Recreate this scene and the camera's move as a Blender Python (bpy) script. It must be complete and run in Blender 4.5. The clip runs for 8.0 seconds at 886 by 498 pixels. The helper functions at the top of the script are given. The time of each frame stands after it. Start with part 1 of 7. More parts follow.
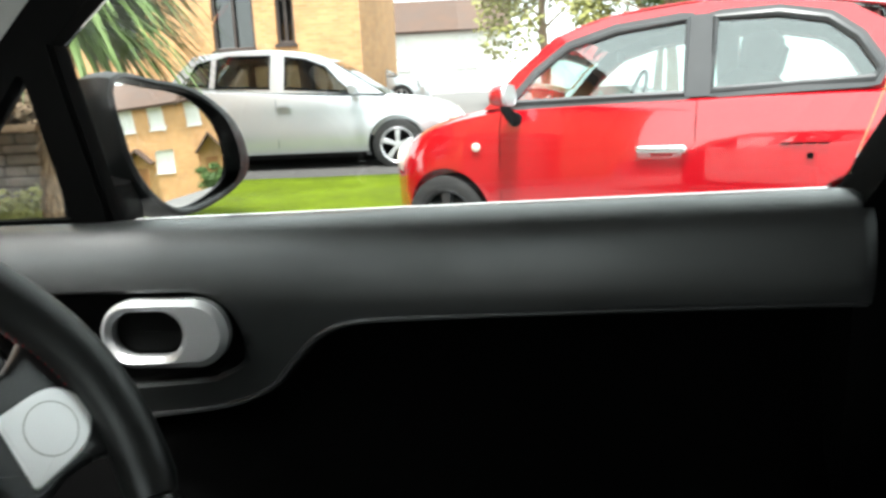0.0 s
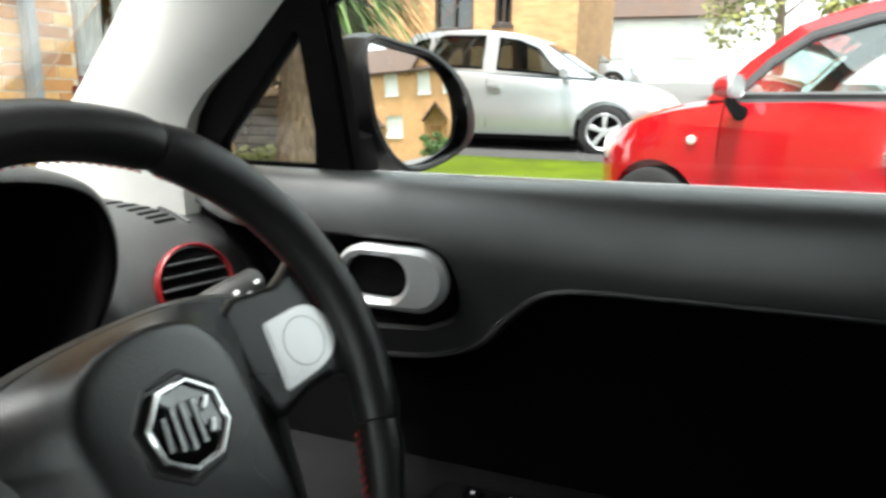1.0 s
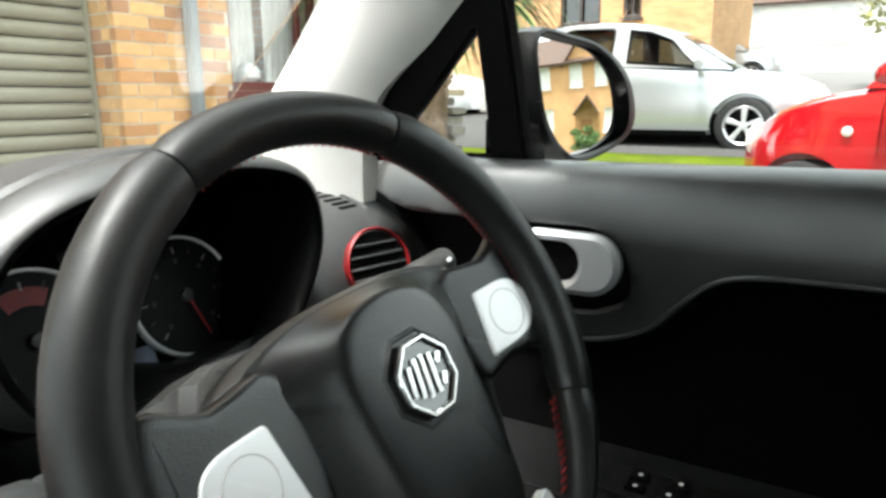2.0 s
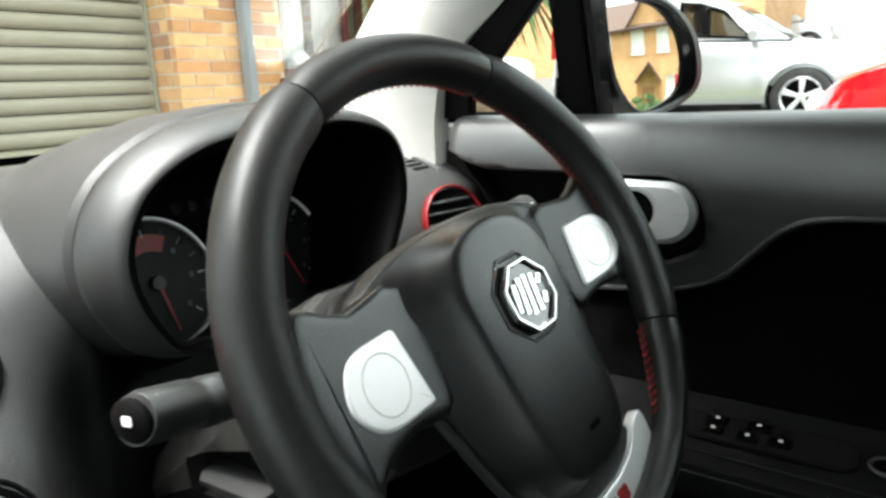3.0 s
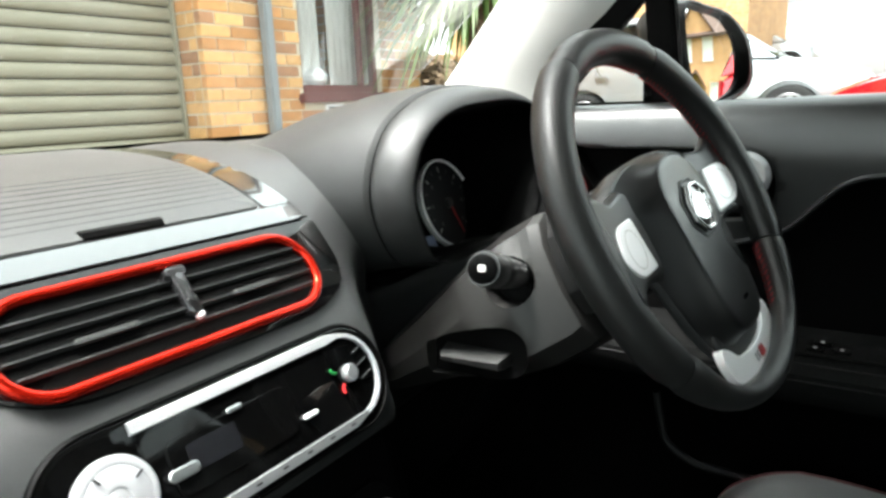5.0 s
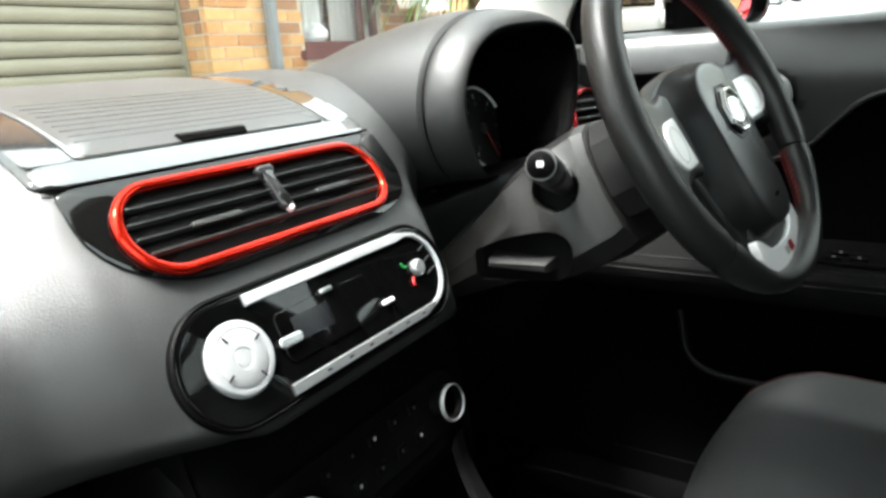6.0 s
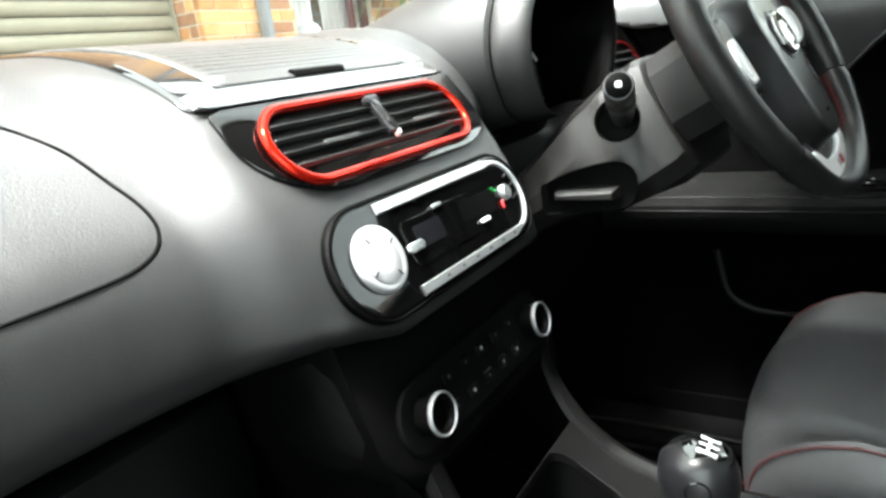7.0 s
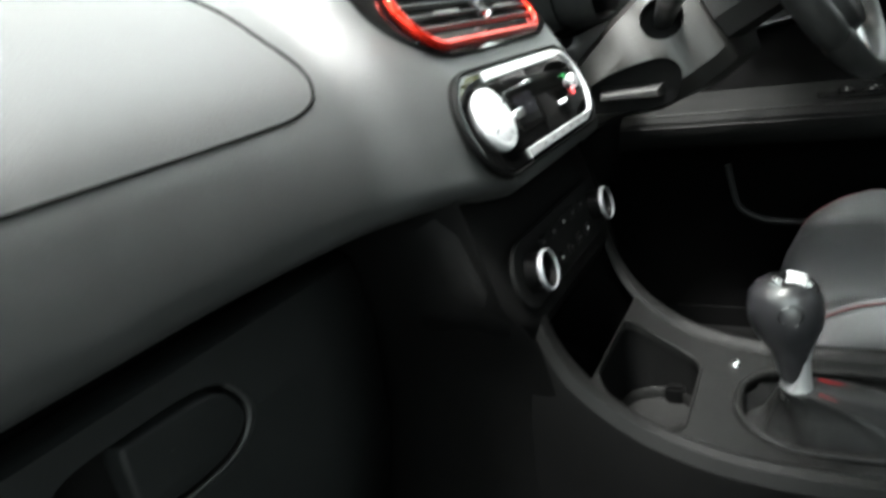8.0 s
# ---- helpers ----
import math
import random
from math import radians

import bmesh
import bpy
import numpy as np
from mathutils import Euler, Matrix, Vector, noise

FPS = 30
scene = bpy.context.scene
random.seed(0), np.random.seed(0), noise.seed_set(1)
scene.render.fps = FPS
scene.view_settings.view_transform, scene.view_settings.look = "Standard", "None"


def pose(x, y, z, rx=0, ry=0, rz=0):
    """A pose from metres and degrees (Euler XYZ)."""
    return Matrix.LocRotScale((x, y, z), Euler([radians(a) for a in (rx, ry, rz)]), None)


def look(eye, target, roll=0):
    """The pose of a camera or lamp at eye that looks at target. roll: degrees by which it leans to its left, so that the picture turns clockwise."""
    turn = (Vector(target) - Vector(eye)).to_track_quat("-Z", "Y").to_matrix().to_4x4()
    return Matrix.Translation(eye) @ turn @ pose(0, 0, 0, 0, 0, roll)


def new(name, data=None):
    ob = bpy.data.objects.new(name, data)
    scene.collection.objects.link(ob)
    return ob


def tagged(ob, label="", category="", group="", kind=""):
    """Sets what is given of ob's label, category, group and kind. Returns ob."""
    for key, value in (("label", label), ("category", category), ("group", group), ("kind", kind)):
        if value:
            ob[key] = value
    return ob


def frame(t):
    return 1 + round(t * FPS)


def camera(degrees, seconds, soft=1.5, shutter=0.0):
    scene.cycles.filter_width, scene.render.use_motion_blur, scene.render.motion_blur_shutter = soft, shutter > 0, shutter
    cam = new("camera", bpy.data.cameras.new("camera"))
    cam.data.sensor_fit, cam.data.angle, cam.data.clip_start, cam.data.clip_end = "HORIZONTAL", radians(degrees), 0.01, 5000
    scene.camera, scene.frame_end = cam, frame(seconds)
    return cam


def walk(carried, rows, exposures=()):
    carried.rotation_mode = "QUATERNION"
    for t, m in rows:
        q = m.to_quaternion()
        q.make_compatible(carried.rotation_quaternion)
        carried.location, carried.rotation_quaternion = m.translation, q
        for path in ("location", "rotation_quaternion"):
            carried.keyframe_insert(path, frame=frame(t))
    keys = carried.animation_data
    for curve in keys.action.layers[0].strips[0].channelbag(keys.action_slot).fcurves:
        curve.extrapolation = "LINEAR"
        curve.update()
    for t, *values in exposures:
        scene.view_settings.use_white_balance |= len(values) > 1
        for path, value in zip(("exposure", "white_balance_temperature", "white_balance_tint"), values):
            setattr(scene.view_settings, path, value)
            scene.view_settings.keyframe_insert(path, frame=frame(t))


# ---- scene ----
cam = camera(67.0, 8.0, soft=2.8, shutter=0.3)
PATH = [
    (0, (0.0922, 0.0005, 1.1286), (2.0488, 0.1295, 0.7347), -2.47),
    (0.5, (0.0951, 0.0135, 1.1258), (2.0143, 0.3770, 0.6963), -0.82),
    (1, (0.0826, 0.0310, 1.1125), (1.9165, 0.7026, 0.6814), 1.09),
    (1.5, (0.0519, 0.0489, 1.1102), (1.7965, 0.9193, 0.6641), 0.86),
    (2, (0.0279, 0.0670, 1.1046), (1.7086, 1.0586, 0.6663), -0.32),
    (2.2, (0.0199, 0.0730, 1.0960), (1.6739, 1.0940, 0.6252), 0.20),
    (3.3, (-0.0470, 0.0810, 1.0748), (1.5419, 1.1984, 0.5987), -2.70),
    (3.5, (-0.0700, 0.0885, 1.0732), (1.5241, 1.1906, 0.5789), -1.93),
    (4, (-0.1463, 0.1188, 1.0529), (1.4823, 1.1924, 0.6116), -2.68),
    (4.2, (-0.1801, 0.1237, 1.0426), (1.4642, 1.1788, 0.6152), -1.87),
    (5.3, (-0.3215, 0.1290, 1.0491), (1.2962, 1.2227, 0.6167), -3.14),
    (5.5, (-0.3384, 0.1411, 1.0312), (1.2577, 1.2514, 0.5625), -3.46),
    (6, (-0.3669, 0.1404, 1.0110), (1.2397, 1.2053, 0.4774), -4.05),
    (6.5, (-0.4196, 0.1615, 0.9872), (1.2167, 1.1793, 0.4520), -5.63),
    (7, (-0.4640, 0.1873, 0.9666), (1.1497, 1.2374, 0.4252), -7.46),
    (7.5, (-0.4887, 0.2027, 0.9686), (1.1604, 1.1785, 0.3954), -7.98),
    (8, (-0.5759, 0.2640, 0.9112), (1.0683, 1.2143, 0.2838), -9.16),
]
walk(cam, [(t, look(eye, target, roll)) for t, eye, target, roll in PATH], [(0, 1.62), (1, 1.60), (2, 1.74), (3.5, 1.98), (4, 2.02), (5.5, 1.93), (6.5, 2.25), (7, 2.48), (8, 2.8)])

# ---- world, sun, exposure ----
world = bpy.data.worlds.new("world")
scene.world = world
world.use_nodes = True
wn = world.node_tree.nodes
sky = wn.new("ShaderNodeTexSky")
sky.sky_type = "NISHITA"
sky.sun_disc = False
SUN_ELEV, SUN_ROT = radians(74), radians(-75)   # hazy sun, high on the left
sky.sun_elevation, sky.sun_rotation = SUN_ELEV, SUN_ROT
sky.dust_density = 4.0
sky.ozone_density = 0.3
mixw = wn.new("ShaderNodeMix")
mixw.data_type = "RGBA"
mixw.inputs[0].default_value = 0.85
mixw.inputs[7].default_value = (8.25, 9.45, 9.10, 1)   # cloud layer over the blue
world.node_tree.links.new(sky.outputs[0], mixw.inputs[6])
world.node_tree.links.new(mixw.outputs[2], wn["Background"].inputs[0])
wn["Background"].inputs[1].default_value = 0.12
sun = new("sun", bpy.data.lights.new("sun", "SUN"))
sun.data.energy, sun.data.angle, sun.data.color = 3.8, radians(9), (0.985, 1.0, 0.965)
sun.rotation_euler = Vector((-math.sin(SUN_ROT) * math.cos(SUN_ELEV), -math.cos(SUN_ROT) * math.cos(SUN_ELEV), -math.sin(SUN_ELEV))).to_track_quat("-Z", "Y").to_euler()


# ---- materials ----
def mat(name, base, rough=0.5, metal=0.0, var=0.15, scale=30.0, bump=0.0, bscale=400.0, rvar=0.1, coat=0.0, spec=0.5, stain=0.0, per_object=0.0):
    m = bpy.data.materials.new(name)
    m.use_nodes = True
    nt = m.node_tree
    b = nt.nodes["Principled BSDF"]
    L = nt.links.new
    b.inputs["Roughness"].default_value = rough
    b.inputs["Metallic"].default_value = metal
    b.inputs["Specular IOR Level"].default_value = spec
    b.inputs["Coat Weight"].default_value = coat
    b.inputs["Coat Roughness"].default_value = 0.03
    co = nt.nodes.new("ShaderNodeTexCoord")
    n1 = nt.nodes.new("ShaderNodeTexNoise")
    n1.inputs["Scale"].default_value = scale
    n1.inputs["Detail"].default_value = 6
    L(co.outputs["Object"], n1.inputs["Vector"])
    n2 = nt.nodes.new("ShaderNodeTexNoise")
    n2.inputs["Scale"].default_value = scale * 0.12
    n2.inputs["Detail"].default_value = 4
    L(co.outputs["Object"], n2.inputs["Vector"])
    add = nt.nodes.new("ShaderNodeMath")
    add.operation = "ADD"
    L(n1.outputs[0], add.inputs[0])
    L(n2.outputs[0], add.inputs[1])
    ramp = nt.nodes.new("ShaderNodeMapRange")
    ramp.inputs[1].default_value, ramp.inputs[2].default_value = 0.6, 1.4
    ramp.inputs[3].default_value, ramp.inputs[4].default_value = 1 - var, 1 + var
    L(add.outputs[0], ramp.inputs[0])
    val = ramp.outputs[0]
    if per_object:
        oi = nt.nodes.new("ShaderNodeObjectInfo")
        mr = nt.nodes.new("ShaderNodeMapRange")
        mr.inputs[3].default_value, mr.inputs[4].default_value = 1 - per_object, 1 + per_object
        L(oi.outputs["Random"], mr.inputs[0])
        mu = nt.nodes.new("ShaderNodeMath")
        mu.operation = "MULTIPLY"
        L(val, mu.inputs[0])
        L(mr.outputs[0], mu.inputs[1])
        val = mu.outputs[0]
    hsv = nt.nodes.new("ShaderNodeHueSaturation")
    hsv.inputs["Color"].default_value = (*base, 1)
    L(val, hsv.inputs["Value"])
    L(hsv.outputs[0], b.inputs["Base Color"])
    rr = nt.nodes.new("ShaderNodeMapRange")
    rr.inputs[1].default_value, rr.inputs[2].default_value = 0.3, 0.7
    rr.inputs[3].default_value, rr.inputs[4].default_value = max(0.02, rough - rvar), min(1, rough + rvar)
    L(n2.outputs[0], rr.inputs[0])
    L(rr.outputs[0], b.inputs["Roughness"])
    if bump:
        n3 = nt.nodes.new("ShaderNodeTexNoise")
        n3.inputs["Scale"].default_value = bscale
        n3.inputs["Detail"].default_value = 3
        L(co.outputs["Object"], n3.inputs["Vector"])
        bp = nt.nodes.new("ShaderNodeBump")
        bp.inputs["Strength"].default_value = bump
        bp.inputs["Distance"].default_value = 0.0008 if bscale > 50 else 0.01
        L(n3.outputs[0], bp.inputs["Height"])
        L(bp.outputs[0], b.inputs["Normal"])
    return m


def brick_mat(name, c1, c2, mortar):
    m = bpy.data.materials.new(name)
    m.use_nodes = True
    nt = m.node_tree
    b = nt.nodes["Principled BSDF"]
    L = nt.links.new
    co = nt.nodes.new("ShaderNodeTexCoord")
    sep = nt.nodes.new("ShaderNodeSeparateXYZ")
    L(co.outputs["Object"], sep.inputs[0])
    ad = nt.nodes.new("ShaderNodeMath")
    L(sep.outputs[0], ad.inputs[0])
    L(sep.outputs[1], ad.inputs[1])
    cb = nt.nodes.new("ShaderNodeCombineXYZ")
    L(ad.outputs[0], cb.inputs[0])
    L(sep.outputs[2], cb.inputs[1])
    br = nt.nodes.new("ShaderNodeTexBrick")
    br.inputs["Scale"].default_value = 1.0
    br.inputs["Brick Width"].default_value = 0.225
    br.inputs["Row Height"].default_value = 0.075
    br.inputs["Mortar Size"].default_value = 0.006
    br.inputs["Color1"].default_value = (*c1, 1)
    br.inputs["Color2"].default_value = (*c2, 1)
    br.inputs["Mortar"].default_value = (*mortar, 1)
    L(cb.outputs[0], br.inputs["Vector"])
    no = nt.nodes.new("ShaderNodeTexNoise")
    no.inputs["Scale"].default_value = 1.3
    no.inputs["Detail"].default_value = 8
    L(co.outputs["Object"], no.inputs["Vector"])
    mr = nt.nodes.new("ShaderNodeMapRange")
    mr.inputs[3].default_value, mr.inputs[4].default_value = 0.75, 1.25
    L(no.outputs[0], mr.inputs[0])
    hs = nt.nodes.new("ShaderNodeHueSaturation")
    L(br.outputs[0], hs.inputs["Color"])
    L(mr.outputs[0], hs.inputs["Value"])
    L(hs.outputs[0], b.inputs["Base Color"])
    bp = nt.nodes.new("ShaderNodeBump")
    bp.inputs["Strength"].default_value = 0.5
    bp.inputs["Distance"].default_value = 0.01
    L(br.outputs["Fac"], bp.inputs["Height"])
    bp.invert = True
    L(bp.outputs[0], b.inputs["Normal"])
    b.inputs["Roughness"].default_value = 0.9
    return m


def glass_mat(name, tint=(1, 1, 1), rough=0.0):
    m = bpy.data.materials.new(name)
    m.use_nodes = True
    b = m.node_tree.nodes["Principled BSDF"]
    b.inputs["Base Color"].default_value = (*tint, 1)
    b.inputs["Transmission Weight"].default_value = 1.0
    b.inputs["Roughness"].default_value = rough
    b.inputs["IOR"].default_value = 1.45
    return m


BLACK = mat("black_soft_plastic", (0.0112, 0.0120, 0.0120), 0.46, spec=0.62, bump=0.36, bscale=800, var=0.1, rvar=0.03)
HOODP = mat("black_hood_plastic", (0.0100, 0.0107, 0.0107), 0.48, spec=0.46, bump=0.36, bscale=800, var=0.1, rvar=0.03)
DOORP = mat("black_door_plastic", (0.0175, 0.0182, 0.0183), 0.36, spec=1.0, bump=0.3, bscale=900, var=0.1)
# black small parts; also stands in for shade on stack, console sides, hood inside
DEEP = mat("black_and_shaded_plastic", (0.0011, 0.0011, 0.0011), 0.5, spec=0.04, bump=0.25, bscale=900, var=0.1)
# dark parts, and recesses whose shade is put into the colour
DARK = mat("dark_and_shaded_plastic", (0.002, 0.002, 0.002), 0.6, spec=0.05, var=0.1)
LEATHER = mat("black_leather", (0.0078, 0.0080, 0.0079), 0.42, spec=0.38, bump=0.18, bscale=500, var=0.12)
SEATL = mat("seat_leather", (0.030, 0.031, 0.032), 0.46, spec=0.75, bump=0.25, bscale=400, var=0.12)
CONSOLE = mat("console_plastic", (0.0030, 0.0030, 0.0029), 0.50, spec=0.12, bump=0.3, bscale=900, var=0.1)
ARMREST = mat("armrest_plastic", (0.0060, 0.0061, 0.0060), 0.85, spec=0.01, bump=0.3, bscale=900, var=0.1)
HUBP = mat("airbag_plastic", (0.0054, 0.0056, 0.0057), 0.29, spec=0.72, bump=0.3, bscale=900, var=0.1, rvar=0.03)
RAILP = mat("rail_plastic", (0.0020, 0.0020, 0.0019), 0.5, spec=0.10, bump=0.3, bscale=900, var=0.1)
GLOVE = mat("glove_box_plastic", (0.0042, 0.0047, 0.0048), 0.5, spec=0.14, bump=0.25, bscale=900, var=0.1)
GLOSSBLK = mat("gloss_black_trim", (0.004, 0.004, 0.004), 0.04, rvar=0.02, coat=1.0, spec=0.85, var=0.05)
LIDP = mat("dark_grey_lid_plastic", (0.020, 0.021, 0.021), 0.44, spec=0.75, rvar=0.03, bump=0.2, bscale=900, var=0.08)
# lighter, shinier copy of the gloss trim, strengthening its sky reflection
STRIP = mat("gloss_sky_sheen", (0.016, 0.0165, 0.017), 0.14, spec=1.0, coat=1.0, rvar=0.03, var=0.06)
STRIP.node_tree.nodes["Principled BSDF"].inputs["Coat IOR"].default_value = 2.0
SILVER = mat("silver_paint_trim", (0.55, 0.56, 0.57), 0.30, metal=0.75, var=0.04)
SATIN = mat("satin_silver_plastic", (0.95, 0.955, 0.96), 0.34, metal=0.36, var=0.03)
CHROME = mat("chrome", (0.90, 0.90, 0.90), 0.20, metal=1.0, var=0.03, rvar=0.04)
DARKCHROME = mat("dark_chrome", (0.07, 0.07, 0.074), 0.16, metal=0.8, var=0.05)
REDTRIM = mat("red_vent_trim", (0.56, 0.016, 0.005), 0.14, metal=0.85, var=0.05, coat=0.2)
REDTHREAD = mat("red_thread", (0.25, 0.006, 0.008), 0.7, var=0.2)
PIPING = mat("dark_red_piping", (0.050, 0.003, 0.004), 0.7, var=0.2)
GREY = mat("light_grey_headlining", (0.30, 0.30, 0.29), 0.8, bump=0.2, bscale=700, var=0.06)
GREYPLAST = mat("grey_pillar_plastic", (0.40, 0.40, 0.38), 0.55, bump=0.2, bscale=800, var=0.05)
RUBBER = mat("black_rubber", (0.002, 0.002, 0.002), 0.8, var=0.1, spec=0.03)
# lower door panel: shade under the crease put into a near-black colour
LOWER = mat("shaded_lower_door", (0.0012, 0.0012, 0.0012), 0.9, spec=0.01, bump=0.4, bscale=500, var=0.15)
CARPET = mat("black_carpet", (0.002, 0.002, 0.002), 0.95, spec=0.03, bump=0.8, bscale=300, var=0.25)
WHITEPAINT = mat("white_car_paint", (0.75, 0.75, 0.75), 0.12, coat=0.8, var=0.03)
REDPAINT = mat("red_car_paint", (0.42, 0.003, 0.009), 0.12, coat=1.0, var=0.04, rvar=0.03)
REDPAINT.node_tree.nodes["Principled BSDF"].inputs["Coat IOR"].default_value = 1.75
SILVERPAINT = mat("silver_car_paint", (0.60, 0.62, 0.65), 0.25, metal=0.66, coat=0.8, var=0.01, rvar=0.01)
TYRE = mat("tyre_rubber", (0.012, 0.012, 0.012), 0.8, var=0.2)
ALLOY = mat("alloy_wheel", (0.6, 0.6, 0.62), 0.3, metal=0.7, var=0.05)
GLASS = glass_mat("window_glass")
TINT = glass_mat("tinted_glass", (0.30, 0.34, 0.34))
CARGLASS = glass_mat("clear_car_glass", (0.80, 0.93, 0.90))
CARGLASS.node_tree.nodes["Principled BSDF"].inputs["IOR"].default_value = 2.0
FRAMEGREY = mat("dark_grey_window_trim", (0.055, 0.057, 0.060), 0.42, var=0.06)
MIRROR = mat("mirror_glass", (0.92, 0.93, 0.93), 0.0, metal=1.0, var=0.0, rvar=0.0)
BRICKW = brick_mat("buff_brick_wall", (0.47, 0.25, 0.10), (0.36, 0.17, 0.075), (0.42, 0.36, 0.27))
BRICKFAR = brick_mat("orange_brick_wall", (0.62, 0.34, 0.14), (0.50, 0.25, 0.10), (0.42, 0.33, 0.24))
BRICKS = [mat("brick_buff", (0.66, 0.38, 0.155), 0.9, var=0.25, scale=22, bump=0.8, bscale=160, per_object=0.18),
          mat("brick_orange", (0.56, 0.27, 0.10), 0.9, var=0.25, scale=22, bump=0.8, bscale=160, per_object=0.18),
          mat("brick_brown", (0.44, 0.22, 0.11), 0.9, var=0.3, scale=22, bump=0.8, bscale=160, per_object=0.2)]
MORTAR = mat("mortar", (0.66, 0.58, 0.44), 0.95, var=0.2, scale=40, bump=0.6, bscale=200)
GARAGE = mat("beige_garage_slat", (0.265, 0.245, 0.175), 0.5, var=0.10, scale=8, per_object=0.04)
PIPE = mat("grey_downpipe", (0.22, 0.24, 0.25), 0.5, var=0.1)
MAROON = mat("maroon_window_frame", (0.14, 0.035, 0.03), 0.4, var=0.1)
WHITEUPVC = mat("white_plastic", (0.8, 0.8, 0.8), 0.4, var=0.03)
CURTAIN = mat("net_curtain", (0.75, 0.74, 0.70), 0.9, var=0.15, scale=15)
TARMAC = mat("driveway_tarmac", (0.11, 0.105, 0.10), 0.95, var=0.3, scale=25, bump=0.8, bscale=120)
GRASS = mat("lawn_grass", (0.066, 0.092, 0.004), 0.95, spec=0.05, var=0.4, scale=25, bump=0.6, bscale=30)
BLADE = mat("grass_blade", (0.078, 0.110, 0.006), 0.9, spec=0.08, var=0.35, scale=6)
LEAF = mat("leaf_green", (0.075, 0.125, 0.025), 0.7, var=0.4, scale=5)
PALMLEAF = mat("palm_leaf", (0.10, 0.165, 0.035), 0.6, var=0.4, scale=4)
LEAFY = mat("leaf_yellow_green", (0.20, 0.20, 0.05), 0.7, var=0.4, scale=5)
BARK = mat("rough_bark", (0.24, 0.170, 0.105), 0.95, var=0.45, scale=30, bump=1.0, bscale=40)
ROOFT = mat("brown_roof_tile", (0.085, 0.052, 0.038), 0.9, var=0.3, scale=6, bump=0.8, bscale=30)
STONE = mat("grey_stone", (0.20, 0.185, 0.165), 0.95, var=0.4, scale=8, bump=0.8, bscale=30)
WOODD = mat("orange_door_wood", (0.35, 0.15, 0.05), 0.6, var=0.2)
DRY = mat("dry_brown_leaf", (0.14, 0.095, 0.055), 0.9, var=0.4, scale=6)
HEDGE = mat("hedge_leaf", (0.06, 0.11, 0.025), 0.8, var=0.4, scale=8)
RADIOFACE = mat("radio_face_black", (0.0012, 0.0012, 0.0012), 0.035, rvar=0.01, spec=0.42, var=0.05)
VENTP = mat("vent_panel_black", (0.0015, 0.0015, 0.0015), 0.035, rvar=0.01, spec=0.45, coat=0.35, var=0.05)
DIALFACE = mat("dial_face", (0.006, 0.006, 0.0065), 0.5, spec=0.2, var=0.1)
KNOBS = mat("radio_silver", (0.40, 0.41, 0.42), 0.33, metal=0.5, var=0.04)
RINGM = mat("dull_silver_ring", (0.33, 0.34, 0.35), 0.35, metal=0.8, var=0.04)
GAITER = mat("gaiter_leather", (0.006, 0.006, 0.006), 0.5, spec=0.25, bump=0.3, bscale=400)
REDDARK = mat("dark_red_ring", (0.085, 0.002, 0.003), 0.4, metal=0.1, var=0.05, spec=0.2)
# grey for printed marks and for painted highlight lines on the door
BEAD = mat("grey_print_and_highlight", (0.035, 0.035, 0.036), 0.40, var=0.05)
DULL = mat("dull_grey_edge", (0.010, 0.010, 0.010), 0.6, spec=0.1, var=0.1)
LCD = mat("grey_blue_lcd", (0.16, 0.19, 0.27), 0.25, var=0.05)
MARK = mat("white_print", (0.7, 0.7, 0.7), 0.5, var=0.02)
DIMMARK = mat("grey_print", (0.22, 0.22, 0.22), 0.5, var=0.05)
REDMARK = mat("red_print", (0.32, 0.012, 0.014), 0.4, var=0.05)
GREENMARK = mat("green_print", (0.01, 0.14, 0.03), 0.4, var=0.05)
LAMPCLEAR = mat("clear_lamp", (0.75, 0.72, 0.62), 0.15, var=0.05, coat=0.5)


# ---- mesh helpers ----
def part(name, bm, m, parent=None, label="", smooth=True, kind="", angle=40):
    me = bpy.data.meshes.new(name)
    bmesh.ops.recalc_face_normals(bm, faces=bm.faces)
    if smooth:
        for f in bm.faces:
            f.smooth = True
        lim = radians(angle)
        for e in bm.edges:
            if len(e.link_faces) == 2 and e.calc_face_angle(0) > lim:
                e.smooth = False
    bm.to_mesh(me)
    bm.free()
    me.materials.append(m)
    ob = new(name, me)
    if parent is not None:
        ob.parent = parent
        ob.matrix_parent_inverse = Matrix.Translation(-parent.location) if parent.type == "EMPTY" else Matrix.Identity(4)
    if label:
        ob["label"] = label
    if kind:
        ob["kind"] = kind
    return ob


def thing(name, label, category, base=(0, 0, 0), group="", kind=""):
    e = new(name)
    e.location = base
    e.empty_display_size = 0.05
    return tagged(e, label, category, group, kind)


def FR(o, u, v):
    """A frame: origin, x along u, y along v (made square), z out."""
    u = Vector(u).normalized()
    n = u.cross(Vector(v)).normalized()
    v = n.cross(u)
    return Matrix(((u.x, v.x, n.x, o[0]), (u.y, v.y, n.y, o[1]), (u.z, v.z, n.z, o[2]), (0, 0, 0, 1)))


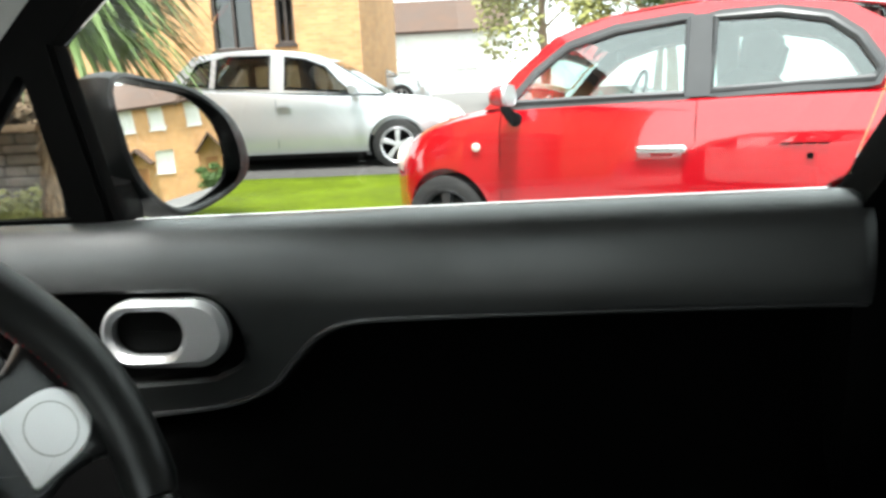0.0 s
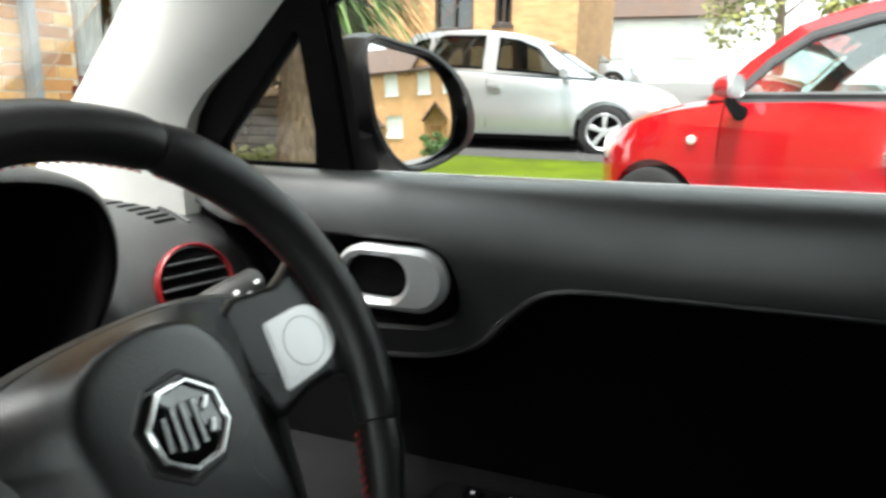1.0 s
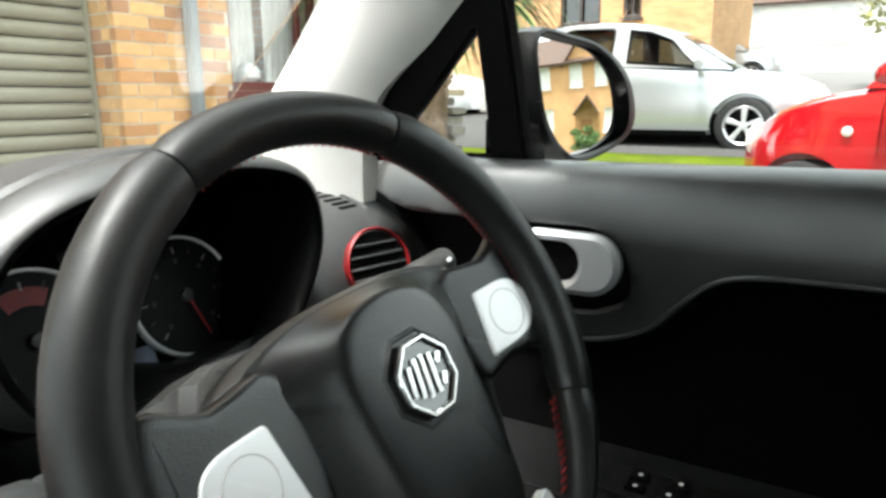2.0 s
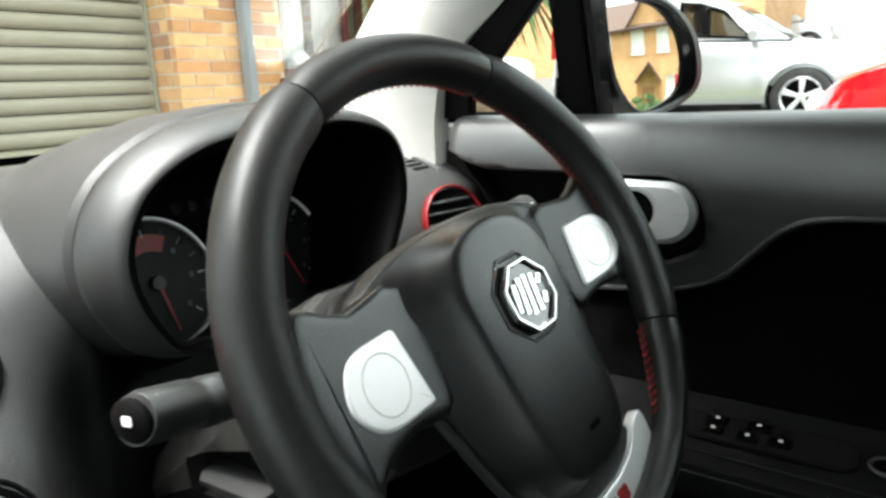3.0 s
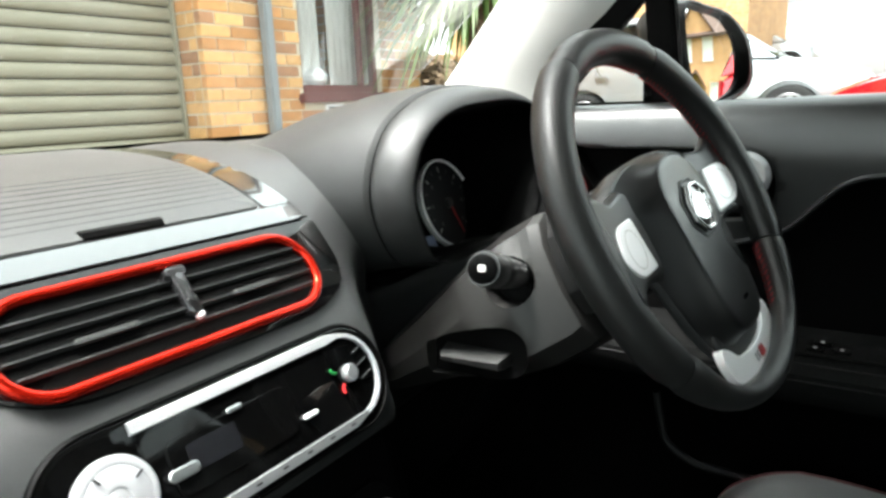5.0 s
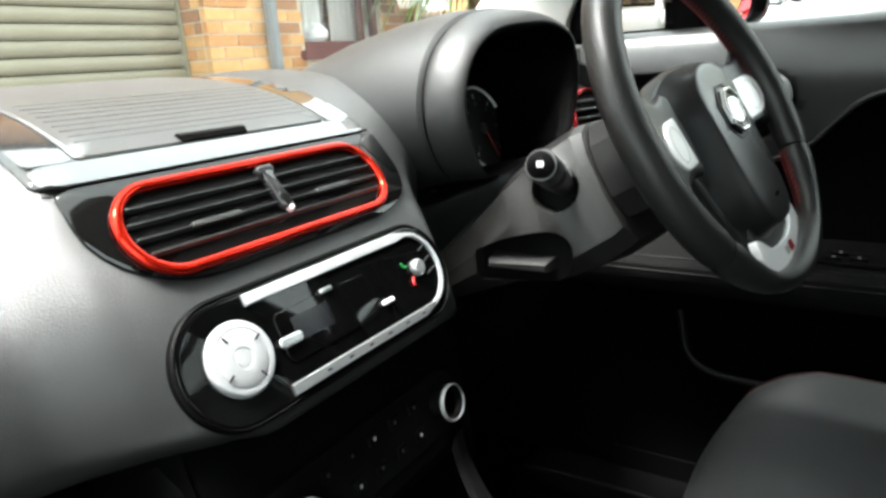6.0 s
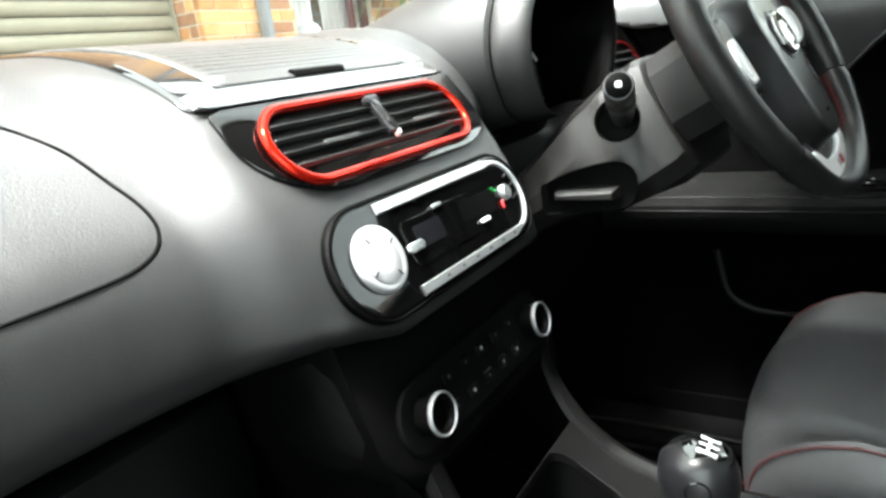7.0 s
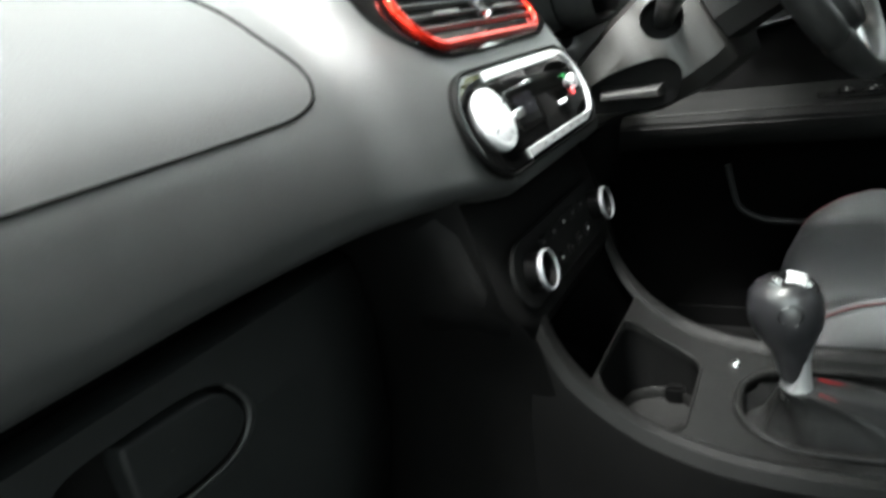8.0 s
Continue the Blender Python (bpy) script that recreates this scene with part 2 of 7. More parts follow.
def cat(pts, n, closed=False):
    """Catmull-Rom through points, n steps a span."""
    P = [Vector(p) for p in pts]
    N = len(P)
    out = []
    for i in range(N if closed else N - 1):
        a, b, c, d = (P[(i + k) % N] if closed else P[min(max(i + k, 0), N - 1)] for k in (-1, 0, 1, 2))
        for s in range(n):
            t = s / n
            out.append(0.5 * (2 * b + (c - a) * t + (2 * a - 5 * b + 4 * c - d) * t * t + (3 * b - a - 3 * c + d) * t ** 3))
    if not closed:
        out.append(P[-1])
    return out


def rrect(w, h, r, n=8):
    """A rounded rectangle about the origin, as 2D points, anticlockwise."""
    r = min(r, w / 2 - 1e-5, h / 2 - 1e-5)
    out = []
    for cx, cy, a0 in ((w / 2 - r, h / 2 - r, 0), (-w / 2 + r, h / 2 - r, 90), (-w / 2 + r, -h / 2 + r, 180), (w / 2 - r, -h / 2 + r, 270)):
        for k in range(n + 1):
            a = radians(a0 + 90 * k / n)
            out.append(Vector((cx + r * math.cos(a), cy + r * math.sin(a))))
    return out


def circle(r, n=32, cx=0.0, cy=0.0):
    return [Vector((cx + r * math.cos(2 * math.pi * k / n), cy + r * math.sin(2 * math.pi * k / n))) for k in range(n)]


def inset(pts, d):
    """The outline moved inward by d (anticlockwise outlines)."""
    N = len(pts)
    out = []
    for i in range(N):
        a, b, c = pts[i - 1], pts[i], pts[(i + 1) % N]
        e1, e2 = (b - a), (c - b)
        if e1.length < 1e-9:
            e1 = e2
        if e2.length < 1e-9:
            e2 = e1
        n = (e1.normalized() + e2.normalized())
        n = Vector((-n.y, n.x))
        n = n.normalized() if n.length > 1e-9 else Vector((0, 0))
        out.append(b + n * d)
    return out


def loft(rings, closed=True, caps=(True, True), bm=None):
    bm = bm or bmesh.new()
    R = [[bm.verts.new(p) for p in ring] for ring in rings]
    n = len(R[0])
    for a, b in zip(R, R[1:]):
        for i in range(n if closed else n - 1):
            j = (i + 1) % n
            try:
                bm.faces.new((a[i], a[j], b[j], b[i]))
            except ValueError:
                pass
    if closed:
        for ring, c in ((R[0], caps[0]), (R[-1], caps[1])):
            if c:
                try:
                    bm.faces.new(ring)
                except ValueError:
                    pass
    return bm


def plate(pts, F, depth, bevel=0.001, z0=0.0, dome=0.0, bm=None):
    """An outline raised by depth along the frame's z, with a rounded upper edge."""
    pts = [Vector(p) for p in pts]
    rings = [[F @ Vector((p.x, p.y, z0)) for p in pts]]
    for k in range(4):
        a = radians(30 * k)
        rings.append([F @ Vector((p.x, p.y, z0 + depth - bevel * (1 - math.sin(a)))) for p in inset(pts, bevel * (1 - math.cos(a)))])
    rings.append([F @ Vector((p.x, p.y, z0 + depth)) for p in inset(pts, bevel * 1.8)])
    if dome:
        c = sum(pts, Vector((0, 0))) / len(pts)
        for s in (0.85, 0.6, 0.3):
            rings.append([F @ Vector((*(c + (p - c) * s), z0 + depth + dome * (1 - s * s))) for p in inset(pts, bevel)])
    return loft(rings, bm=bm)


def dense(pts, step=0.012):
    out = []
    for i, q in enumerate(pts):
        r_ = pts[(i + 1) % len(pts)]
        n_ = max(1, int((r_ - q).length / step))
        out += [q.lerp(r_, k / n_) for k in range(n_)]
    return out


def ringplate(outer, inner, F, depth, bevel=0.0015, z0=0.0, bm=None):
    """A flat ring between two outlines with as many points, with rounded edges."""
    rings = []
    for pts, k, s in ((outer, 0, 1), (outer, 1, 1), (outer, 2, 1), (inner, 2, -1), (inner, 1, -1), (inner, 0, -1)):
        d = bevel if k == 2 else 0
        z = z0 + (0 if k == 0 else depth - bevel if k == 1 else depth)
        rings.append([F @ Vector((p.x, p.y, z)) for p in inset(pts, d * s)])
    rings.append(rings[0])
    bm = loft(rings, caps=(False, False), bm=bm)
    bmesh.ops.remove_doubles(bm, verts=bm.verts, dist=1e-6)
    return bm


def sweep(path, r, closed=False, n=10, flat=1.0, bm=None, radii=None):
    """A tube of radius r along 3D points."""
    P = [Vector(p) for p in path]
    N = len(P)
    rings = []
    up = None
    for i in range(N):
        t = (P[(i + 1) % N] - P[i - 1]) if closed else (P[min(i + 1, N - 1)] - P[max(i - 1, 0)])
        t.normalize()
        if up is None:
            up = t.orthogonal().normalized()
        up = (up - t * up.dot(t)).normalized()
        s = t.cross(up)
        rr = radii[i] if radii else r
        rings.append([P[i] + (up * math.cos(2 * math.pi * k / n) + s * flat * math.sin(2 * math.pi * k / n)) * rr for k in range(n)])
    if closed:
        # close with the least twist
        a, b = rings[-1], rings[0]
        best = min(range(n), key=lambda q: sum((a[k] - b[(k + q) % n]).length for k in range(0, n, 2)))
        rings.append([b[(k + best) % n] for k in range(n)])
        bm = loft(rings, caps=(False, False), bm=bm)
        bmesh.ops.remove_doubles(bm, verts=bm.verts, dist=1e-6)
        return bm
    return loft(rings, bm=bm)


def box(x0, x1, y0, y1, z0, z1, bevel=0.0, bm=None):
    out = bmesh.new()
    v = bmesh.ops.create_cube(out, size=1)["verts"]
    for p in v:
        p.co = Vector(((x0 + x1) / 2 + p.co.x * (x1 - x0), (y0 + y1) / 2 + p.co.y * (y1 - y0), (z0 + z1) / 2 + p.co.z * (z1 - z0)))
    if bevel:
        bmesh.ops.bevel(out, geom=out.edges, offset=bevel, segments=2, affect="EDGES")
    if bm:
        me = bpy.data.meshes.new("tmp")
        out.to_mesh(me)
        bm.from_mesh(me)
        bpy.data.meshes.remove(me)
        out.free()
        return bm
    return out


def holed(outer, holes, place, depth, axis):
    """A sheet with openings, raised by depth along axis; place maps 2D to 3D."""
    bm = bmesh.new()
    edges = []
    for loop in (outer, *holes):
        vs = [bm.verts.new(place(p)) for p in loop]
        edges += [bm.edges.new((vs[i], vs[(i + 1) % len(vs)])) for i in range(len(vs))]
    bmesh.ops.triangle_fill(bm, use_beauty=True, use_dissolve=False, edges=edges)
    ret = bmesh.ops.extrude_face_region(bm, geom=bm.faces[:])
    for e in ret["geom"]:
        if isinstance(e, bmesh.types.BMVert):
            e.co += Vector(axis) * depth
    return bm


def revolve(prof, F, n=24, bm=None, caps=(True, True)):
    """A profile of (radius, height) turned about the frame's z."""
    rings = [[F @ Vector((max(r, 1e-5) * math.cos(2 * math.pi * k / n), max(r, 1e-5) * math.sin(2 * math.pi * k / n), h)) for k in range(n)] for r, h in prof]
    return loft(rings, bm=bm, caps=caps)


def bool_cut(ob, cutter):
    bmesh.ops.recalc_face_normals(cutter, faces=cutter.faces)
    me = bpy.data.meshes.new("cutter")
    cutter.to_mesh(me)
    cutter.free()
    co = new("cutter", me)
    m_ = ob.modifiers.new("cut", "BOOLEAN")
    m_.object, m_.operation, m_.solver = co, "DIFFERENCE", "EXACT"
    bpy.context.view_layer.update()
    res = bpy.data.meshes.new_from_object(ob.evaluated_get(bpy.context.evaluated_depsgraph_get()))
    ob.modifiers.clear()
    old = ob.data
    ob.data = res
    bpy.data.objects.remove(co)
    bpy.data.meshes.remove(old)

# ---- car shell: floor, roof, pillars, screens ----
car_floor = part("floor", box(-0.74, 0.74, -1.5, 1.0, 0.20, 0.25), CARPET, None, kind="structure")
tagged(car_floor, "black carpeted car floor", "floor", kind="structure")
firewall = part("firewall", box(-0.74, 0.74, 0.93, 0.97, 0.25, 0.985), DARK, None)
tagged(firewall, "dark bulkhead behind the dashboard", "bulkhead", kind="structure")
# bonnet and scuttle outside, below the windscreen
bonnet = part("bonnet", loft([[Vector((x, y, z - 0.10 * abs(x / 0.8) ** 3)) for x in np.linspace(-0.8, 0.8, 15)] for y, z in
              ((1.03, 0.93), (1.2, 0.915), (1.45, 0.875), (1.65, 0.82), (1.78, 0.74), (1.82, 0.60), (1.82, 0.25))], closed=False), WHITEPAINT)
tagged(bonnet, "white painted car bonnet", "bonnet", kind="structure")
scuttle = part("scuttle", loft([[Vector((x, y, z)) for x in np.linspace(-0.74, 0.74, 9)] for y, z in ((0.955, 0.985), (0.985, 0.955), (1.03, 0.945), (1.035, 0.925))], closed=False), RUBBER)
tagged(scuttle, "black plastic scuttle below the windscreen", "scuttle", kind="structure")
for x0, x1, ya, yb in ((-0.62, -0.02, 0.985, 1.02), (-0.05, 0.55, 0.99, 1.025)):
    wp = thing("wiper", "black windscreen wiper on the scuttle", "wiper", (x0, ya, 0.99), "wipers")
    part("wiper_arm", sweep([(x0, ya, 0.972), ((x0 + x1) / 2, (ya + yb) / 2, 0.98), (x1, yb, 0.975)], 0.006, n=6), RUBBER, wp)
    part("wiper_blade", sweep([(x0 + 0.08, ya - 0.015, 0.985), (x1, ya - 0.02, 0.988)], 0.005, n=6, flat=0.6), RUBBER, wp)


def screen_sheet(z):
    """y of the windscreen and half width at height z."""
    return 0.955 - (z - 1.005) * 1.42, 0.735 - (z - 1.0) * 0.26


ya, ha = screen_sheet(1.003)
yb, hb = screen_sheet(1.43)
quad = [Vector((-ha, ya, 1.003)), Vector((ha, ya, 1.003)), Vector((hb, yb, 1.43)), Vector((-hb, yb, 1.43))]
ws = part("windscreen", loft([quad, [p + Vector((0, 0.0025, 0.0031)) for p in quad]]), GLASS, smooth=False)
ws.visible_shadow = False
tagged(ws, "clear raked windscreen glass", "windscreen", kind="structure")
yc, hc0 = screen_sheet(1.0165)
frit = part("frit_band", loft([[Vector((s * w, y - 0.003, z - 0.002)) for s in np.linspace(-1, 1, 9)] for w, y, z in ((ha, ya, 1.004), (hc0, yc, 1.0165))], closed=False), mat("black_frit", (0.002, 0.002, 0.002), 0.8, spec=0.03))
tagged(frit, "black painted band along the windscreen's foot", "windscreen band", kind="structure")
# roof lining
rows = []
for y, z, hw in ((0.36, 1.435, 0.60), (0.25, 1.46, 0.60), (0.0, 1.475, 0.60), (-0.6, 1.47, 0.59), (-1.1, 1.43, 0.57), (-1.4, 1.36, 0.54)):
    rows.append([Vector((x, y, z - 0.05 * abs(x / hw) ** 4)) for x in np.linspace(-hw, hw, 11)])
roof = part("ceiling", loft(rows, closed=False), GREY)
md = roof.modifiers.new("thick", "SOLIDIFY")
md.thickness, md.offset = 0.03, 1
tagged(roof, "light grey fabric car headlining", "ceiling", kind="structure")

for s, nm in ((1, "right"), (-1, "left")):
    # A pillar trim
    L0 = [Vector((s * 0.715, 0.880, 0.96)), Vector((s * 0.705, 0.735, 1.112)), Vector((s * 0.69, 0.63, 1.222)), Vector((s * 0.61, 0.37, 1.455))]
    R0 = [Vector((s * 0.726, 0.600, 0.965)), Vector((s * 0.712, 0.572, 1.092)), Vector((s * 0.70, 0.425, 1.212)), Vector((s * 0.62, 0.14, 1.46))]
    A, B = cat(L0, 5), cat(R0, 5)
    rings = []
    for a, b in zip(A, B):
        ring = []
        for k in range(9):
            t = k / 8
            bulge = 0.030 * math.sin(math.pi * t) ** 0.7
            ring.append(a.lerp(b, t) + Vector((-s * bulge, 0, 0)))
        ring += [b + Vector((s * 0.035, 0, 0)), a + Vector((s * 0.035, 0.0, 0))]
        rings.append(ring)
    ap = part("a_pillar", loft(rings), GREYPLAST)
    tagged(ap, "light grey plastic windscreen pillar trim", "pillar trim", kind="structure")
    if s > 0:
        clip = part("trim_cap", revolve([(0.0165, -0.004), (0.0165, 0.002), (0.014, 0.0045), (0, 0.005)], FR((0.689, 0.668, 1.085), (0, -0.7, 0.7), (0.15, 0.7, 0.7)), 20), GREYPLAST, None)
        tagged(clip, "round grey cap on the windscreen pillar", "trim cap")
    # B pillar and rear quarter
    bp = part("b_pillar", loft([[Vector((s * (0.705 - dx), yb, z)), Vector((s * (0.70 - dx), yb - 0.17, z)), Vector((s * (0.765 - dx), yb - 0.17, z)), Vector((s * (0.765 - dx), yb, z))]
              for yb, z, dx in ((-0.33, 0.25, 0), (-0.335, 1.03, 0), (-0.375, 1.12, 0.02), (-0.43, 1.28, 0.06), (-0.49, 1.46, 0.12))]), RUBBER, smooth=False)
    tagged(bp, "black door pillar with seat belt", "pillar", kind="structure")
    rq = part("rear_quarter", loft([[Vector((s * 0.70, y, z0)), Vector((s * 0.76, y, z0)), Vector((s * 0.76, y, z1)), Vector((s * 0.70, y, z1))]
              for y, z0, z1 in ((-0.5, 0.25, 1.06), (-1.0, 0.25, 1.10), (-1.5, 0.3, 1.14))]), BLACK, smooth=False)
    tagged(rq, "dark rear quarter panel", "panel", kind="structure")
    cp = part("c_pillar", loft([[Vector((s * (0.71 - dx), y, z)), Vector((s * (0.71 - dx), y - 0.22, z)), Vector((s * (0.765 - dx), y - 0.22, z)), Vector((s * (0.765 - dx), y, z))]
              for y, z, dx in ((-1.28, 1.08, 0), (-1.22, 1.28, 0.07), (-1.15, 1.45, 0.13))]), GREYPLAST, smooth=False)
    tagged(cp, "grey rear roof pillar", "pillar", kind="structure")
    rl = part("roof_rail", sweep([(s * 0.62, 0.30, 1.455), (s * 0.625, 0.1, 1.462), (s * 0.615, -0.5, 1.462), (s * 0.59, -1.3, 1.42)], 0.03, n=8), GREYPLAST)
    tagged(rl, "grey roof side rail", "roof rail", kind="structure")
PRIV = glass_mat("rear_glass", (0.50, 0.51, 0.52))
for s in (1, -1):
    rw = part("rear_side_glass", loft([[Vector((s * 0.742, y, z0)), Vector((s * 0.746, y, z0)), Vector((s * (0.746 - dx), y, z1)), Vector((s * (0.742 - dx), y, z1))] for y, z0, z1, dx in ((-0.50, 1.05, 1.45, 0.11), (-1.28, 1.10, 1.43, 0.11))]), PRIV, smooth=False)
    tagged(rw, "dark tinted rear side glass", "window", kind="structure")
rs = part("rear_screen", loft([[Vector((x, -1.50, 1.10)), Vector((x, -1.504, 1.10)), Vector((x * 0.85, -1.404, 1.38)), Vector((x * 0.85, -1.40, 1.38))] for x in (-0.66, 0.66)]), PRIV, smooth=False)
tagged(rs, "dark tinted heated rear screen", "window", kind="structure")
tail = part("tailgate", box(-0.72, 0.72, -1.56, -1.5, 0.25, 1.12), DARK)
tagged(tail, "dark inner tailgate panel", "tailgate", kind="structure")
rb = part("rear_bench_back", box(-0.66, 0.66, -1.15, -1.0, 0.3, 1.02, 0.04), SEATL)
tagged(rb, "black leather rear bench backrest", "seat", kind="structure")

# white outer skin of roof and rear sides
skin = part("outer_roof", loft([[Vector((x, y, z - 0.055 * abs(x / hw) ** 4)) for x in np.linspace(-hw, hw, 13)] for y, z, hw in ((0.33, 1.478, 0.655), (0.22, 1.500, 0.66), (0.0, 1.515, 0.66), (-0.6, 1.512, 0.65), (-1.1, 1.475, 0.63), (-1.46, 1.40, 0.60))], closed=False), WHITEPAINT)
md = skin.modifiers.new("thick", "SOLIDIFY")
md.thickness, md.offset = 0.006, 1
tagged(skin, "white painted car roof", "roof", kind="structure")
for s in (1, -1):
    qs = part("rear_wing", loft([[Vector((s * x, y, z)) for x, z in ((0.765, zt), (0.800, zt - 0.02), (0.822, zt - 0.10), (0.832, 0.75), (0.832, 0.5), (0.81, 0.28))] for y, zt in ((-0.352, 1.045), (-0.7, 1.06), (-1.1, 1.085), (-1.45, 1.11), (-1.62, 1.11))], closed=False), WHITEPAINT)
    tagged(qs, "white painted rear wing of the car", "car panel", kind="structure")
    cs = part("rear_pillar_skin", loft([[Vector((s * (0.772 - dx), y, z)), Vector((s * (0.772 - dx), y - 0.24, z)), Vector((s * (0.778 - dx), y - 0.24, z)), Vector((s * (0.778 - dx), y, z))] for y, z, dx in ((-1.27, 1.08, 0), (-1.21, 1.28, 0.07), (-1.14, 1.46, 0.13))]), WHITEPAINT, smooth=False)
    tagged(cs, "white painted rear roof pillar", "car panel", kind="structure")

# passenger door, out of view, standing open to let side light onto the dash
pdr = part("passenger_door", loft([[Vector((-x, y, z)) for x, z in ((0.78, 1.03), (0.735, 1.03), (0.715, 1.0), (0.71, 0.80), (0.69, 0.72), (0.70, 0.65), (0.72, 0.5), (0.72, 0.28), (0.78, 0.28))]
          for y in (0.52, 0.4, 0.0, -0.34)]), DOORP)
pdr.data.transform(Matrix.Translation((-0.745, 0.52, 0)) @ Matrix.Rotation(radians(-62), 4, "Z") @ Matrix.Translation((0.745, -0.52, 0)))
pds = part("passenger_door_skin", loft([[Vector((-x, y, z)) for x, z in ((0.782, 1.032), (0.800, 1.028), (0.815, 0.98), (0.83, 0.85), (0.83, 0.5), (0.81, 0.29), (0.782, 0.285))] for y in (0.52, 0.0, -0.34)]), WHITEPAINT)
pds.data.transform(Matrix.Translation((-0.745, 0.52, 0)) @ Matrix.Rotation(radians(-62), 4, "Z") @ Matrix.Translation((0.745, -0.52, 0)))
tagged(pds, "white painted outside of the open passenger door", "door", kind="structure")
tagged(pdr, "unseen black plastic passenger door panel, opened for side light", "door", kind="structure")
# kick panels close the footwells; near-black colour carries the footwell shade
for s in (1, -1):
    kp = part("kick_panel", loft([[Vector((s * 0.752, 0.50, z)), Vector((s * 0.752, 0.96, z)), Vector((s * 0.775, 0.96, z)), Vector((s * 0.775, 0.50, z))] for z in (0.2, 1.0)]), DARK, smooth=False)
    tagged(kp, "footwell side panel with its shade painted near-black", "panel", kind="structure")
    sl = part("door_sill", box(s * 0.74 - 0.05, s * 0.74 + 0.05, -0.34, 0.52, 0.20, 0.34, 0.02), RUBBER)
    tagged(sl, "black door sill", "sill", kind="structure")

sill_strip = part("sill_strip", sweep([(0.604, 0.64, 0.285), (0.612, 0.56, 0.286), (0.612, 0.45, 0.286), (0.606, 0.30, 0.286), (0.600, 0.0, 0.286)], 0.0035, n=8), DULL)
tagged(sill_strip, "thin grey strip along the door sill", "sill strip", kind="structure")
foot = part("sill_carpet", box(0.56, 0.70, -0.34, 0.66, 0.245, 0.281, 0.012), CARPET)
tagged(foot, "black carpeted edge of the footwell", "sill", kind="structure")
mat_ = thing("floor_mat", "black driver floor mat with grey piped edge and red stitched bars", "floor mat", (0.40, 0.35, 0.25))
part("mat_pad", plate([Vector((q.x + 0.375, q.y + 0.36)) for q in rrect(0.33, 0.50, 0.06, 8)], Matrix.Translation((0, 0, 0.2505)), 0.010, 0.004), CARPET, mat_)
part("mat_piping", sweep([Vector((q.x + 0.375, q.y + 0.36, 0.260)) for q in rrect(0.33, 0.50, 0.06, 8)], 0.0035, closed=True, n=8), DULL, mat_, "grey piped edge")
for k in range(3):
    part("mat_bar", box(0.50 + 0.014 * k, 0.508 + 0.014 * k, 0.33 - 0.004 * k, 0.352, 0.2600, 0.2625, 0.001), REDMARK, mat_)

# ---- dashboard ----
CEN = [(.96, 1.0), (.85, 1.012), (.74, 1.008), (.66, .996), (.60, .976), (.556, .951), (.530, .922), (.505, .893), (.487, .866), (.474, .838), (.465, .812), (.460, .796), (.460, .784), (.474, .774)]
PAS = [(.96, 1.0), (.87, 1.014), (.79, 1.012), (.72, 1.0), (.665, .978), (.62, .948), (.585, .916), (.560, .887), (.547, .862), (.542, .836), (.540, .812), (.541, .798), (.548, .784), (.575, .776)]
DR1 = [(.96, 1.0), (.85, 1.016), (.74, 1.018), (.66, 1.008), (.605, .988), (.572, .962), (.553, .93), (.549, .90), (.553, .87), (.558, .84), (.560, .81), (.562, .78), (.566, .75), (.57, .72)]
DR2 = [(.96, 1.0), (.85, 1.012), (.77, 1.004), (.73, .98), (.71, .94), (.69, .89), (.65, .858), (.61, .856), (.592, .850), (.586, .838), (.585, .815), (.585, .78), (.583, .74), (.58, .70)]
DR3 = [(.96, .985), (.87, 1.002), (.78, 1.0), (.70, .992), (.635, .982), (.59, .968), (.557, .948), (.537, .925), (.526, .90), (.523, .875), (.525, .85), (.53, .81), (.54, .77), (.555, .72)]
STATIONS = [(-0.72, PAS), (-0.60, PAS), (-0.45, PAS), (-0.36, PAS), (0.0, CEN), (0.08, CEN), (0.125, CEN), (0.205, DR1), (0.265, DR2), (0.35, DR2), (0.48, DR2), (0.555, DR3), (0.64, DR3), (0.72, DR3)]


def smooth01(t):
    return t * t * (3 - 2 * t)


# how far the centre pod has come forward at each x: high, middle and low on the front
POD_X = [-0.36, -0.29, -0.215, -0.165, -0.125, -0.09]
POD_W = ((5.5, (0, 0.08, 0.33, 0.90, 1, 1)), (9.0, (0, 0.07, 0.29, 0.74, 0.98, 1)), (11.0, (0, 0.05, 0.22, 0.62, 0.93, 1)), (13.0, (0, 0.06, 0.17, 0.30, 0.66, 1)))


def rise(x, ws):
    """A smooth rising curve through the values ws at POD_X."""
    i = max(k for k in range(len(POD_X) - 1) if POD_X[k] <= x or k == 0)
    sl = [(ws[k + 1] - ws[k]) / (POD_X[k + 1] - POD_X[k]) for k in range(len(POD_X) - 1)]
    tan = [0.0] + [2 * a * b / (a + b) if a * b > 0 else 0.0 for a, b in zip(sl, sl[1:])] + [0.0]
    h = POD_X[i + 1] - POD_X[i]
    t = min(max((x - POD_X[i]) / h, 0.0), 1.0)
    return (2 * t ** 3 - 3 * t ** 2 + 1) * ws[i] + (t ** 3 - 2 * t ** 2 + t) * h * tan[i] + (3 * t ** 2 - 2 * t ** 3) * ws[i + 1] + (t ** 3 - t ** 2) * h * tan[i + 1]


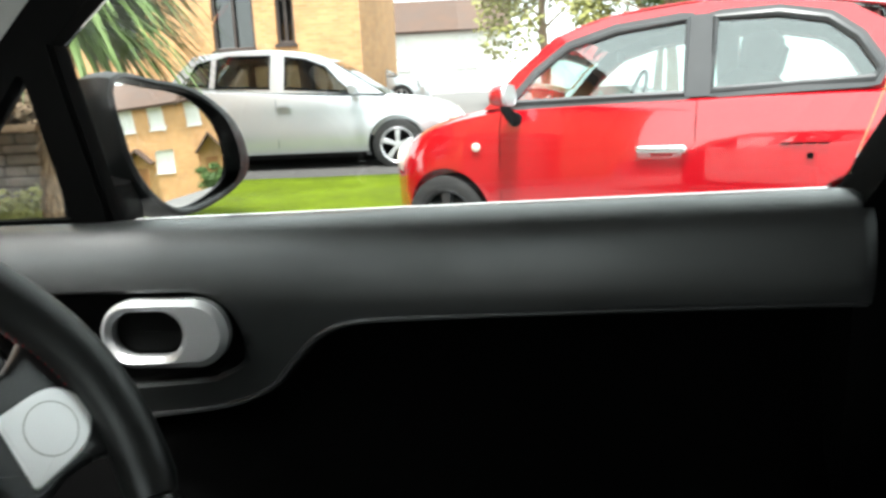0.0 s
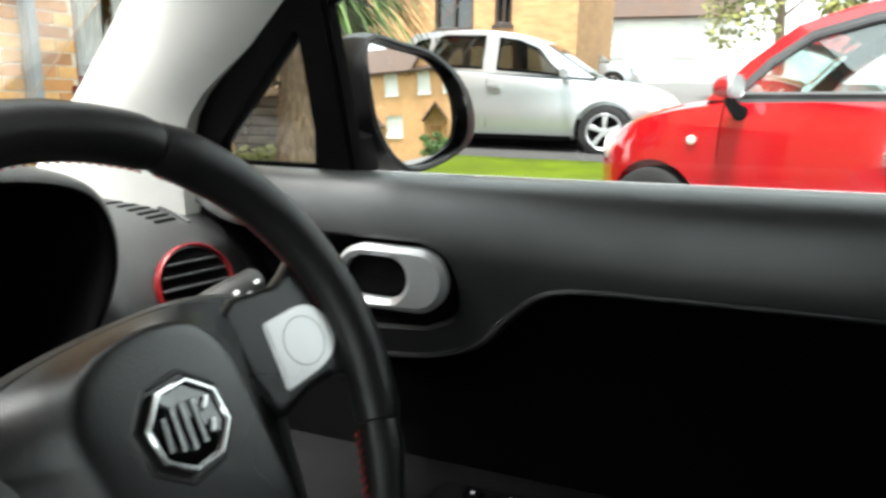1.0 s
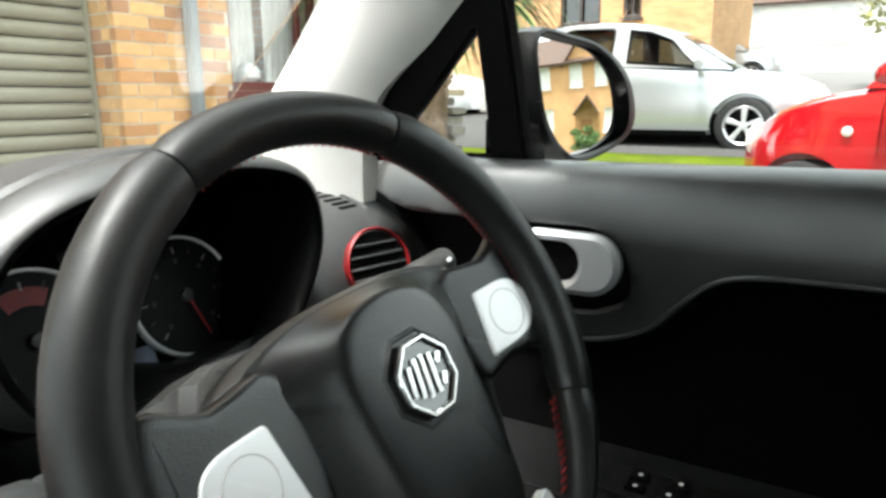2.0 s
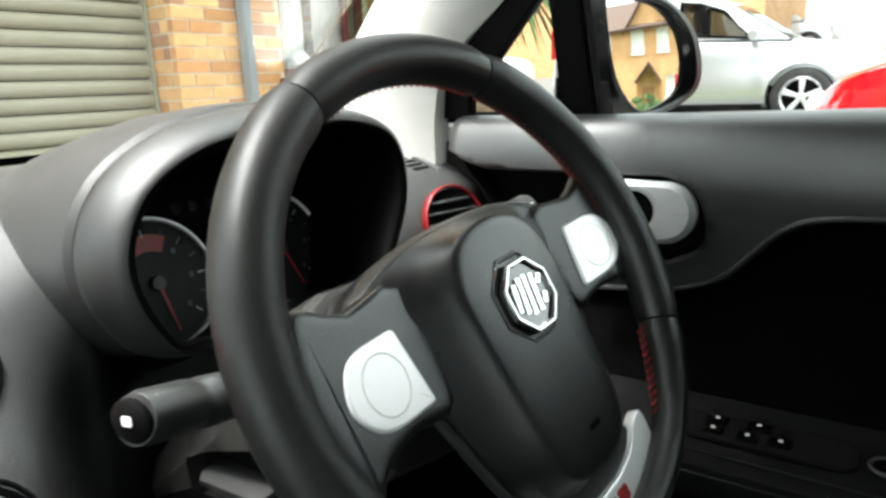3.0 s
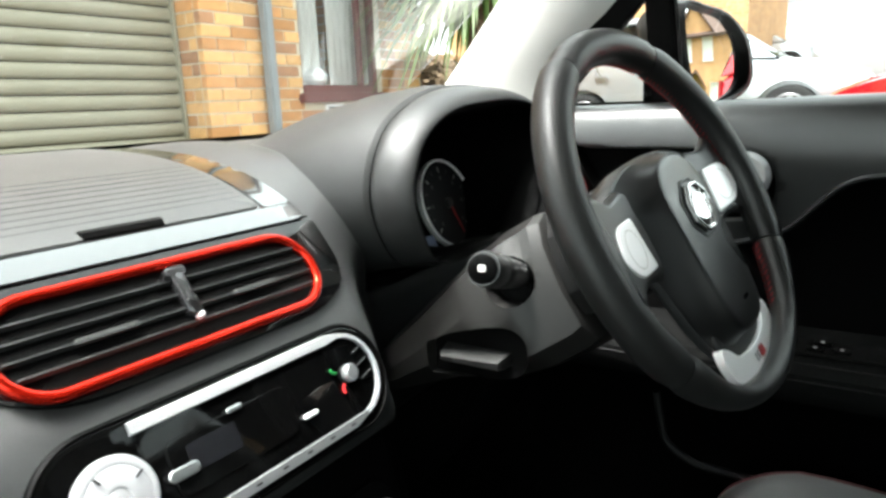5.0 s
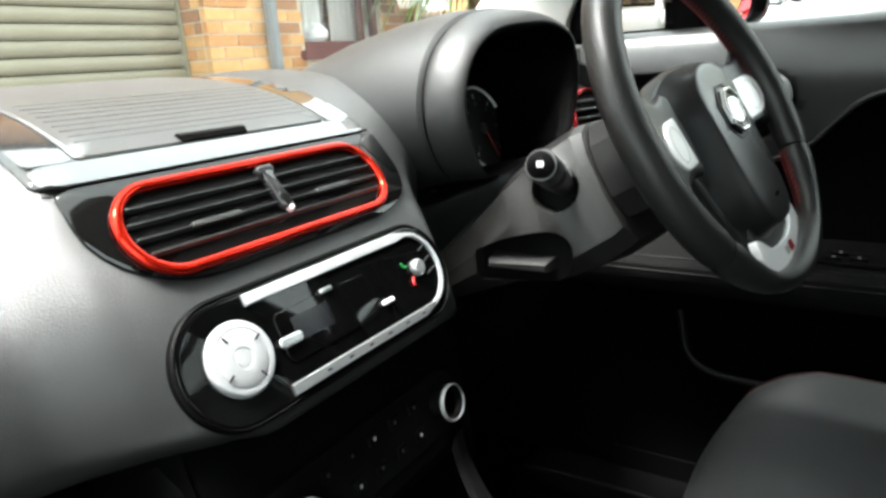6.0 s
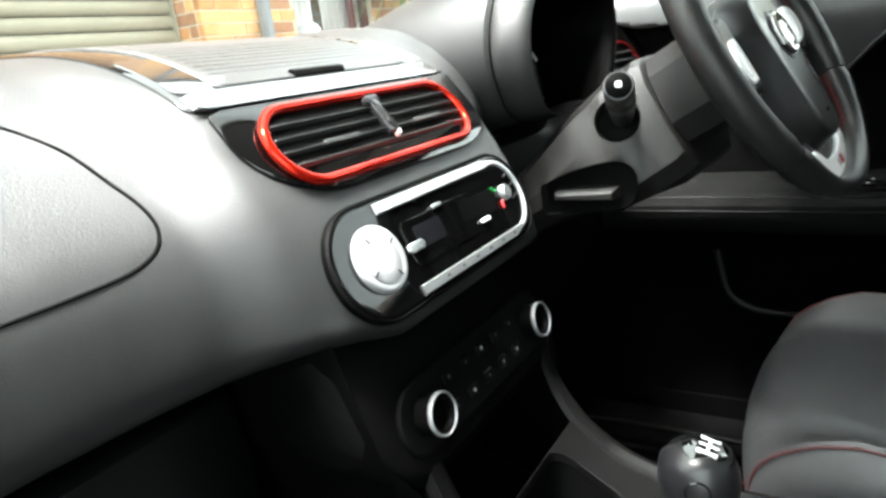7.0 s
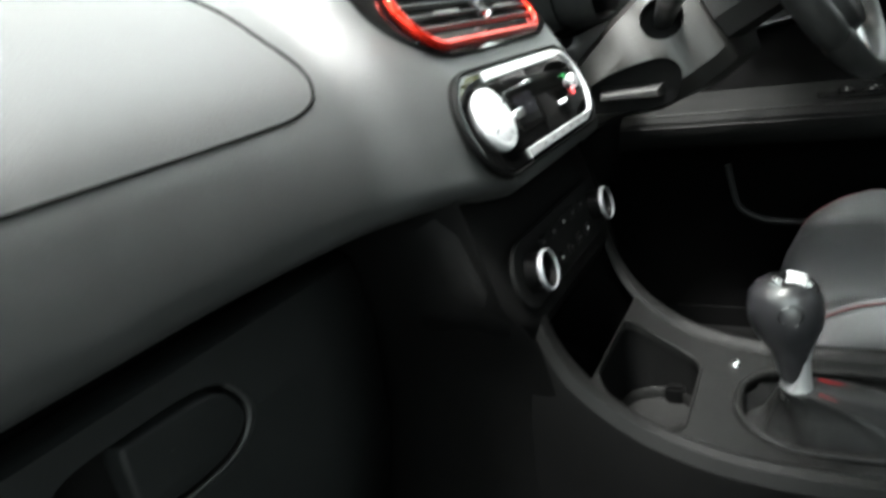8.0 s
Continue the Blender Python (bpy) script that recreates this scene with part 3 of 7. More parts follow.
def dash_profile(x):
    x = min(max(x, -0.72), 0.72)
    if -0.36 < x < -0.09:
        w4 = [rise(x, ws) for _, ws in POD_W]
        out = []
        for i, (p, q) in enumerate(zip(PAS, CEN)):
            t = float(np.interp(i, [k for k, _ in POD_W], w4))
            out.append((p[0] * (1 - t) + q[0] * t, p[1] * (1 - t) + q[1] * t))
        return out
    if -0.09 <= x <= 0.0:
        return CEN
    for (xa, a), (xb, b) in zip(STATIONS, STATIONS[1:]):
        if x <= xb:
            t = smooth01((x - xa) / (xb - xa))
            return [(p[0] * (1 - t) + q[0] * t, p[1] * (1 - t) + q[1] * t) for p, q in zip(a, b)]


def D(x, s, h=0.0):
    """A point of the dashboard: x across, s along the profile from the windscreen down; h out of it."""
    pr = dash_profile(x)
    s = min(max(s, 0.0), 12.999)
    i = int(s)
    t = s - i
    g = [Vector(pr[min(max(i + k, 0), 13)]) for k in (-1, 0, 1, 2)]
    a, b, c, d = g
    p = 0.5 * (2 * b + (c - a) * t + (2 * a - 5 * b + 4 * c - d) * t * t + (3 * b - a - 3 * c + d) * t ** 3)
    tg = 0.5 * ((c - a) + (4 * a - 10 * b + 8 * c - 2 * d) * t + (9 * b - 3 * a - 9 * c + 3 * d) * t * t)
    n = Vector((tg.y, -tg.x)).normalized()   # up and out of the profile
    return Vector((x, p.x + n.x * h, p.y + n.y * h))


def dash_at(x, z, h=0.0):
    """The dashboard's front face at x and height z."""
    lo, hi = 2.0, 12.9
    for _ in range(30):
        m = (lo + hi) / 2
        if D(x, m).z > z:
            lo = m
        else:
            hi = m
    return D(x, lo, h)


def dplate(pts, h, bevel=0.0015, bm=None):
    """An outline of (x, s) laid on the dashboard and raised by h."""
    pts = [Vector(p) for p in pts]
    c = sum(pts, Vector((0, 0))) / len(pts)
    rings = [[D(p.x, p.y, -0.001) for p in pts], [D(p.x, p.y, h - bevel) for p in pts]]
    for k in (0.985, 0.8, 0.6, 0.4, 0.2, 0.02):
        rings.append([D(*(c + (p - c) * k), h) for p in pts])
    return loft(rings, bm=bm)


def box2(x0, x1, s0, s1, rx, rs, n=6):
    """A rounded box in (x, s)."""
    out = []
    for cx, cs, a0 in ((x1 - rx, s1 - rs, 0), (x0 + rx, s1 - rs, 90), (x0 + rx, s0 + rs, 180), (x1 - rx, s0 + rs, 270)):
        for k in range(n + 1):
            a = radians(a0 + 90 * k / n)
            out.append((cx + rx * math.cos(a), cs + rs * math.sin(a)))
    res = []
    for i, p in enumerate(out):   # extra points on the long sides
        q = out[(i + 1) % len(out)]
        res.append(p)
        if abs(p[0] - q[0]) > 0.05 or abs(p[1] - q[1]) > 0.5:
            for k in range(1, 12):
                res.append((p[0] + (q[0] - p[0]) * k / 12, p[1] + (q[1] - p[1]) * k / 12))
    return res


dash = thing("dashboard", "black soft-touch plastic dashboard with red-ringed air vents", "dashboard", (0, 0.6, 0.75))
xs = sorted(set([round(v, 4) for v in list(np.linspace(-0.72, 0.72, 97)) + list(np.linspace(-0.36, -0.09, 55)) + list(np.linspace(0.12, 0.28, 33)) + [0.735, 0.75]]))
body = part("body", loft([[D(x, s) for s in np.linspace(0, 12.99, 66)] for x in xs], closed=False), BLACK, dash)
md = body.modifiers.new("thick", "SOLIDIFY")
md.thickness, md.offset = 0.006, -1

# airbag panel seam
seam = [(-0.70, .862), (-0.60, .8635), (-0.45, .865), (-0.35, .8665), (-0.266, .8695), (-0.236, .876), (-0.224, .888), (-0.2225, .902), (-0.229, .920), (-0.240, .945), (-0.265, .968), (-0.30, .985)]
part("airbag_seam", sweep([dash_at(p.x, p.y, 0.0002) for p in cat([Vector((a, b)) for a, b in seam], 5)], 0.0012, n=6), RUBBER, dash)
# gloss surround of the lid, lid with ridges, grip slot
part("gloss_surround", dplate(box2(-0.168, 0.142, 1.2, 5.02, 0.015, 0.2), 0.003), GLOSSBLK, dash, "piano black glossy surround of the lid")
lid = part("storage_lid", dplate(box2(-0.132, 0.105, 1.0, 4.52, 0.012, 0.12), 0.0052), LIDP, dash, "matt ridged lid of the top storage box")
for k in range(9):
    s = 2.95 + 0.15 * k
    part("lid_ridge", sweep([D(x, s, 0.0050) for x in np.linspace(-0.122, 0.097, 12)], 0.0005, n=5), LIDP, lid)
part("lid_grip", sweep([D(x, 4.42, 0.0035) for x in np.linspace(-0.052, 0.010, 8)], 0.0052, n=8), DARK, lid)
# plates added on the surround where it mirrors the sky
part("surround_front_sheen", dplate(box2(-0.164, 0.138, 4.56, 4.985, 0.012, 0.08), 0.0046), STRIP, dash, "front of the gloss surround, made shinier for its sky reflection")
for x0, x1 in ((-0.1645, -0.1345), (0.1075, 0.1385)):
    part("surround_side_sheen", dplate(box2(x0, x1, 3.35, 4.55, 0.006, 0.08), 0.0044), STRIP, dash, "side of the gloss surround, made shinier for its sky reflection")
part("surround_seam", sweep([D(x, 5.0, 0.0035) for x in np.linspace(-0.166, 0.14, 16)], 0.0012, n=6), RUBBER, dash)
vent_outline = []
for cx_, cs_, rx_, rs_, a0_ in ((0.144 - 0.075, 7.25 - 1.25, 0.075, 1.25, 0), (-0.161 + 0.072, 7.25 - 1.45, 0.072, 1.45, 90), (-0.161 + 0.012, 5.06 + 0.12, 0.012, 0.12, 180), (0.144 - 0.012, 5.06 + 0.12, 0.012, 0.12, 270)):
    for k in range(9):
        a = radians(a0_ + 90 * k / 8)
        vent_outline.append((cx_ + rx_ * math.cos(a), cs_ + rs_ * math.sin(a)))
part("vent_panel", dplate(vent_outline, 0.0045), VENTP, dash, "piano black panel round the centre vents")

# centre vents
FV = FR((-0.0192, 0.5245, 0.9185), (1, 0, 0), (0, 0.60, 0.80))
cv = part("centre_vent", plate(rrect(0.2425, 0.058, 0.029, 10), FV, 0.004, 0.001), DARK, dash, "black vent with horizontal slats")
part("vent_ring", sweep([FV @ Vector((q.x, q.y, 0.0062)) for q in rrect(0.2487, 0.0632, 0.0316, 12)], 0.0040, closed=True, n=16), REDTRIM, cv, "glossy red vent surround")
for k in range(4):
    v = -0.0165 + 0.011 * k
    hw = 0.118 - (0.004 if abs(v) > 0.012 else 0)
    part("vent_slat", plate(rrect(2 * hw, 0.0019, 0.0008, 3), FV @ Matrix.Translation((0, v, 0.004)) @ Matrix.Rotation(radians(-12), 4, "X"), 0.0045, 0.0008), BLACK, cv)
for x in (-0.058, 0.060):
    part("vent_slider", plate(rrect(0.042, 0.0042, 0.002, 4), FV @ Matrix.Translation((x, -0.0052, 0.0075)), 0.003, 0.001), BLACK, cv)
Ft = FV @ Matrix.Translation((0.0015, -0.003, 0.006))
part("vent_thumbwheel", plate(rrect(0.0100, 0.036, 0.004, 5), Ft @ Matrix.Translation((0.001, 0.0085, 0.001)), 0.006, 0.0018, dome=0.002), DARKCHROME, cv, "dark chrome thumbwheel of the vent")
part("wheel_cap", plate(rrect(0.0160, 0.0075, 0.003, 4), Ft @ Matrix.Translation((0.001, 0.0250, 0.001)), 0.006, 0.0015), DARKCHROME, cv, "dark cap of the thumbwheel")
part("wheel_clip", plate(rrect(0.0085, 0.014, 0.003, 4), Ft @ Matrix.Translation((0.001, -0.0030, 0.0035)), 0.005, 0.0015), GLOSSBLK, cv)
part("wheel_dot", revolve([(0.0026, 0), (0.0026, 0.004), (0.0015, 0.0052), (0, 0.0055)], Ft @ Matrix.Translation((0.002, -0.0105, 0.003)), 12), MARK, cv)

# radio
FD = FR((-0.0135, 0.4745, 0.8355), (1, 0, 0), (0, 0.40, 0.915))
radio = part("radio", plate(rrect(0.285, 0.083, 0.0415, 12), FD, 0.006, 0.002, z0=-0.002), RADIOFACE, dash, "gloss black radio in a silver-edged oval")
part("radio_bezel", ringplate(rrect(0.2895, 0.0885, 0.04425, 12), rrect(0.283, 0.081, 0.0405, 12), FD, 0.0065, 0.002, z0=-0.002), DEEP, radio)
# silver edge along the top and round the end
arc = [Vector((-0.078, 0.0345))] + [Vector((x, 0.0345)) for x in (0.0, 0.05, 0.09)] + [Vector((0.099 + 0.0335 * math.sin(radians(a)), 0.0335 * math.cos(radians(a)) + 0.001)) for a in range(10, 171, 16)] + [Vector((x, -0.0345)) for x in (0.09, 0.05, 0.0, -0.070)]
bm = bmesh.new()
rings = []
for i, p in enumerate(arc):
    a, b = arc[max(i - 1, 0)], arc[min(i + 1, len(arc) - 1)]
    t = (b - a).normalized()
    nrm = Vector((-t.y, t.x))
    w = 0.0046 if (i < 4 or i >= len(arc) - 4) else 0.0022
    rings.append([FD @ Vector((*(p + nrm * w), 0.003)), FD @ Vector((*(p + nrm * w * 0.7), 0.0062)), FD @ Vector((*(p - nrm * w * 0.7), 0.0062)), FD @ Vector((*(p - nrm * w), 0.003))])
nl = len(arc) - 4
DULLSILVER = mat("dull_silver_strip", (0.17, 0.175, 0.18), 0.4, metal=0.7, var=0.04)
loft(rings[:nl], bm=bm)
part("silver_edge_lower", loft(rings[nl - 1:]), DULLSILVER, radio, "duller silver button strip")
part("silver_edge", bm, KNOBS, radio, "satin silver edge strip")
for k in range(6):
    part("preset_mark", plate(rrect(0.005, 0.0012, 0.0005, 2), FD @ Matrix.Translation((-0.035 + 0.024 * k, -0.0345, 0.0062)), 0.0003, 0.0001), DARK, radio)
FK = FD @ Matrix.Translation((-0.0980, 0.001, 0.004)) @ Matrix.Diagonal((1.14, 1.14, 1.0, 1.0))
knob = part("radio_knob", revolve([(0.0222, -0.004), (0.0222, 0.002), (0.0214, 0.0042), (0.0204, 0.0048), (0.0176, 0.0046), (0.0172, 0.0040), (0.0, 0.0040)], FK, 40), KNOBS, radio, "large silver menu dial")
part("dial_disc", revolve([(0.0166, 0.0038), (0.0166, 0.0050), (0.0160, 0.0054), (0.0064, 0.0054), (0.0060, 0.0046), (0.0052, 0.0046), (0.0048, 0.0052), (0, 0.0053)], FK, 36), KNOBS, knob, "disc of the menu dial")
for a in (30, 120, 210, 300):
    part("dial_mark", plate(rrect(0.005, 0.0012, 0.0005, 2), FK @ Matrix.Rotation(radians(a), 4, "Z") @ Matrix.Translation((0.0150, 0, 0.0062)), 0.0004, 0.0001), DARK, knob)
part("radio_screen", plate(rrect(0.10, 0.036, 0.006, 4), FD @ Matrix.Translation((-0.012, 0.0, 0.004)), 0.0012, 0.0004), RADIOFACE, radio)
part("lcd", plate(rrect(0.038, 0.018, 0.002, 3), FD @ Matrix.Translation((-0.030, 0.002, 0.0052)), 0.0004, 0.0001), mat("dark_display", (0.004, 0.004, 0.005), 0.10, spec=0.4), radio, "dark unlit radio display")
part("eject_button", plate(rrect(0.022, 0.0080, 0.0038, 4), FD @ Matrix.Translation((-0.056, -0.003, 0.005)), 0.003, 0.001), CHROME, radio)
part("track_button", plate(rrect(0.014, 0.0036, 0.0016, 4), FD @ Matrix.Translation((0.050, -0.011, 0.005)), 0.0024, 0.0008), SATIN, radio)
part("mode_button", plate(rrect(0.013, 0.0040, 0.0016, 4), FD @ Matrix.Translation((-0.008, 0.0185, 0.005)), 0.002, 0.0008), CHROME, radio)
part("power_knob", revolve([(0.0074, 0), (0.0074, 0.004), (0.006, 0.0058), (0, 0.0062)], FD @ Matrix.Translation((0.1015, 0.003, 0.004)), 24), RINGM, radio)
part("call_mark", sweep([FD @ Vector((0.083, 0.012, 0.0056)), FD @ Vector((0.0845, 0.0085, 0.0056)), FD @ Vector((0.088, 0.0075, 0.0056))], 0.0012, n=6), GREENMARK, radio)
part("hang_up_mark", sweep([FD @ Vector((0.092, -0.003, 0.0056)), FD @ Vector((0.0895, -0.006, 0.0056)), FD @ Vector((0.0895, -0.010, 0.0056))], 0.0012, n=6), REDMARK, radio)
for k in range(3):
    part("grille_slot", sweep([FD @ Vector((0.112, 0.016 - 0.011 * k, 0.0056)), FD @ Vector((0.125, 0.0195 - 0.011 * k, 0.0056))], 0.0007, n=5), BLACK, radio)

# side air vent, driver's end
FS = FR((0.642, 0.520, 0.914), (1, -0.28, 0), (0, 0.30, 0.95))
sv = part("side_vent", revolve([(0.041, 0.002), (0.041, 0.006), (0.030, 0.004), (0, 0.003)], FS, 32), DARK, dash, "round black side vent with slats")
part("vent_ring", ringplate(circle(0.0456, 36), circle(0.0424, 36), FS, 0.010, 0.0022, z0=0.0), REDDARK, sv, "red ring of the side vent")
for k in range(5):
    v = -0.026 + 0.013 * k
    hw = math.sqrt(0.040 ** 2 - v * v)
    part("vent_slat", plate(rrect(2 * hw, 0.003, 0.0014, 3), FS @ Matrix.Translation((0, v, 0.004)), 0.005, 0.0008), BLACK, sv)
# demister slots at the driver's end, under a low lip
for k in range(6):
    a, b = D(0.672, 3.45 + 0.27 * k, -0.0034), D(0.708, 3.45 + 0.27 * k, -0.0034)
    c = D(0.690, 3.55 + 0.27 * k, -0.0034)
    part("demister_slot", plate(rrect(0.034, 0.0072, 0.003, 3), FR((a + b) / 2, b - a, a - c), 0.004, 0.0008), RUBBER, dash)
part("demister_lip", sweep([D(0.7125, s_, 0.0012) for s_ in np.linspace(2.4, 5.15, 18)], 0.0032, n=8), BLACK, dash)

# instrument hood
HOOD = [(.245, .888), (.35, .882), (.462, .888), (.508, .930), (.526, .985), (.506, 1.038), (.440, 1.062), (.352, 1.066), (.272, 1.054), (.216, 1.022), (.193, .972), (.206, .922)]
hc = cat([Vector(p) for p in HOOD], 6, closed=True)
cx = Vector((0.352, 0.97))


def hood_ring(y, grow, lift=0.0, low=0.0):
    out = []
    for p in hc:
        d = (p - cx)
        q = p + d.normalized() * grow
        z = q.y + lift - low * min(max((0.95 - q.y) / 0.06, 0), 1)
        out.append(Vector((q.x, y, z)))
    return out


hood = part("instrument_hood", loft([hood_ring(0.4845, -0.0165, 0, 0.008), hood_ring(0.4848, -0.0145, 0, 0.006), hood_ring(0.4862, -0.0122, 0, 0.004), hood_ring(0.4885, -0.0098, 0, 0.002), hood_ring(0.4920, -0.0070, 0, 0.001), hood_ring(0.4970, -0.0042), hood_ring(0.5035, -0.0018), hood_ring(0.512, -0.0003), hood_ring(0.520, 0.0005), hood_ring(0.524, -0.002)], caps=(False, False)), HOODP, dash, "black instrument hood with a rolled lip")
# shaded copy of the hood: darkness inside the lip is painted
part("hood_inner", loft([hood_ring(0.64, -0.036, 0, 0.07), hood_ring(0.56, -0.033, 0, 0.055), hood_ring(0.505, -0.029, 0, 0.024), hood_ring(0.494, -0.0265, 0, 0.017), hood_ring(0.488, -0.0235, 0, 0.014), hood_ring(0.4853, -0.0205, 0, 0.011), hood_ring(0.4844, -0.0185, 0, 0.009), hood_ring(0.4845, -0.0165, 0, 0.008)], caps=(False, False)), DEEP, hood, "inside of the hood with its shade painted black")
part("hood_cowl", loft([hood_ring(0.526, -0.002), hood_ring(0.530, 0.0025), hood_ring(0.56, 0.006, -0.003), hood_ring(0.61, 0.010, -0.012), hood_ring(0.68, 0.012, -0.028), hood_ring(0.76, 0.008, -0.048), hood_ring(0.88, 0.0, -0.080)], caps=(False, False)), HOODP, dash)
FG = FR((0.352, 0.612, 0.955), (1, 0, 0), (0, 0.30, 0.95))
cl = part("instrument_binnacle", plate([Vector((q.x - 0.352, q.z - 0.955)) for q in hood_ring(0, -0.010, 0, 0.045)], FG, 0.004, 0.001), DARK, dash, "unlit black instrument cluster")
for gx, gz, r, nm in ((-0.060, -0.038, 0.057, "speedometer"), (0.080, -0.037, 0.057, "rev_counter")):
    Fg = FG @ Matrix.Translation((gx, gz, 0.006))
    dial = part(nm, revolve([(r, -0.002), (r, 0.004), (0, 0.004)], Fg, 40), DIALFACE, cl)
    part("dial_ring", ringplate(circle(r + 0.0014, 48), circle(r - 0.0018, 48), Fg, 0.0075, 0.0012, z0=0.0), SATIN, dial, "silver ring round the dial")
    for k in range(13):
        a = radians(225 - 22.5 * k)
        part("dial_tick", plate(rrect(0.007, 0.0014, 0.0005, 2), Fg @ Matrix.Rotation(a, 4, "Z") @ Matrix.Translation((r * 0.78, 0, 0.004)), 0.0004, 0.0001), GREYPLAST if k % 2 == 0 else BEAD, dial)
    for k in range(7):
        a = radians(225 - 45 * k)
        part("dial_numeral", plate(rrect(0.004, 0.005, 0.001, 2), Fg @ Matrix.Translation((r * 0.6 * math.cos(a), r * 0.6 * math.sin(a), 0.004)), 0.0003, 0.0001), BEAD, dial)
    part("needle_hub", revolve([(0.007, 0.004), (0.006, 0.009), (0, 0.0095)], Fg, 16), BLACK, dial)
    a = radians(-72 if gx > 0 else 278)
    part("needle", plate([Vector((-0.006, -0.0016)), Vector((r * 0.78, -0.0006)), Vector((r * 0.78, 0.0006)), Vector((-0.006, 0.0016))], Fg @ Matrix.Rotation(a, 4, "Z") @ Matrix.Translation((0, 0, 0.007)), 0.001, 0.0002), REDMARK, dial, "red needle")
    if gx < 0:
        part("red_band", plate([Vector((r * q * math.cos(radians(b)), r * q * math.sin(radians(b)))) for q, bs in ((0.76, range(62, 119, 8)), (0.50, range(118, 61, -8))) for b in bs], Fg @ Matrix.Translation((0, 0, 0.004)), 0.0003, 0.0001), REDMARK, dial, "red band on the dial")
part("trip_display", plate(rrect(0.050, 0.020, 0.003, 3), FG @ Matrix.Translation((0.010, -0.080, 0.006)), 0.001, 0.0003), LCD, cl, "grey-blue trip display")
for gx in (-0.018, 0.0, 0.018):
    part("warning_lamp", revolve([(0.005, 0), (0.005, 0.006), (0, 0.006)], FG @ Matrix.Translation((gx, 0.022, 0)), 16), DIALFACE, cl)

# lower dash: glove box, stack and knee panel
# underside of the dash, shade painted as a near-black colour
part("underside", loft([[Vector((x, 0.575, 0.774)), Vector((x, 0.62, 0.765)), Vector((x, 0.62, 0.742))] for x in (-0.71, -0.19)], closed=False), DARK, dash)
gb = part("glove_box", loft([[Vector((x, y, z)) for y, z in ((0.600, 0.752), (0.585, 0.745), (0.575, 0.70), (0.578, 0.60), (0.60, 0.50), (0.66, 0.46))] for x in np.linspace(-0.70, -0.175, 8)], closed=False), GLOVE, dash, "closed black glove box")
md = gb.modifiers.new("thick", "SOLIDIFY")
md.thickness, md.offset = 0.004, 1
FGL = FR((-0.3600, 0.578, 0.7040), (1, 0, 0), (0, 0.04, 0.999))
HD = [(-0.042, 0.021), (-0.036, 0.0245), (-0.008, 0.0235), (0.018, 0.0215), (0.033, 0.014), (0.042, -0.0015), (0.037, -0.013), (0.020, -0.022), (-0.004, -0.0235), (-0.024, -0.022), (-0.0385, -0.019), (-0.0420, -0.012)]
hd = cat([Vector(q) for q in HD][::-1], 4, closed=True)
rc = cat([Vector(q) for q in ((-0.082, 0.018), (-0.070, 0.0275), (-0.040, 0.0290), (0.010, 0.0275), (0.034, 0.0195), (0.046, 0.000), (0.041, -0.017), (0.022, -0.027), (-0.010, -0.0285), (-0.060, -0.026), (-0.078, -0.015))][::-1], 4, closed=True)
bool_cut(gb, loft([[FGL @ Vector((q.x, q.y, z)) for q in rc] for z in (-0.030, 0.020)]))
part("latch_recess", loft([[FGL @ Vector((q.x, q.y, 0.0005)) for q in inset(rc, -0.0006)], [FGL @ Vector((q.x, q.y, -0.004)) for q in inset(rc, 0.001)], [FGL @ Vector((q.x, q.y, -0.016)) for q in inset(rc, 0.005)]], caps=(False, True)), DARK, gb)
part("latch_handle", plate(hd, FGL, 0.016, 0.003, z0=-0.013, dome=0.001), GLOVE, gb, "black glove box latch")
part("latch_rim", sweep([FGL @ Vector((q.x, q.y, 0.0008)) for q in rc if q.x > -0.03 and q.y < 0.02], 0.0014, n=8), BLACK, gb)
# knee panel darkened to stand for the shade under the dash
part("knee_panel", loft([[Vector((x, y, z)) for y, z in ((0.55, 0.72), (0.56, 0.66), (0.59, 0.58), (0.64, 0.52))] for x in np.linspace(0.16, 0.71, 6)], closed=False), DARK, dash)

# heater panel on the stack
# stack and cheeks: colour darkened to carry the shade below the dash
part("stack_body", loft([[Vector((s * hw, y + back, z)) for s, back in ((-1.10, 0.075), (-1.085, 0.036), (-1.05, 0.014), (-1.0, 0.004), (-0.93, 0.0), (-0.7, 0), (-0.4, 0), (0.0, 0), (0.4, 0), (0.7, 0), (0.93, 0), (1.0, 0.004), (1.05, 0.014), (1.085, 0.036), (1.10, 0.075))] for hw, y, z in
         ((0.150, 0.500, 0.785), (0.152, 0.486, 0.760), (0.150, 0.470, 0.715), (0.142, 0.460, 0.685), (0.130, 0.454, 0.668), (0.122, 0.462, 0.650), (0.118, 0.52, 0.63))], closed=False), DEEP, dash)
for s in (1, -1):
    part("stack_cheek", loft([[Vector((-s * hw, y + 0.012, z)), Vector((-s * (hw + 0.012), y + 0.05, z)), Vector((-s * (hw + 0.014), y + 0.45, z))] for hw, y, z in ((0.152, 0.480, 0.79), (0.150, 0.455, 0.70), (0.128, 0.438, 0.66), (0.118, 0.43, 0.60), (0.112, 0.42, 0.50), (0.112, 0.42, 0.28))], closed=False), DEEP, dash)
FH = FR((0.0, 0.4660, 0.7075), (1, 0, 0), (0, 0.22, 0.975))
hv = part("heater_panel", plate(rrect(0.252, 0.058, 0.028, 8), FH, 0.004, 0.0015), DARK, dash, "dark heater control panel")
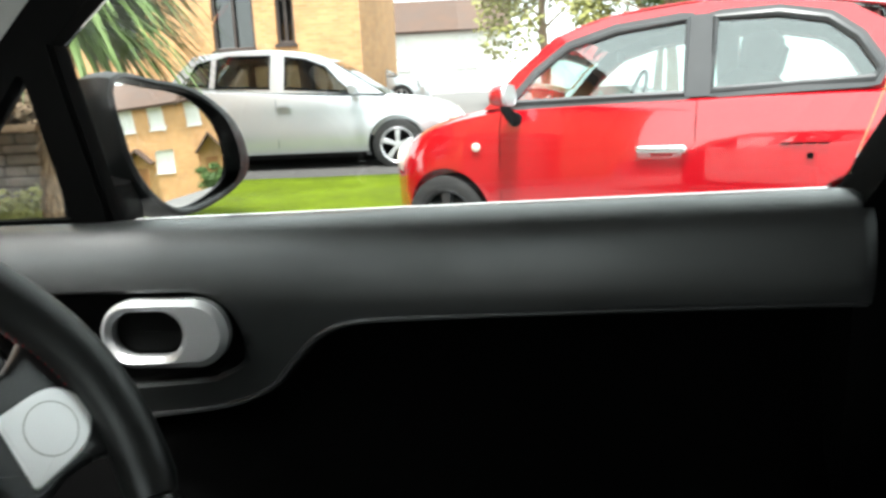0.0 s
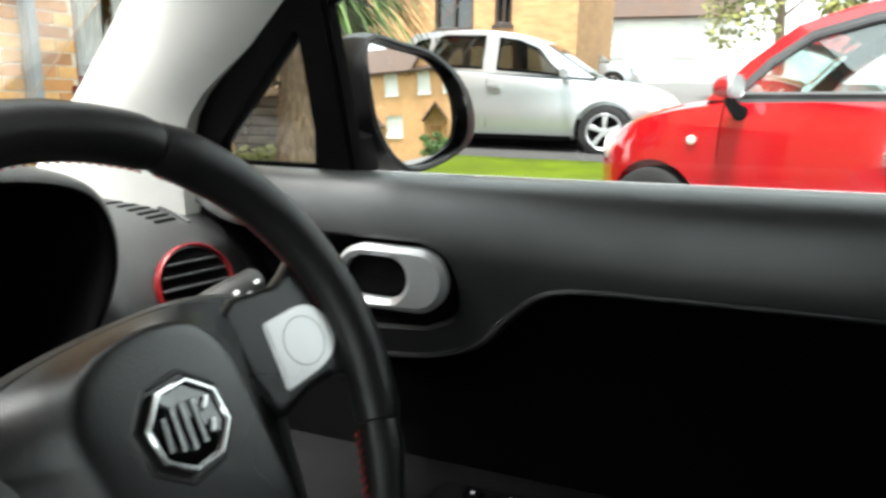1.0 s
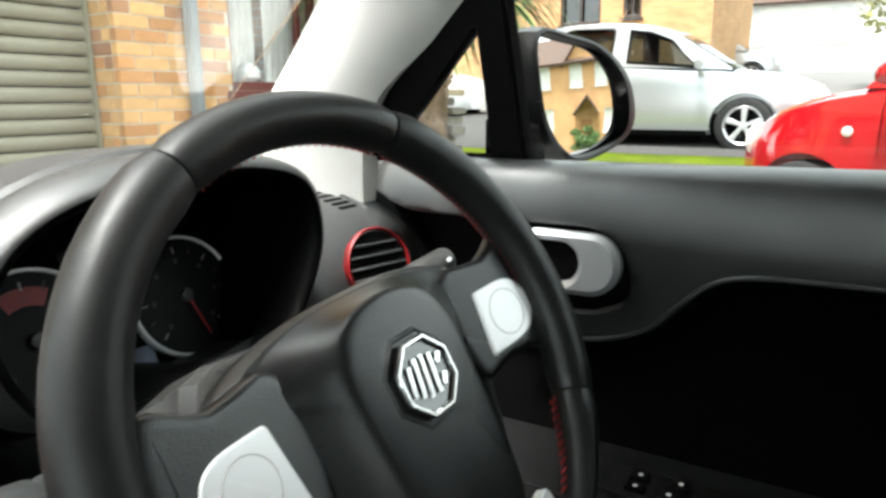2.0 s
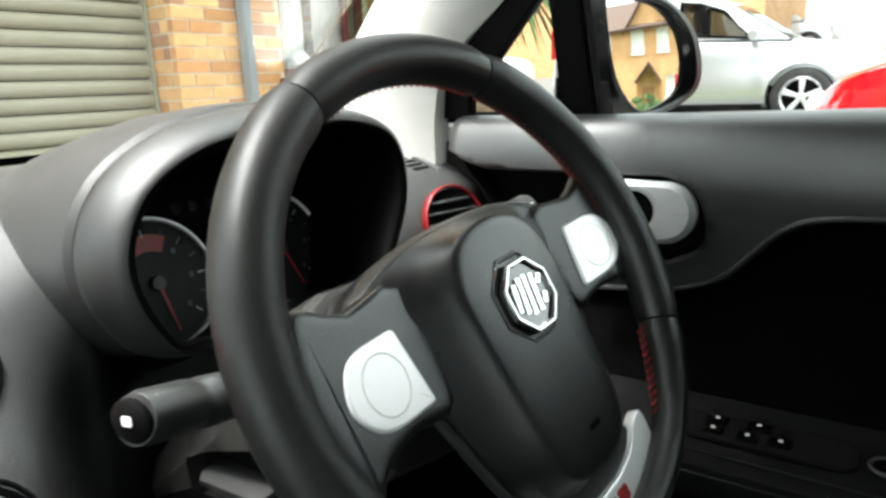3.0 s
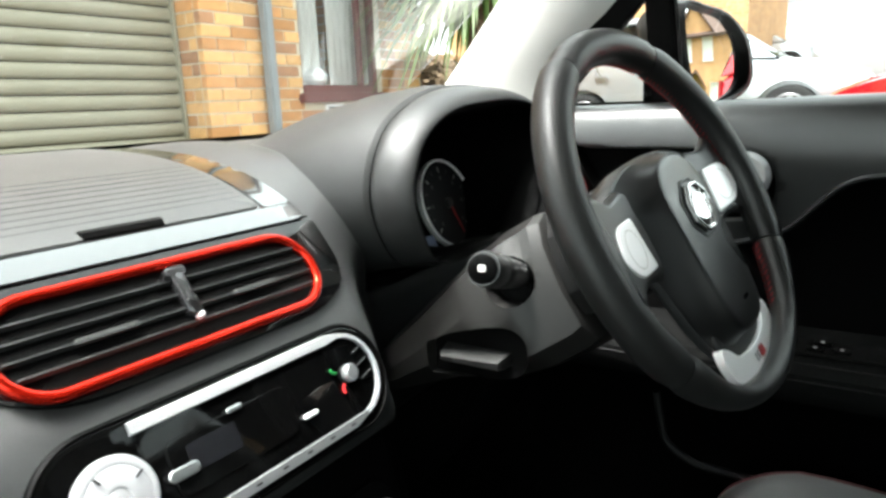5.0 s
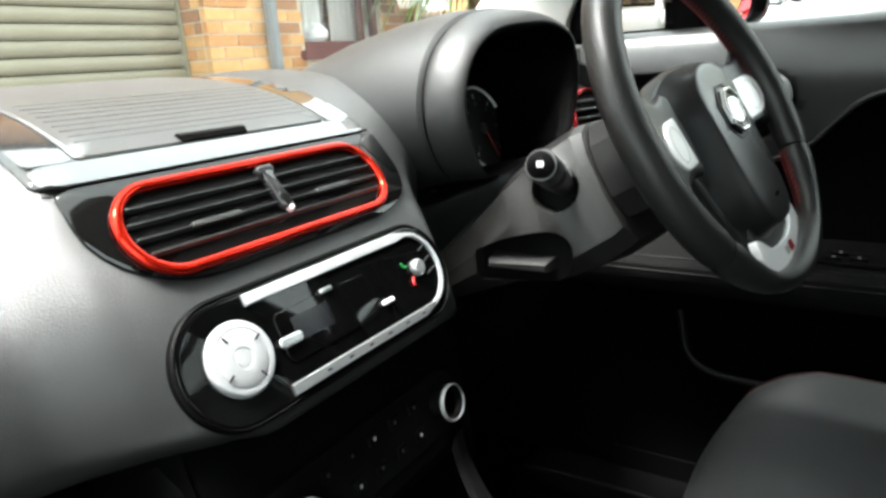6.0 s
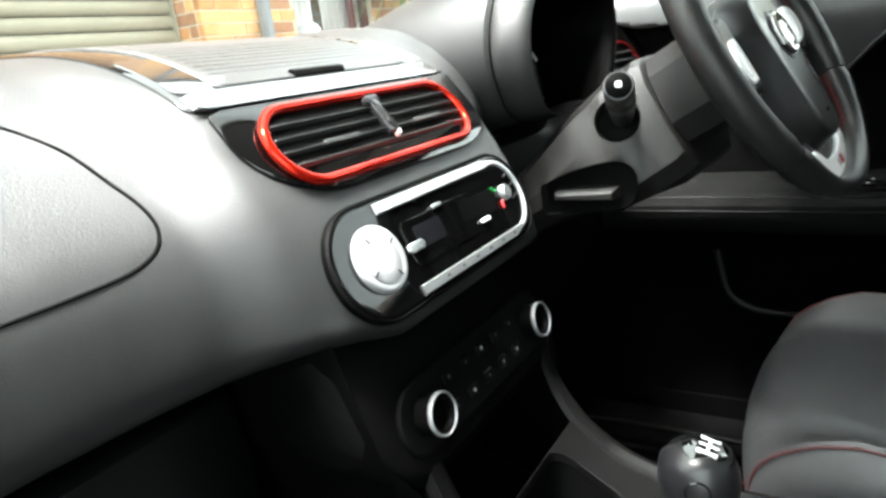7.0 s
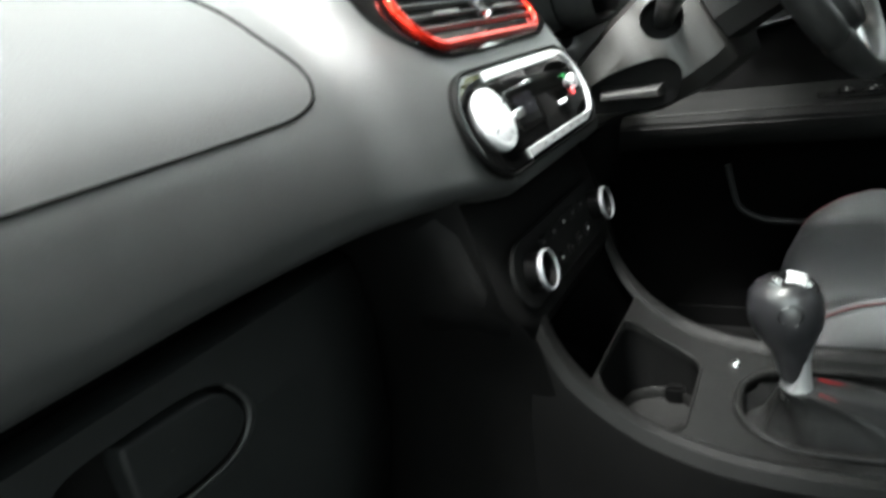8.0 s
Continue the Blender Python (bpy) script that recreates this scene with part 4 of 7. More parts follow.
for kx in (-0.094, 0.094):
    Fk = FH @ Matrix.Translation((kx, 0, 0.004))
    kb = part("heater_knob", revolve([(0.0165, 0), (0.016, 0.012), (0.0155, 0.016), (0.0120, 0.016), (0.0115, 0.010), (0, 0.010)], Fk, 32), DEEP, hv, "round heater knob with a silver ring")
    part("knob_ring", ringplate(circle(0.0172, 40), circle(0.0152, 40), Fk, 0.0036, 0.0010, z0=0.0135), RINGM, kb, "silver knob ring")
for k in range(5):
    for r in (-1, 1):
        part("heater_button", plate(rrect(0.014, 0.010, 0.002, 3), FH @ Matrix.Translation((-0.056 + 0.028 * k, 0.013 * r, 0.004)), 0.002, 0.0008), DARK, hv)
        part("button_mark", plate(rrect(0.0026, 0.0030, 0.0008, 2), FH @ Matrix.Translation((-0.056 + 0.028 * k, 0.013 * r, 0.006)), 0.0003, 0.0001), BEAD if (k + r) % 3 else GREYPLAST, hv)

# ---- steering wheel ----
WY, WT, WR = radians(-10.61), radians(27.59), radians(4.21)
u0 = Vector((math.cos(WY), math.sin(WY), 0))
f0 = Vector((-math.sin(WY), math.cos(WY), 0))
v0 = f0 * math.sin(WT) + Vector((0, 0, math.cos(WT)))
FW = FR((0.3260, 0.2749, 0.9479), u0 * math.cos(WR) + v0 * math.sin(WR), v0 * math.cos(WR) - u0 * math.sin(WR))
wheel = thing("steering_wheel", "black leather steering wheel with red stitching and silver pads", "steering wheel", tuple(FW.translation))
RIM, TUBE = 0.1655, 0.0165


def wpt(deg, r, h=0.0):
    """A point of the wheel: degrees clockwise from the top, radius, height towards the driver."""
    a = radians(deg)
    return FW @ Vector((r * math.sin(a), r * math.cos(a), h))


def rim_part(a0, a1, fat, name="rim_leather"):
    n = max(6, int(abs(a1 - a0) / 4))
    rings = []
    for i in range(n + 1):
        a = a0 + (a1 - a0) * i / n
        edge = min(1.0, 0.90 + 0.10 * min(i, n - i) / 1.0)
        thin = smooth01(min(max((58 - abs(a - 172)) / 34, 0), 1))    # slimmer where the lower trim lies
        c = wpt(a, RIM - 0.0008 + 0.0070 * thin)
        rad = (FW.to_3x3() @ Vector((math.sin(radians(a)), math.cos(radians(a)), 0)))
        nn = FW.to_3x3() @ Vector((0, 0, 1))
        rings.append([c + (rad * math.cos(radians(q)) * (TUBE * fat - 0.0072 * thin) + nn * math.sin(radians(q)) * (TUBE * 0.98 - 0.004 * thin)) * edge for q in range(0, 360, 20)])
    return part(name, loft(rings), LEATHER, wheel)


for a0, a1, fat in ((-30.0, 26.7, 1.0), (27.3, 115.7, 1.08), (116.3, 228.4, 1.03), (229.0, 329.4, 1.09)):
    rim_part(a0, a1, fat)
# red thread along the inner side of the rim
for a0, a1 in ((-27, 25), (29, 84), (118, 142), (212, 226), (276, 326)):
    k = a0
    while k < a1:
        thin = smooth01(min(max((58 - abs(k - 172)) / 34, 0), 1))
        rc_, tr = RIM - 0.0008 + 0.0070 * thin, TUBE * 1.05 - 0.0072 * thin
        for q0, q1 in ((10, 25), (54, 39)):
            part("stitch", sweep([wpt(k + dk, rc_ - (tr + 0.0001) * math.cos(radians(q)), -(TUBE * 0.98 - 0.004 * thin + 0.0001) * math.sin(radians(q))) for q, dk in ((q0, 0), (q1, 1.3))], 0.0007, n=4), REDTHREAD, wheel)
        k += 2.2
FH_ = FW @ Matrix.Translation((0.0070, 0.0005, 0.0)) @ Matrix.Rotation(radians(4.0), 4, "Z") @ Matrix.Rotation(radians(2.2), 4, "Y")


def spoke_frame(s):
    """The plane of a side spoke, rising towards the rim."""
    return FH_ @ Matrix.Translation((s * 0.088, 0, -0.0045)) @ Matrix.Rotation(radians(-8 * s), 4, "Y")


# spokes behind the pads
SPR = [(0.070, 0.036), (0.116, 0.036), (0.148, 0.049), (0.161, 0.020), (0.162, -0.020), (0.150, -0.052), (0.134, -0.041), (0.105, -0.037), (0.070, -0.037)]
for s in (1, -1):
    pts = cat([Vector((s * a, b)) for a, b in (SPR if s < 0 else SPR[::-1])], 3, closed=True)
    part("spoke", plate([Vector((p.x - s * 0.088, p.y)) for p in pts], spoke_frame(s), 0.010, 0.005, z0=-0.0115), HUBP, wheel)
LOW = [(-0.046, -0.100), (-0.048, -0.122), (-0.050, -0.138), (-0.046, -0.153), (0.0, -0.166), (0.060, -0.153), (0.064, -0.138), (0.058, -0.122), (0.052, -0.100), (0.0, -0.096)]
part("lower_spoke", plate(cat([Vector(p) for p in LOW], 4, closed=True), FH_, 0.010, 0.004, z0=-0.020), BLACK, wheel)
# silver pads
PADR = [(0.0930, 0.0168), (0.1340, 0.0165), (0.1465, -0.009), (0.130, -0.0295), (0.0865, -0.0300)]
for s in (1, -1):
    q = [Vector((s * a, b)) for a, b in (PADR if s < 0 else PADR[::-1])]
    pts = []
    N = len(q)
    for i in range(N):
        a, b, c = q[i - 1], q[i], q[(i + 1) % N]
        for t in (0.0, 0.2, 0.4, 0.6, 0.8, 1.0):
            k_ = 0.42 if abs(b.x) > 0.1 else 0.08
            p0, p1 = b.lerp(a, k_), b.lerp(c, k_)
            pts.append(p0.lerp(b, t).lerp(b.lerp(p1, t), t))
    part("spoke_pad", plate([Vector((p.x - s * 0.088, p.y)) for p in pts], spoke_frame(s), 0.008, 0.0015, z0=-0.0075), SATIN, wheel, "satin silver spoke pad")
    part("pad_groove", sweep([spoke_frame(s) @ Vector((s * 0.0275 + 0.0165 * math.cos(a), -0.0065 + 0.0165 * math.sin(a), 0.0005)) for a in np.linspace(0, 2 * math.pi, 33)[:-1]], 0.00035, closed=True, n=5), GREYPLAST, wheel)
PADB = [(-0.058, -0.122), (-0.044, -0.126), (-0.028, -0.139), (-0.006, -0.1435), (0.009, -0.144), (0.024, -0.1435), (0.046, -0.138), (0.062, -0.126), (0.076, -0.124), (0.077, -0.142), (0.066, -0.159), (0.044, -0.168), (0.009, -0.170), (-0.026, -0.168), (-0.048, -0.159), (-0.059, -0.142)]
bp_ = part("lower_pad", plate(cat([Vector(p) for p in PADB][::-1], 4, closed=True), FH_, 0.008, 0.0015, z0=-0.0140), SATIN, wheel, "satin silver lower spoke trim")
part("red_plate", plate(rrect(0.012, 0.010, 0.002, 3), FH_ @ Matrix.Translation((0.0175, -0.1540, -0.0063)), 0.001, 0.0003), REDMARK, bp_, "small red square emblem")
for k in range(2):
    part("plate_bar", plate(rrect(0.004, 0.008, 0.001, 2), FH_ @ Matrix.Translation((0.0070 - 0.006 * k, -0.1540, -0.0062)), 0.0004, 0.0001), RINGM, bp_)
# airbag cover: a wide lower tier and a raised horseshoe face
HUB = [(0, .057), (.045, .055), (.080, .047), (.098, .037), (.099, .027), (.0910, .016), (.0825, -.028), (.0740, -.056), (.0615, -.096), (.0455, -.124), (.025, -.135), (0, -.1370)]
FACE = [(0, .0475), (.020, .0450), (.036, .0370), (.0455, .0230), (.0490, .0080), (.0490, -.006), (.0480, -.028), (.0465, -.053), (.0430, -.086), (.0350, -.110), (.020, -.1200), (0, -.1220)]


def both(half):
    """A closed outline from its right half, top to bottom."""
    full = [Vector(p) for p in half] + [Vector((-a, b)) for a, b in half[-2:0:-1]]
    return cat(full[::-1], 5, closed=True)


hub, hin = both(HUB), both(FACE)
part("hub_shoulder", plate(hub, FH_, 0.010, 0.006, z0=-0.026), HUBP, wheel)
hup = [Vector((p.x, max(p.y, -0.038))) for p in hub]
part("hub_back", loft([[FH_ @ Vector((p.x * k + dx, p.y * k2 + dy, z)) for p in hup] for z, k, k2, dx, dy in ((-0.013, 0.97, 0.97, 0, 0), (-0.020, 1.03, 1.02, 0, 0), (-0.030, 1.07, 1.0, 0, 0), (-0.040, 1.06, 0.90, 0, -0.002), (-0.046, 0.90, 0.75, 0, -0.006))]), BLACK, wheel)
hcc = Vector((0, -0.03))
mix_ = lambda t: [p.lerp(q, t) for p, q in zip(hub, hin)]
hc_ = part("airbag_cover", loft([[FH_ @ Vector((*q, z)) for q in ring_] for ring_, z in ((hub, -0.024), (hub, -0.0185), (mix_(0.05), -0.0158), (mix_(0.14), -0.0142), (mix_(0.45), -0.0090), (mix_(0.74), -0.0015), (mix_(0.88), 0.0035), (mix_(0.95), 0.0066), (hin, 0.0086), ([hcc.lerp(q, 0.955) for q in hin], 0.0098), ([hcc.lerp(q, 0.89) for q in hin], 0.0103), ([hcc.lerp(q, 0.6) for q in hin], 0.0108), ([hcc.lerp(q, 0.3) for q in hin], 0.0112), ([hcc.lerp(q, 0.04) for q in hin], 0.0114))]), HUBP, wheel, "padded black airbag cover", angle=60)
part("hub_frame", sweep([FH_ @ Vector((p.x, p.y, -0.0185)) for p in inset(hub, -0.0035) if p.y < -0.026], 0.0036, n=8), BLACK, wheel)
part("cover_mark", plate(rrect(0.013, 0.004, 0.001, 2), FH_ @ Matrix.Translation((0.004, -0.098, 0.0102)), 0.0006, 0.0002), DARK, hc_)
for s in (1, -1):
    FHn = FH_ @ Matrix.Translation((s * 0.064, -0.010, -0.0066)) @ Matrix.Rotation(radians(s * 17), 4, "Y")
    for q0, q1 in (((-0.0045, 0.001), (-0.001, -0.0012)), ((-0.001, -0.0012), (0.003, 0.003)), ((0.004, -0.001), (0.0045, 0.002))):
        part("horn_mark", sweep([FHn @ Vector((*q0, 0)), FHn @ Vector((*q1, 0))], 0.0004, n=5), DEEP, hc_)
# octagonal emblem with plain bars
FB = FH_ @ Matrix.Translation((0.001, -0.0070, 0.0124))
oct_ = lambda r: [Vector((r * math.cos(radians(22.5 + 45 * k)), r * math.sin(radians(22.5 + 45 * k)))) for k in range(8)]
part("emblem_seat", ringplate(oct_(0.0325), oct_(0.0252), FB @ Matrix.Translation((0, 0, -0.004)), 0.0035, 0.003), BLACK, hc_)
em = part("emblem", plate(oct_(0.0248), FB @ Matrix.Translation((0, 0, -0.001)), 0.0025, 0.0008), GLOSSBLK, hc_, "chrome octagonal emblem with plain bars")
part("emblem_ring", ringplate(oct_(0.0248), oct_(0.0212), FB, 0.0045, 0.0012), CHROME, em)
for x0, y0, x1, y1 in ((-0.0155, -0.007, -0.0115, 0.010), (-0.009, -0.010, -0.005, 0.0125), (-0.003, -0.0125, 0.001, 0.0125), (0.004, -0.0125, 0.0075, 0.011), (0.0095, -0.010, 0.0135, -0.004), (0.011, 0.003, 0.0155, 0.008)):
    part("emblem_bar", sweep([FB @ Vector((x0, y0, 0.0028)), FB @ Vector((x1, y1, 0.0028))], 0.0016, n=6), CHROME, em)

# ---- steering column with stalks ----
col = thing("steering_column", "black steering column shroud with two stalks", "steering column", (0.34, 0.44, 0.84))
ax = -(FW.to_3x3() @ Vector((0, 0, 1)))
C0 = FW.translation


def col_at(u, v, d):
    """A point of the column: across, up and along it from the wheel's centre."""
    return C0 + u0 * u + v0 * v + ax * d


def col_ring(d, half):
    """A ring across the column from its left half, top to bottom."""
    return [col_at(u, v, d) for u, v in half] + [col_at(-u, v, d) for u, v in half[-2:0:-1]]


COLP = mat("grey_black_column", (0.0090, 0.0086, 0.0081), 0.46, spec=0.45, bump=0.3, bscale=900)
COLLAR = mat("dark_collar_plastic", (0.0055, 0.0055, 0.0054), 0.5, spec=0.35, bump=0.3, bscale=900)
BOX = [(0, .044), (-.030, .0435), (-.052, .040), (-.066, .020), (-.070, -.004), (-.068, -.034), (-.056, -.058), (0, -.063)]
part("collar", loft([col_ring(0.030, [(a * 0.90, b * 0.90) for a, b in BOX]), col_ring(0.036, BOX), col_ring(0.099, [(a * 1.02, b * 1.02) for a, b in BOX])]), COLLAR, col, "boxy collar behind the wheel", angle=20)
SHROUD = [
    (0.101, [(0, .043), (-.046, .041), (-.060, .034), (-.068, .014), (-.069, -.028), (-.062, -.062), (-.046, -.080), (0, -.084)]),
    (0.103, [(0, .048), (-.050, .046), (-.065, .038), (-.073, .016), (-.074, -.028), (-.066, -.066), (-.048, -.084), (0, -.088)]),
    (0.112, [(0, .050), (-.054, .048), (-.073, .039), (-.081, .014), (-.081, -.029), (-.073, -.070), (-.053, -.088), (0, -.092)]),
    (0.150, [(0, .048), (-.062, .045), (-.092, .032), (-.106, -.004), (-.106, -.034), (-.097, -.075), (-.068, -.094), (0, -.098)]),
    (0.200, [(0, .038), (-.070, .034), (-.106, .018), (-.120, -.020), (-.118, -.044), (-.106, -.080), (-.074, -.092), (0, -.092)]),
    (0.242, [(0, .026), (-.078, .021), (-.116, .003), (-.127, -.028), (-.125, -.048), (-.108, -.070), (-.080, -.076), (0, -.076)]),
    (0.370, [(0, -.004), (-.080, -.010), (-.118, -.026), (-.127, -.044), (-.125, -.052), (-.108, -.060), (-.080, -.062), (0, -.062)])]
fine = []
for (d_, h_), (e_, g_) in zip(SHROUD[2:], SHROUD[3:]):
    for k in range(4):
        fine.append((d_ + (e_ - d_) * k / 4, [(a[0] + (b[0] - a[0]) * smooth01(k / 4), a[1] + (b[1] - a[1]) * k / 4) for a, b in zip(h_, g_)]))
shroud = part("shroud", loft([col_ring(d_, h_) for d_, h_ in SHROUD[:2] + fine + SHROUD[-1:]]), COLP, col, angle=24)
# stalks
lt, lb = Vector((0.137, 0.372, 0.925)), col_at(-0.060, -0.001, 0.150)
d = (lb - lt)
st = part("left_stalk", sweep([lt + d * k for k in (0.0, 0.03, 0.22, 0.24, 0.27, 0.29, 0.44, 0.46, 0.50, 0.80, 1.0)], 0.013, n=18, radii=[0.0130, 0.0142, 0.0146, 0.0128, 0.0128, 0.0146, 0.0146, 0.0134, 0.0140, 0.0128, 0.011]), DOORP, col)
part("stalk_cap", revolve([(0.0118, 0), (0.0118, 0.003), (0.010, 0.0045), (0, 0.005)], FR(lt, Vector((0, 0, 1)).cross(-d), (0, 0, 1)), 20), DARK, st)
part("cap_mark", plate(rrect(0.0058, 0.0052, 0.001, 2), FR(lt - d.normalized() * 0.0052, Vector((0, 0, 1)).cross(-d), (0, 0, 1)), 0.0004, 0.0001), MARK, st)
dn = d.normalized()
for k, tilt, rad in ((0.34, 0.3, 0.0145), (0.38, 0.95, 0.0145), (0.55, 0.4, 0.0136), (0.60, 1.0, 0.0134), (0.66, 0.4, 0.0132), (0.74, 0.9, 0.0129)):
    nn = Vector((0, -1, tilt))
    nn = (nn - dn * nn.dot(dn)).normalized()
    part("stalk_mark", plate(rrect(0.0032, 0.0020, 0.0005, 2), FR(lt + d * k + nn * (rad + 0.0006), dn, nn.cross(dn)), 0.0005, 0.0001), DIMMARK, st)
bool_cut(shroud, sweep([col_at(-0.135, -0.003, 0.120), col_at(-0.050, -0.003, 0.160)], 0.0245, n=20))
part("stalk_well", sweep([col_at(-0.056, -0.003, 0.157), col_at(-0.050, -0.003, 0.160)], 0.0255, n=20), DARK, col)
rt, rb_ = Vector((0.536, 0.362, 0.963)), col_at(0.070, 0.050, 0.125)
d = rb_ - rt
st = part("right_stalk", sweep([rt + d * k for k in (0.0, 0.04, 0.3, 0.45, 0.55, 1.0)], 0.012, n=14, radii=[0.0110, 0.0130, 0.0132, 0.0125, 0.0112, 0.0100]), COLP, col)
dn = d.normalized()
for k, tilt, rad in ((0.07, 0.5, 0.0128), (0.24, 0.5, 0.0131), (0.15, -0.05, 0.0131), (0.26, -0.1, 0.0131)):
    nn = Vector((-0.5, -1, tilt))
    nn = (nn - dn * nn.dot(dn)).normalized()
    part("stalk_mark", plate(rrect(0.0050, 0.0034, 0.001, 2), FR(rt + d * k + nn * (rad + 0.0004), dn, nn.cross(dn)), 0.0005, 0.0001), MARK, st)
# reach lever under the shroud
hook = cat([Vector(p) for p in ((.50, .812), (.473, .825), (.443, .834), (.417, .838), (.400, .834), (.391, .820), (.394, .800), (.407, .784), (.44, .778), (.50, .776))], 4)
bool_cut(shroud, loft([[Vector((x, p.x, p.y)) for p in hook] for x in (0.10, 0.258)]))
part("lever_recess", loft([[Vector((0.257, p.x, p.y)) for p in hook], [Vector((0.259, p.x, p.y)) for p in hook]]), DARK, col)
part("adjust_lever", loft([[Vector((x, y, z + dz_)) for z, y in zy] for x, zy, dz_ in ((0.258, ((.796, .412), (.809, .412), (.809, .486), (.796, .486)), 0), (0.240, ((.797, .414), (.808, .414), (.805, .484), (.797, .484)), -0.001), (0.236, ((.799, .417), (.806, .417), (.803, .481), (.799, .481)), -0.002))]), COLLAR, col, "grey column adjusting lever")

# ---- driver's door ----
door = thing("door_1", "black moulded driver door with a silver pull handle", "door", (0.72, 0.1, 0.3), kind="structure")
CREASE = [(.60, .815), (.45, .82), (.328, .83), (.269, .84), (.226, .86), (.194, .895), (.163, .925), (.124, .938), (.037, .941), (-.17, .943), (-.345, .944)]
cr = cat([Vector(p) for p in CREASE], 8)


def crease_z(y):
    for a, b in zip(cr, cr[1:]):
        if b.x <= y <= a.x:
            return a.y + (b.y - a.y) * (a.x - y) / max(a.x - b.x, 1e-6)
    return cr[0].y if y > cr[0].x else cr[-1].y


XP = [(1.0295, .752), (1.0305, .735), (1.027, .718), (1.016, .7065), (1.0, .7010), (.978, .6978), (.955, .6990), (.925, .7085), (.88, .7280), (.84, .742), (.80, .749)]


XS = cat([Vector(p) for p in XP[1:]], 6)


def door_x(z):
    return float(np.interp(z, [p.x for p in XS][::-1], [p.y for p in XS][::-1]))


def belt(y):
    """How far the belt line rises towards the rear."""
    return 0.0085 * max(0.0, 0.36 - y) / 0.7


rows = []
for y in np.linspace(0.556, -0.345, 72):
    zc = crease_z(y)
    col_ = [Vector((XP[0][1], y, XP[0][0])), Vector((XP[1][1], y, XP[1][0]))]
    zs = [1.028, 1.024, 1.018, 1.009, 1.0] + list(np.linspace(0.992, zc + 0.006, 32))
    col_ += [Vector((door_x(z), y, z)) for z in zs]
    col_ += [Vector((door_x(zc) + 0.0025, y, zc + 0.0015)), Vector((door_x(zc) + 0.008, y, zc)), Vector((door_x(zc) + 0.018, y, zc + 0.002))]
    for v in col_:
        v.z += belt(y) * min(max((v.z - 0.99) / 0.03, 0), 1)
    rows.append(col_)
up_ = part("upper_panel", loft(rows, closed=False), DOORP, door)
md = up_.modifiers.new("thick", "SOLIDIFY")
md.thickness, md.offset = 0.006, 1
FDr = FR((0.0, 0.0, 0.0), (0, -1, 0), (0, 0, 1))      # door plane: x runs to the rear, z out towards the cabin
rec = [Vector(p) for p in ((-.62, 1.012), (-.568, 1.0), (-.515, .980), (-.47, .976), (-.32, .976), (-.276, .974), (-.248, .957), (-.2385, .925), (-.245, .893), (-.273, .875), (-.32, .866), (-.62, .850))]
recc = cat(rec[::-1], 4, closed=False)
recs = [p for p in recc if p.x > -0.553]
bool_cut(up_, loft([[FDr @ Vector((p.x, p.y, z)) for p in recc] for z in (-0.74, -0.62)]))
# recess shell behind the panel, its shade put into the dark colour
part("handle_recess", loft([[FDr @ Vector((p.x, p.y, -door_x(p.y) + 0.0015)) for p in inset(recs, -0.003)], [FDr @ Vector((p.x, p.y, -door_x(p.y) - 0.002)) for p in inset(recs, 0.001)], [FDr @ Vector((p.x, p.y, -0.746)) for p in inset(recs, 0.006)]], caps=(False, True)), DARK, door, "handle recess with its shade painted dark")
part("recess_rim", sweep([FDr @ Vector((p.x, p.y, -door_x(p.y) + 0.001)) for p in recs], 0.0035, n=8), DOORP, door)
# highlight along the crease, added as a lighter bead that thins rearward
part("crease_highlight", sweep([Vector((door_x(p.y) - 0.0062, p.x, p.y + 0.001)) for p in cr if p.x < 0.5], 0.0030, n=8, radii=[0.0032 if p.x > 0.12 else max(0.0010, 0.0032 - 0.008 * (0.12 - p.x)) for p in cr if p.x < 0.5]), BEAD, door)
# below the crease the shade is painted as near-black
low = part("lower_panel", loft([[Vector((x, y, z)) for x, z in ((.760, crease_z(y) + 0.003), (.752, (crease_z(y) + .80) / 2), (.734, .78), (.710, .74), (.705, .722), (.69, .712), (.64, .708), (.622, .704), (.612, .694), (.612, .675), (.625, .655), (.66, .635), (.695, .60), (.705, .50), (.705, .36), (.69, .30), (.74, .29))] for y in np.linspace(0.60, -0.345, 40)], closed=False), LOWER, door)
part("armrest", loft([[Vector((x, y, z)) for x, z in ((.705, .730), (.698, .722), (.688, .7155), (.64, .7115), (.621, .7075), (.609, .696), (.608, .675), (.622, .653), (.640, .645))] for y in (0.58, 0.3, 0.0, -0.344)], closed=False), ARMREST, door, "black armrest ledge of the door")
part("pocket_rim", sweep(cat([Vector(p) for p in ((0.690, 0.388, 0.60), (0.688, 0.38, 0.56), (0.686, 0.370, 0.525), (0.684, 0.338, 0.503), (0.684, 0.28, 0.495), (0.684, 0.0, 0.49), (0.684, -0.3, 0.49))], 4), 0.006, n=8), DULL, door)
# pull handle
FPh = FR((0.690, 0.3065, 0.936), (0, -1, 0), (0.04, 0, 1))
outer = rrect(0.124, 0.066, 0.033, 10)
inner = [Vector((p.x * 1.0 - 0.017, p.y)) for p in rrect(0.070, 0.044, 0.022, 10)]
ph = part("pull_handle", ringplate(outer, inner, FPh, 0.016, 0.006), SILVER, door, "satin silver door pull handle")
part("handle_lever", plate([Vector((p.x - 0.017, p.y)) for p in rrect(0.066, 0.040, 0.02, 8)], FPh, 0.004, 0.002, z0=-0.004), DARK, ph)
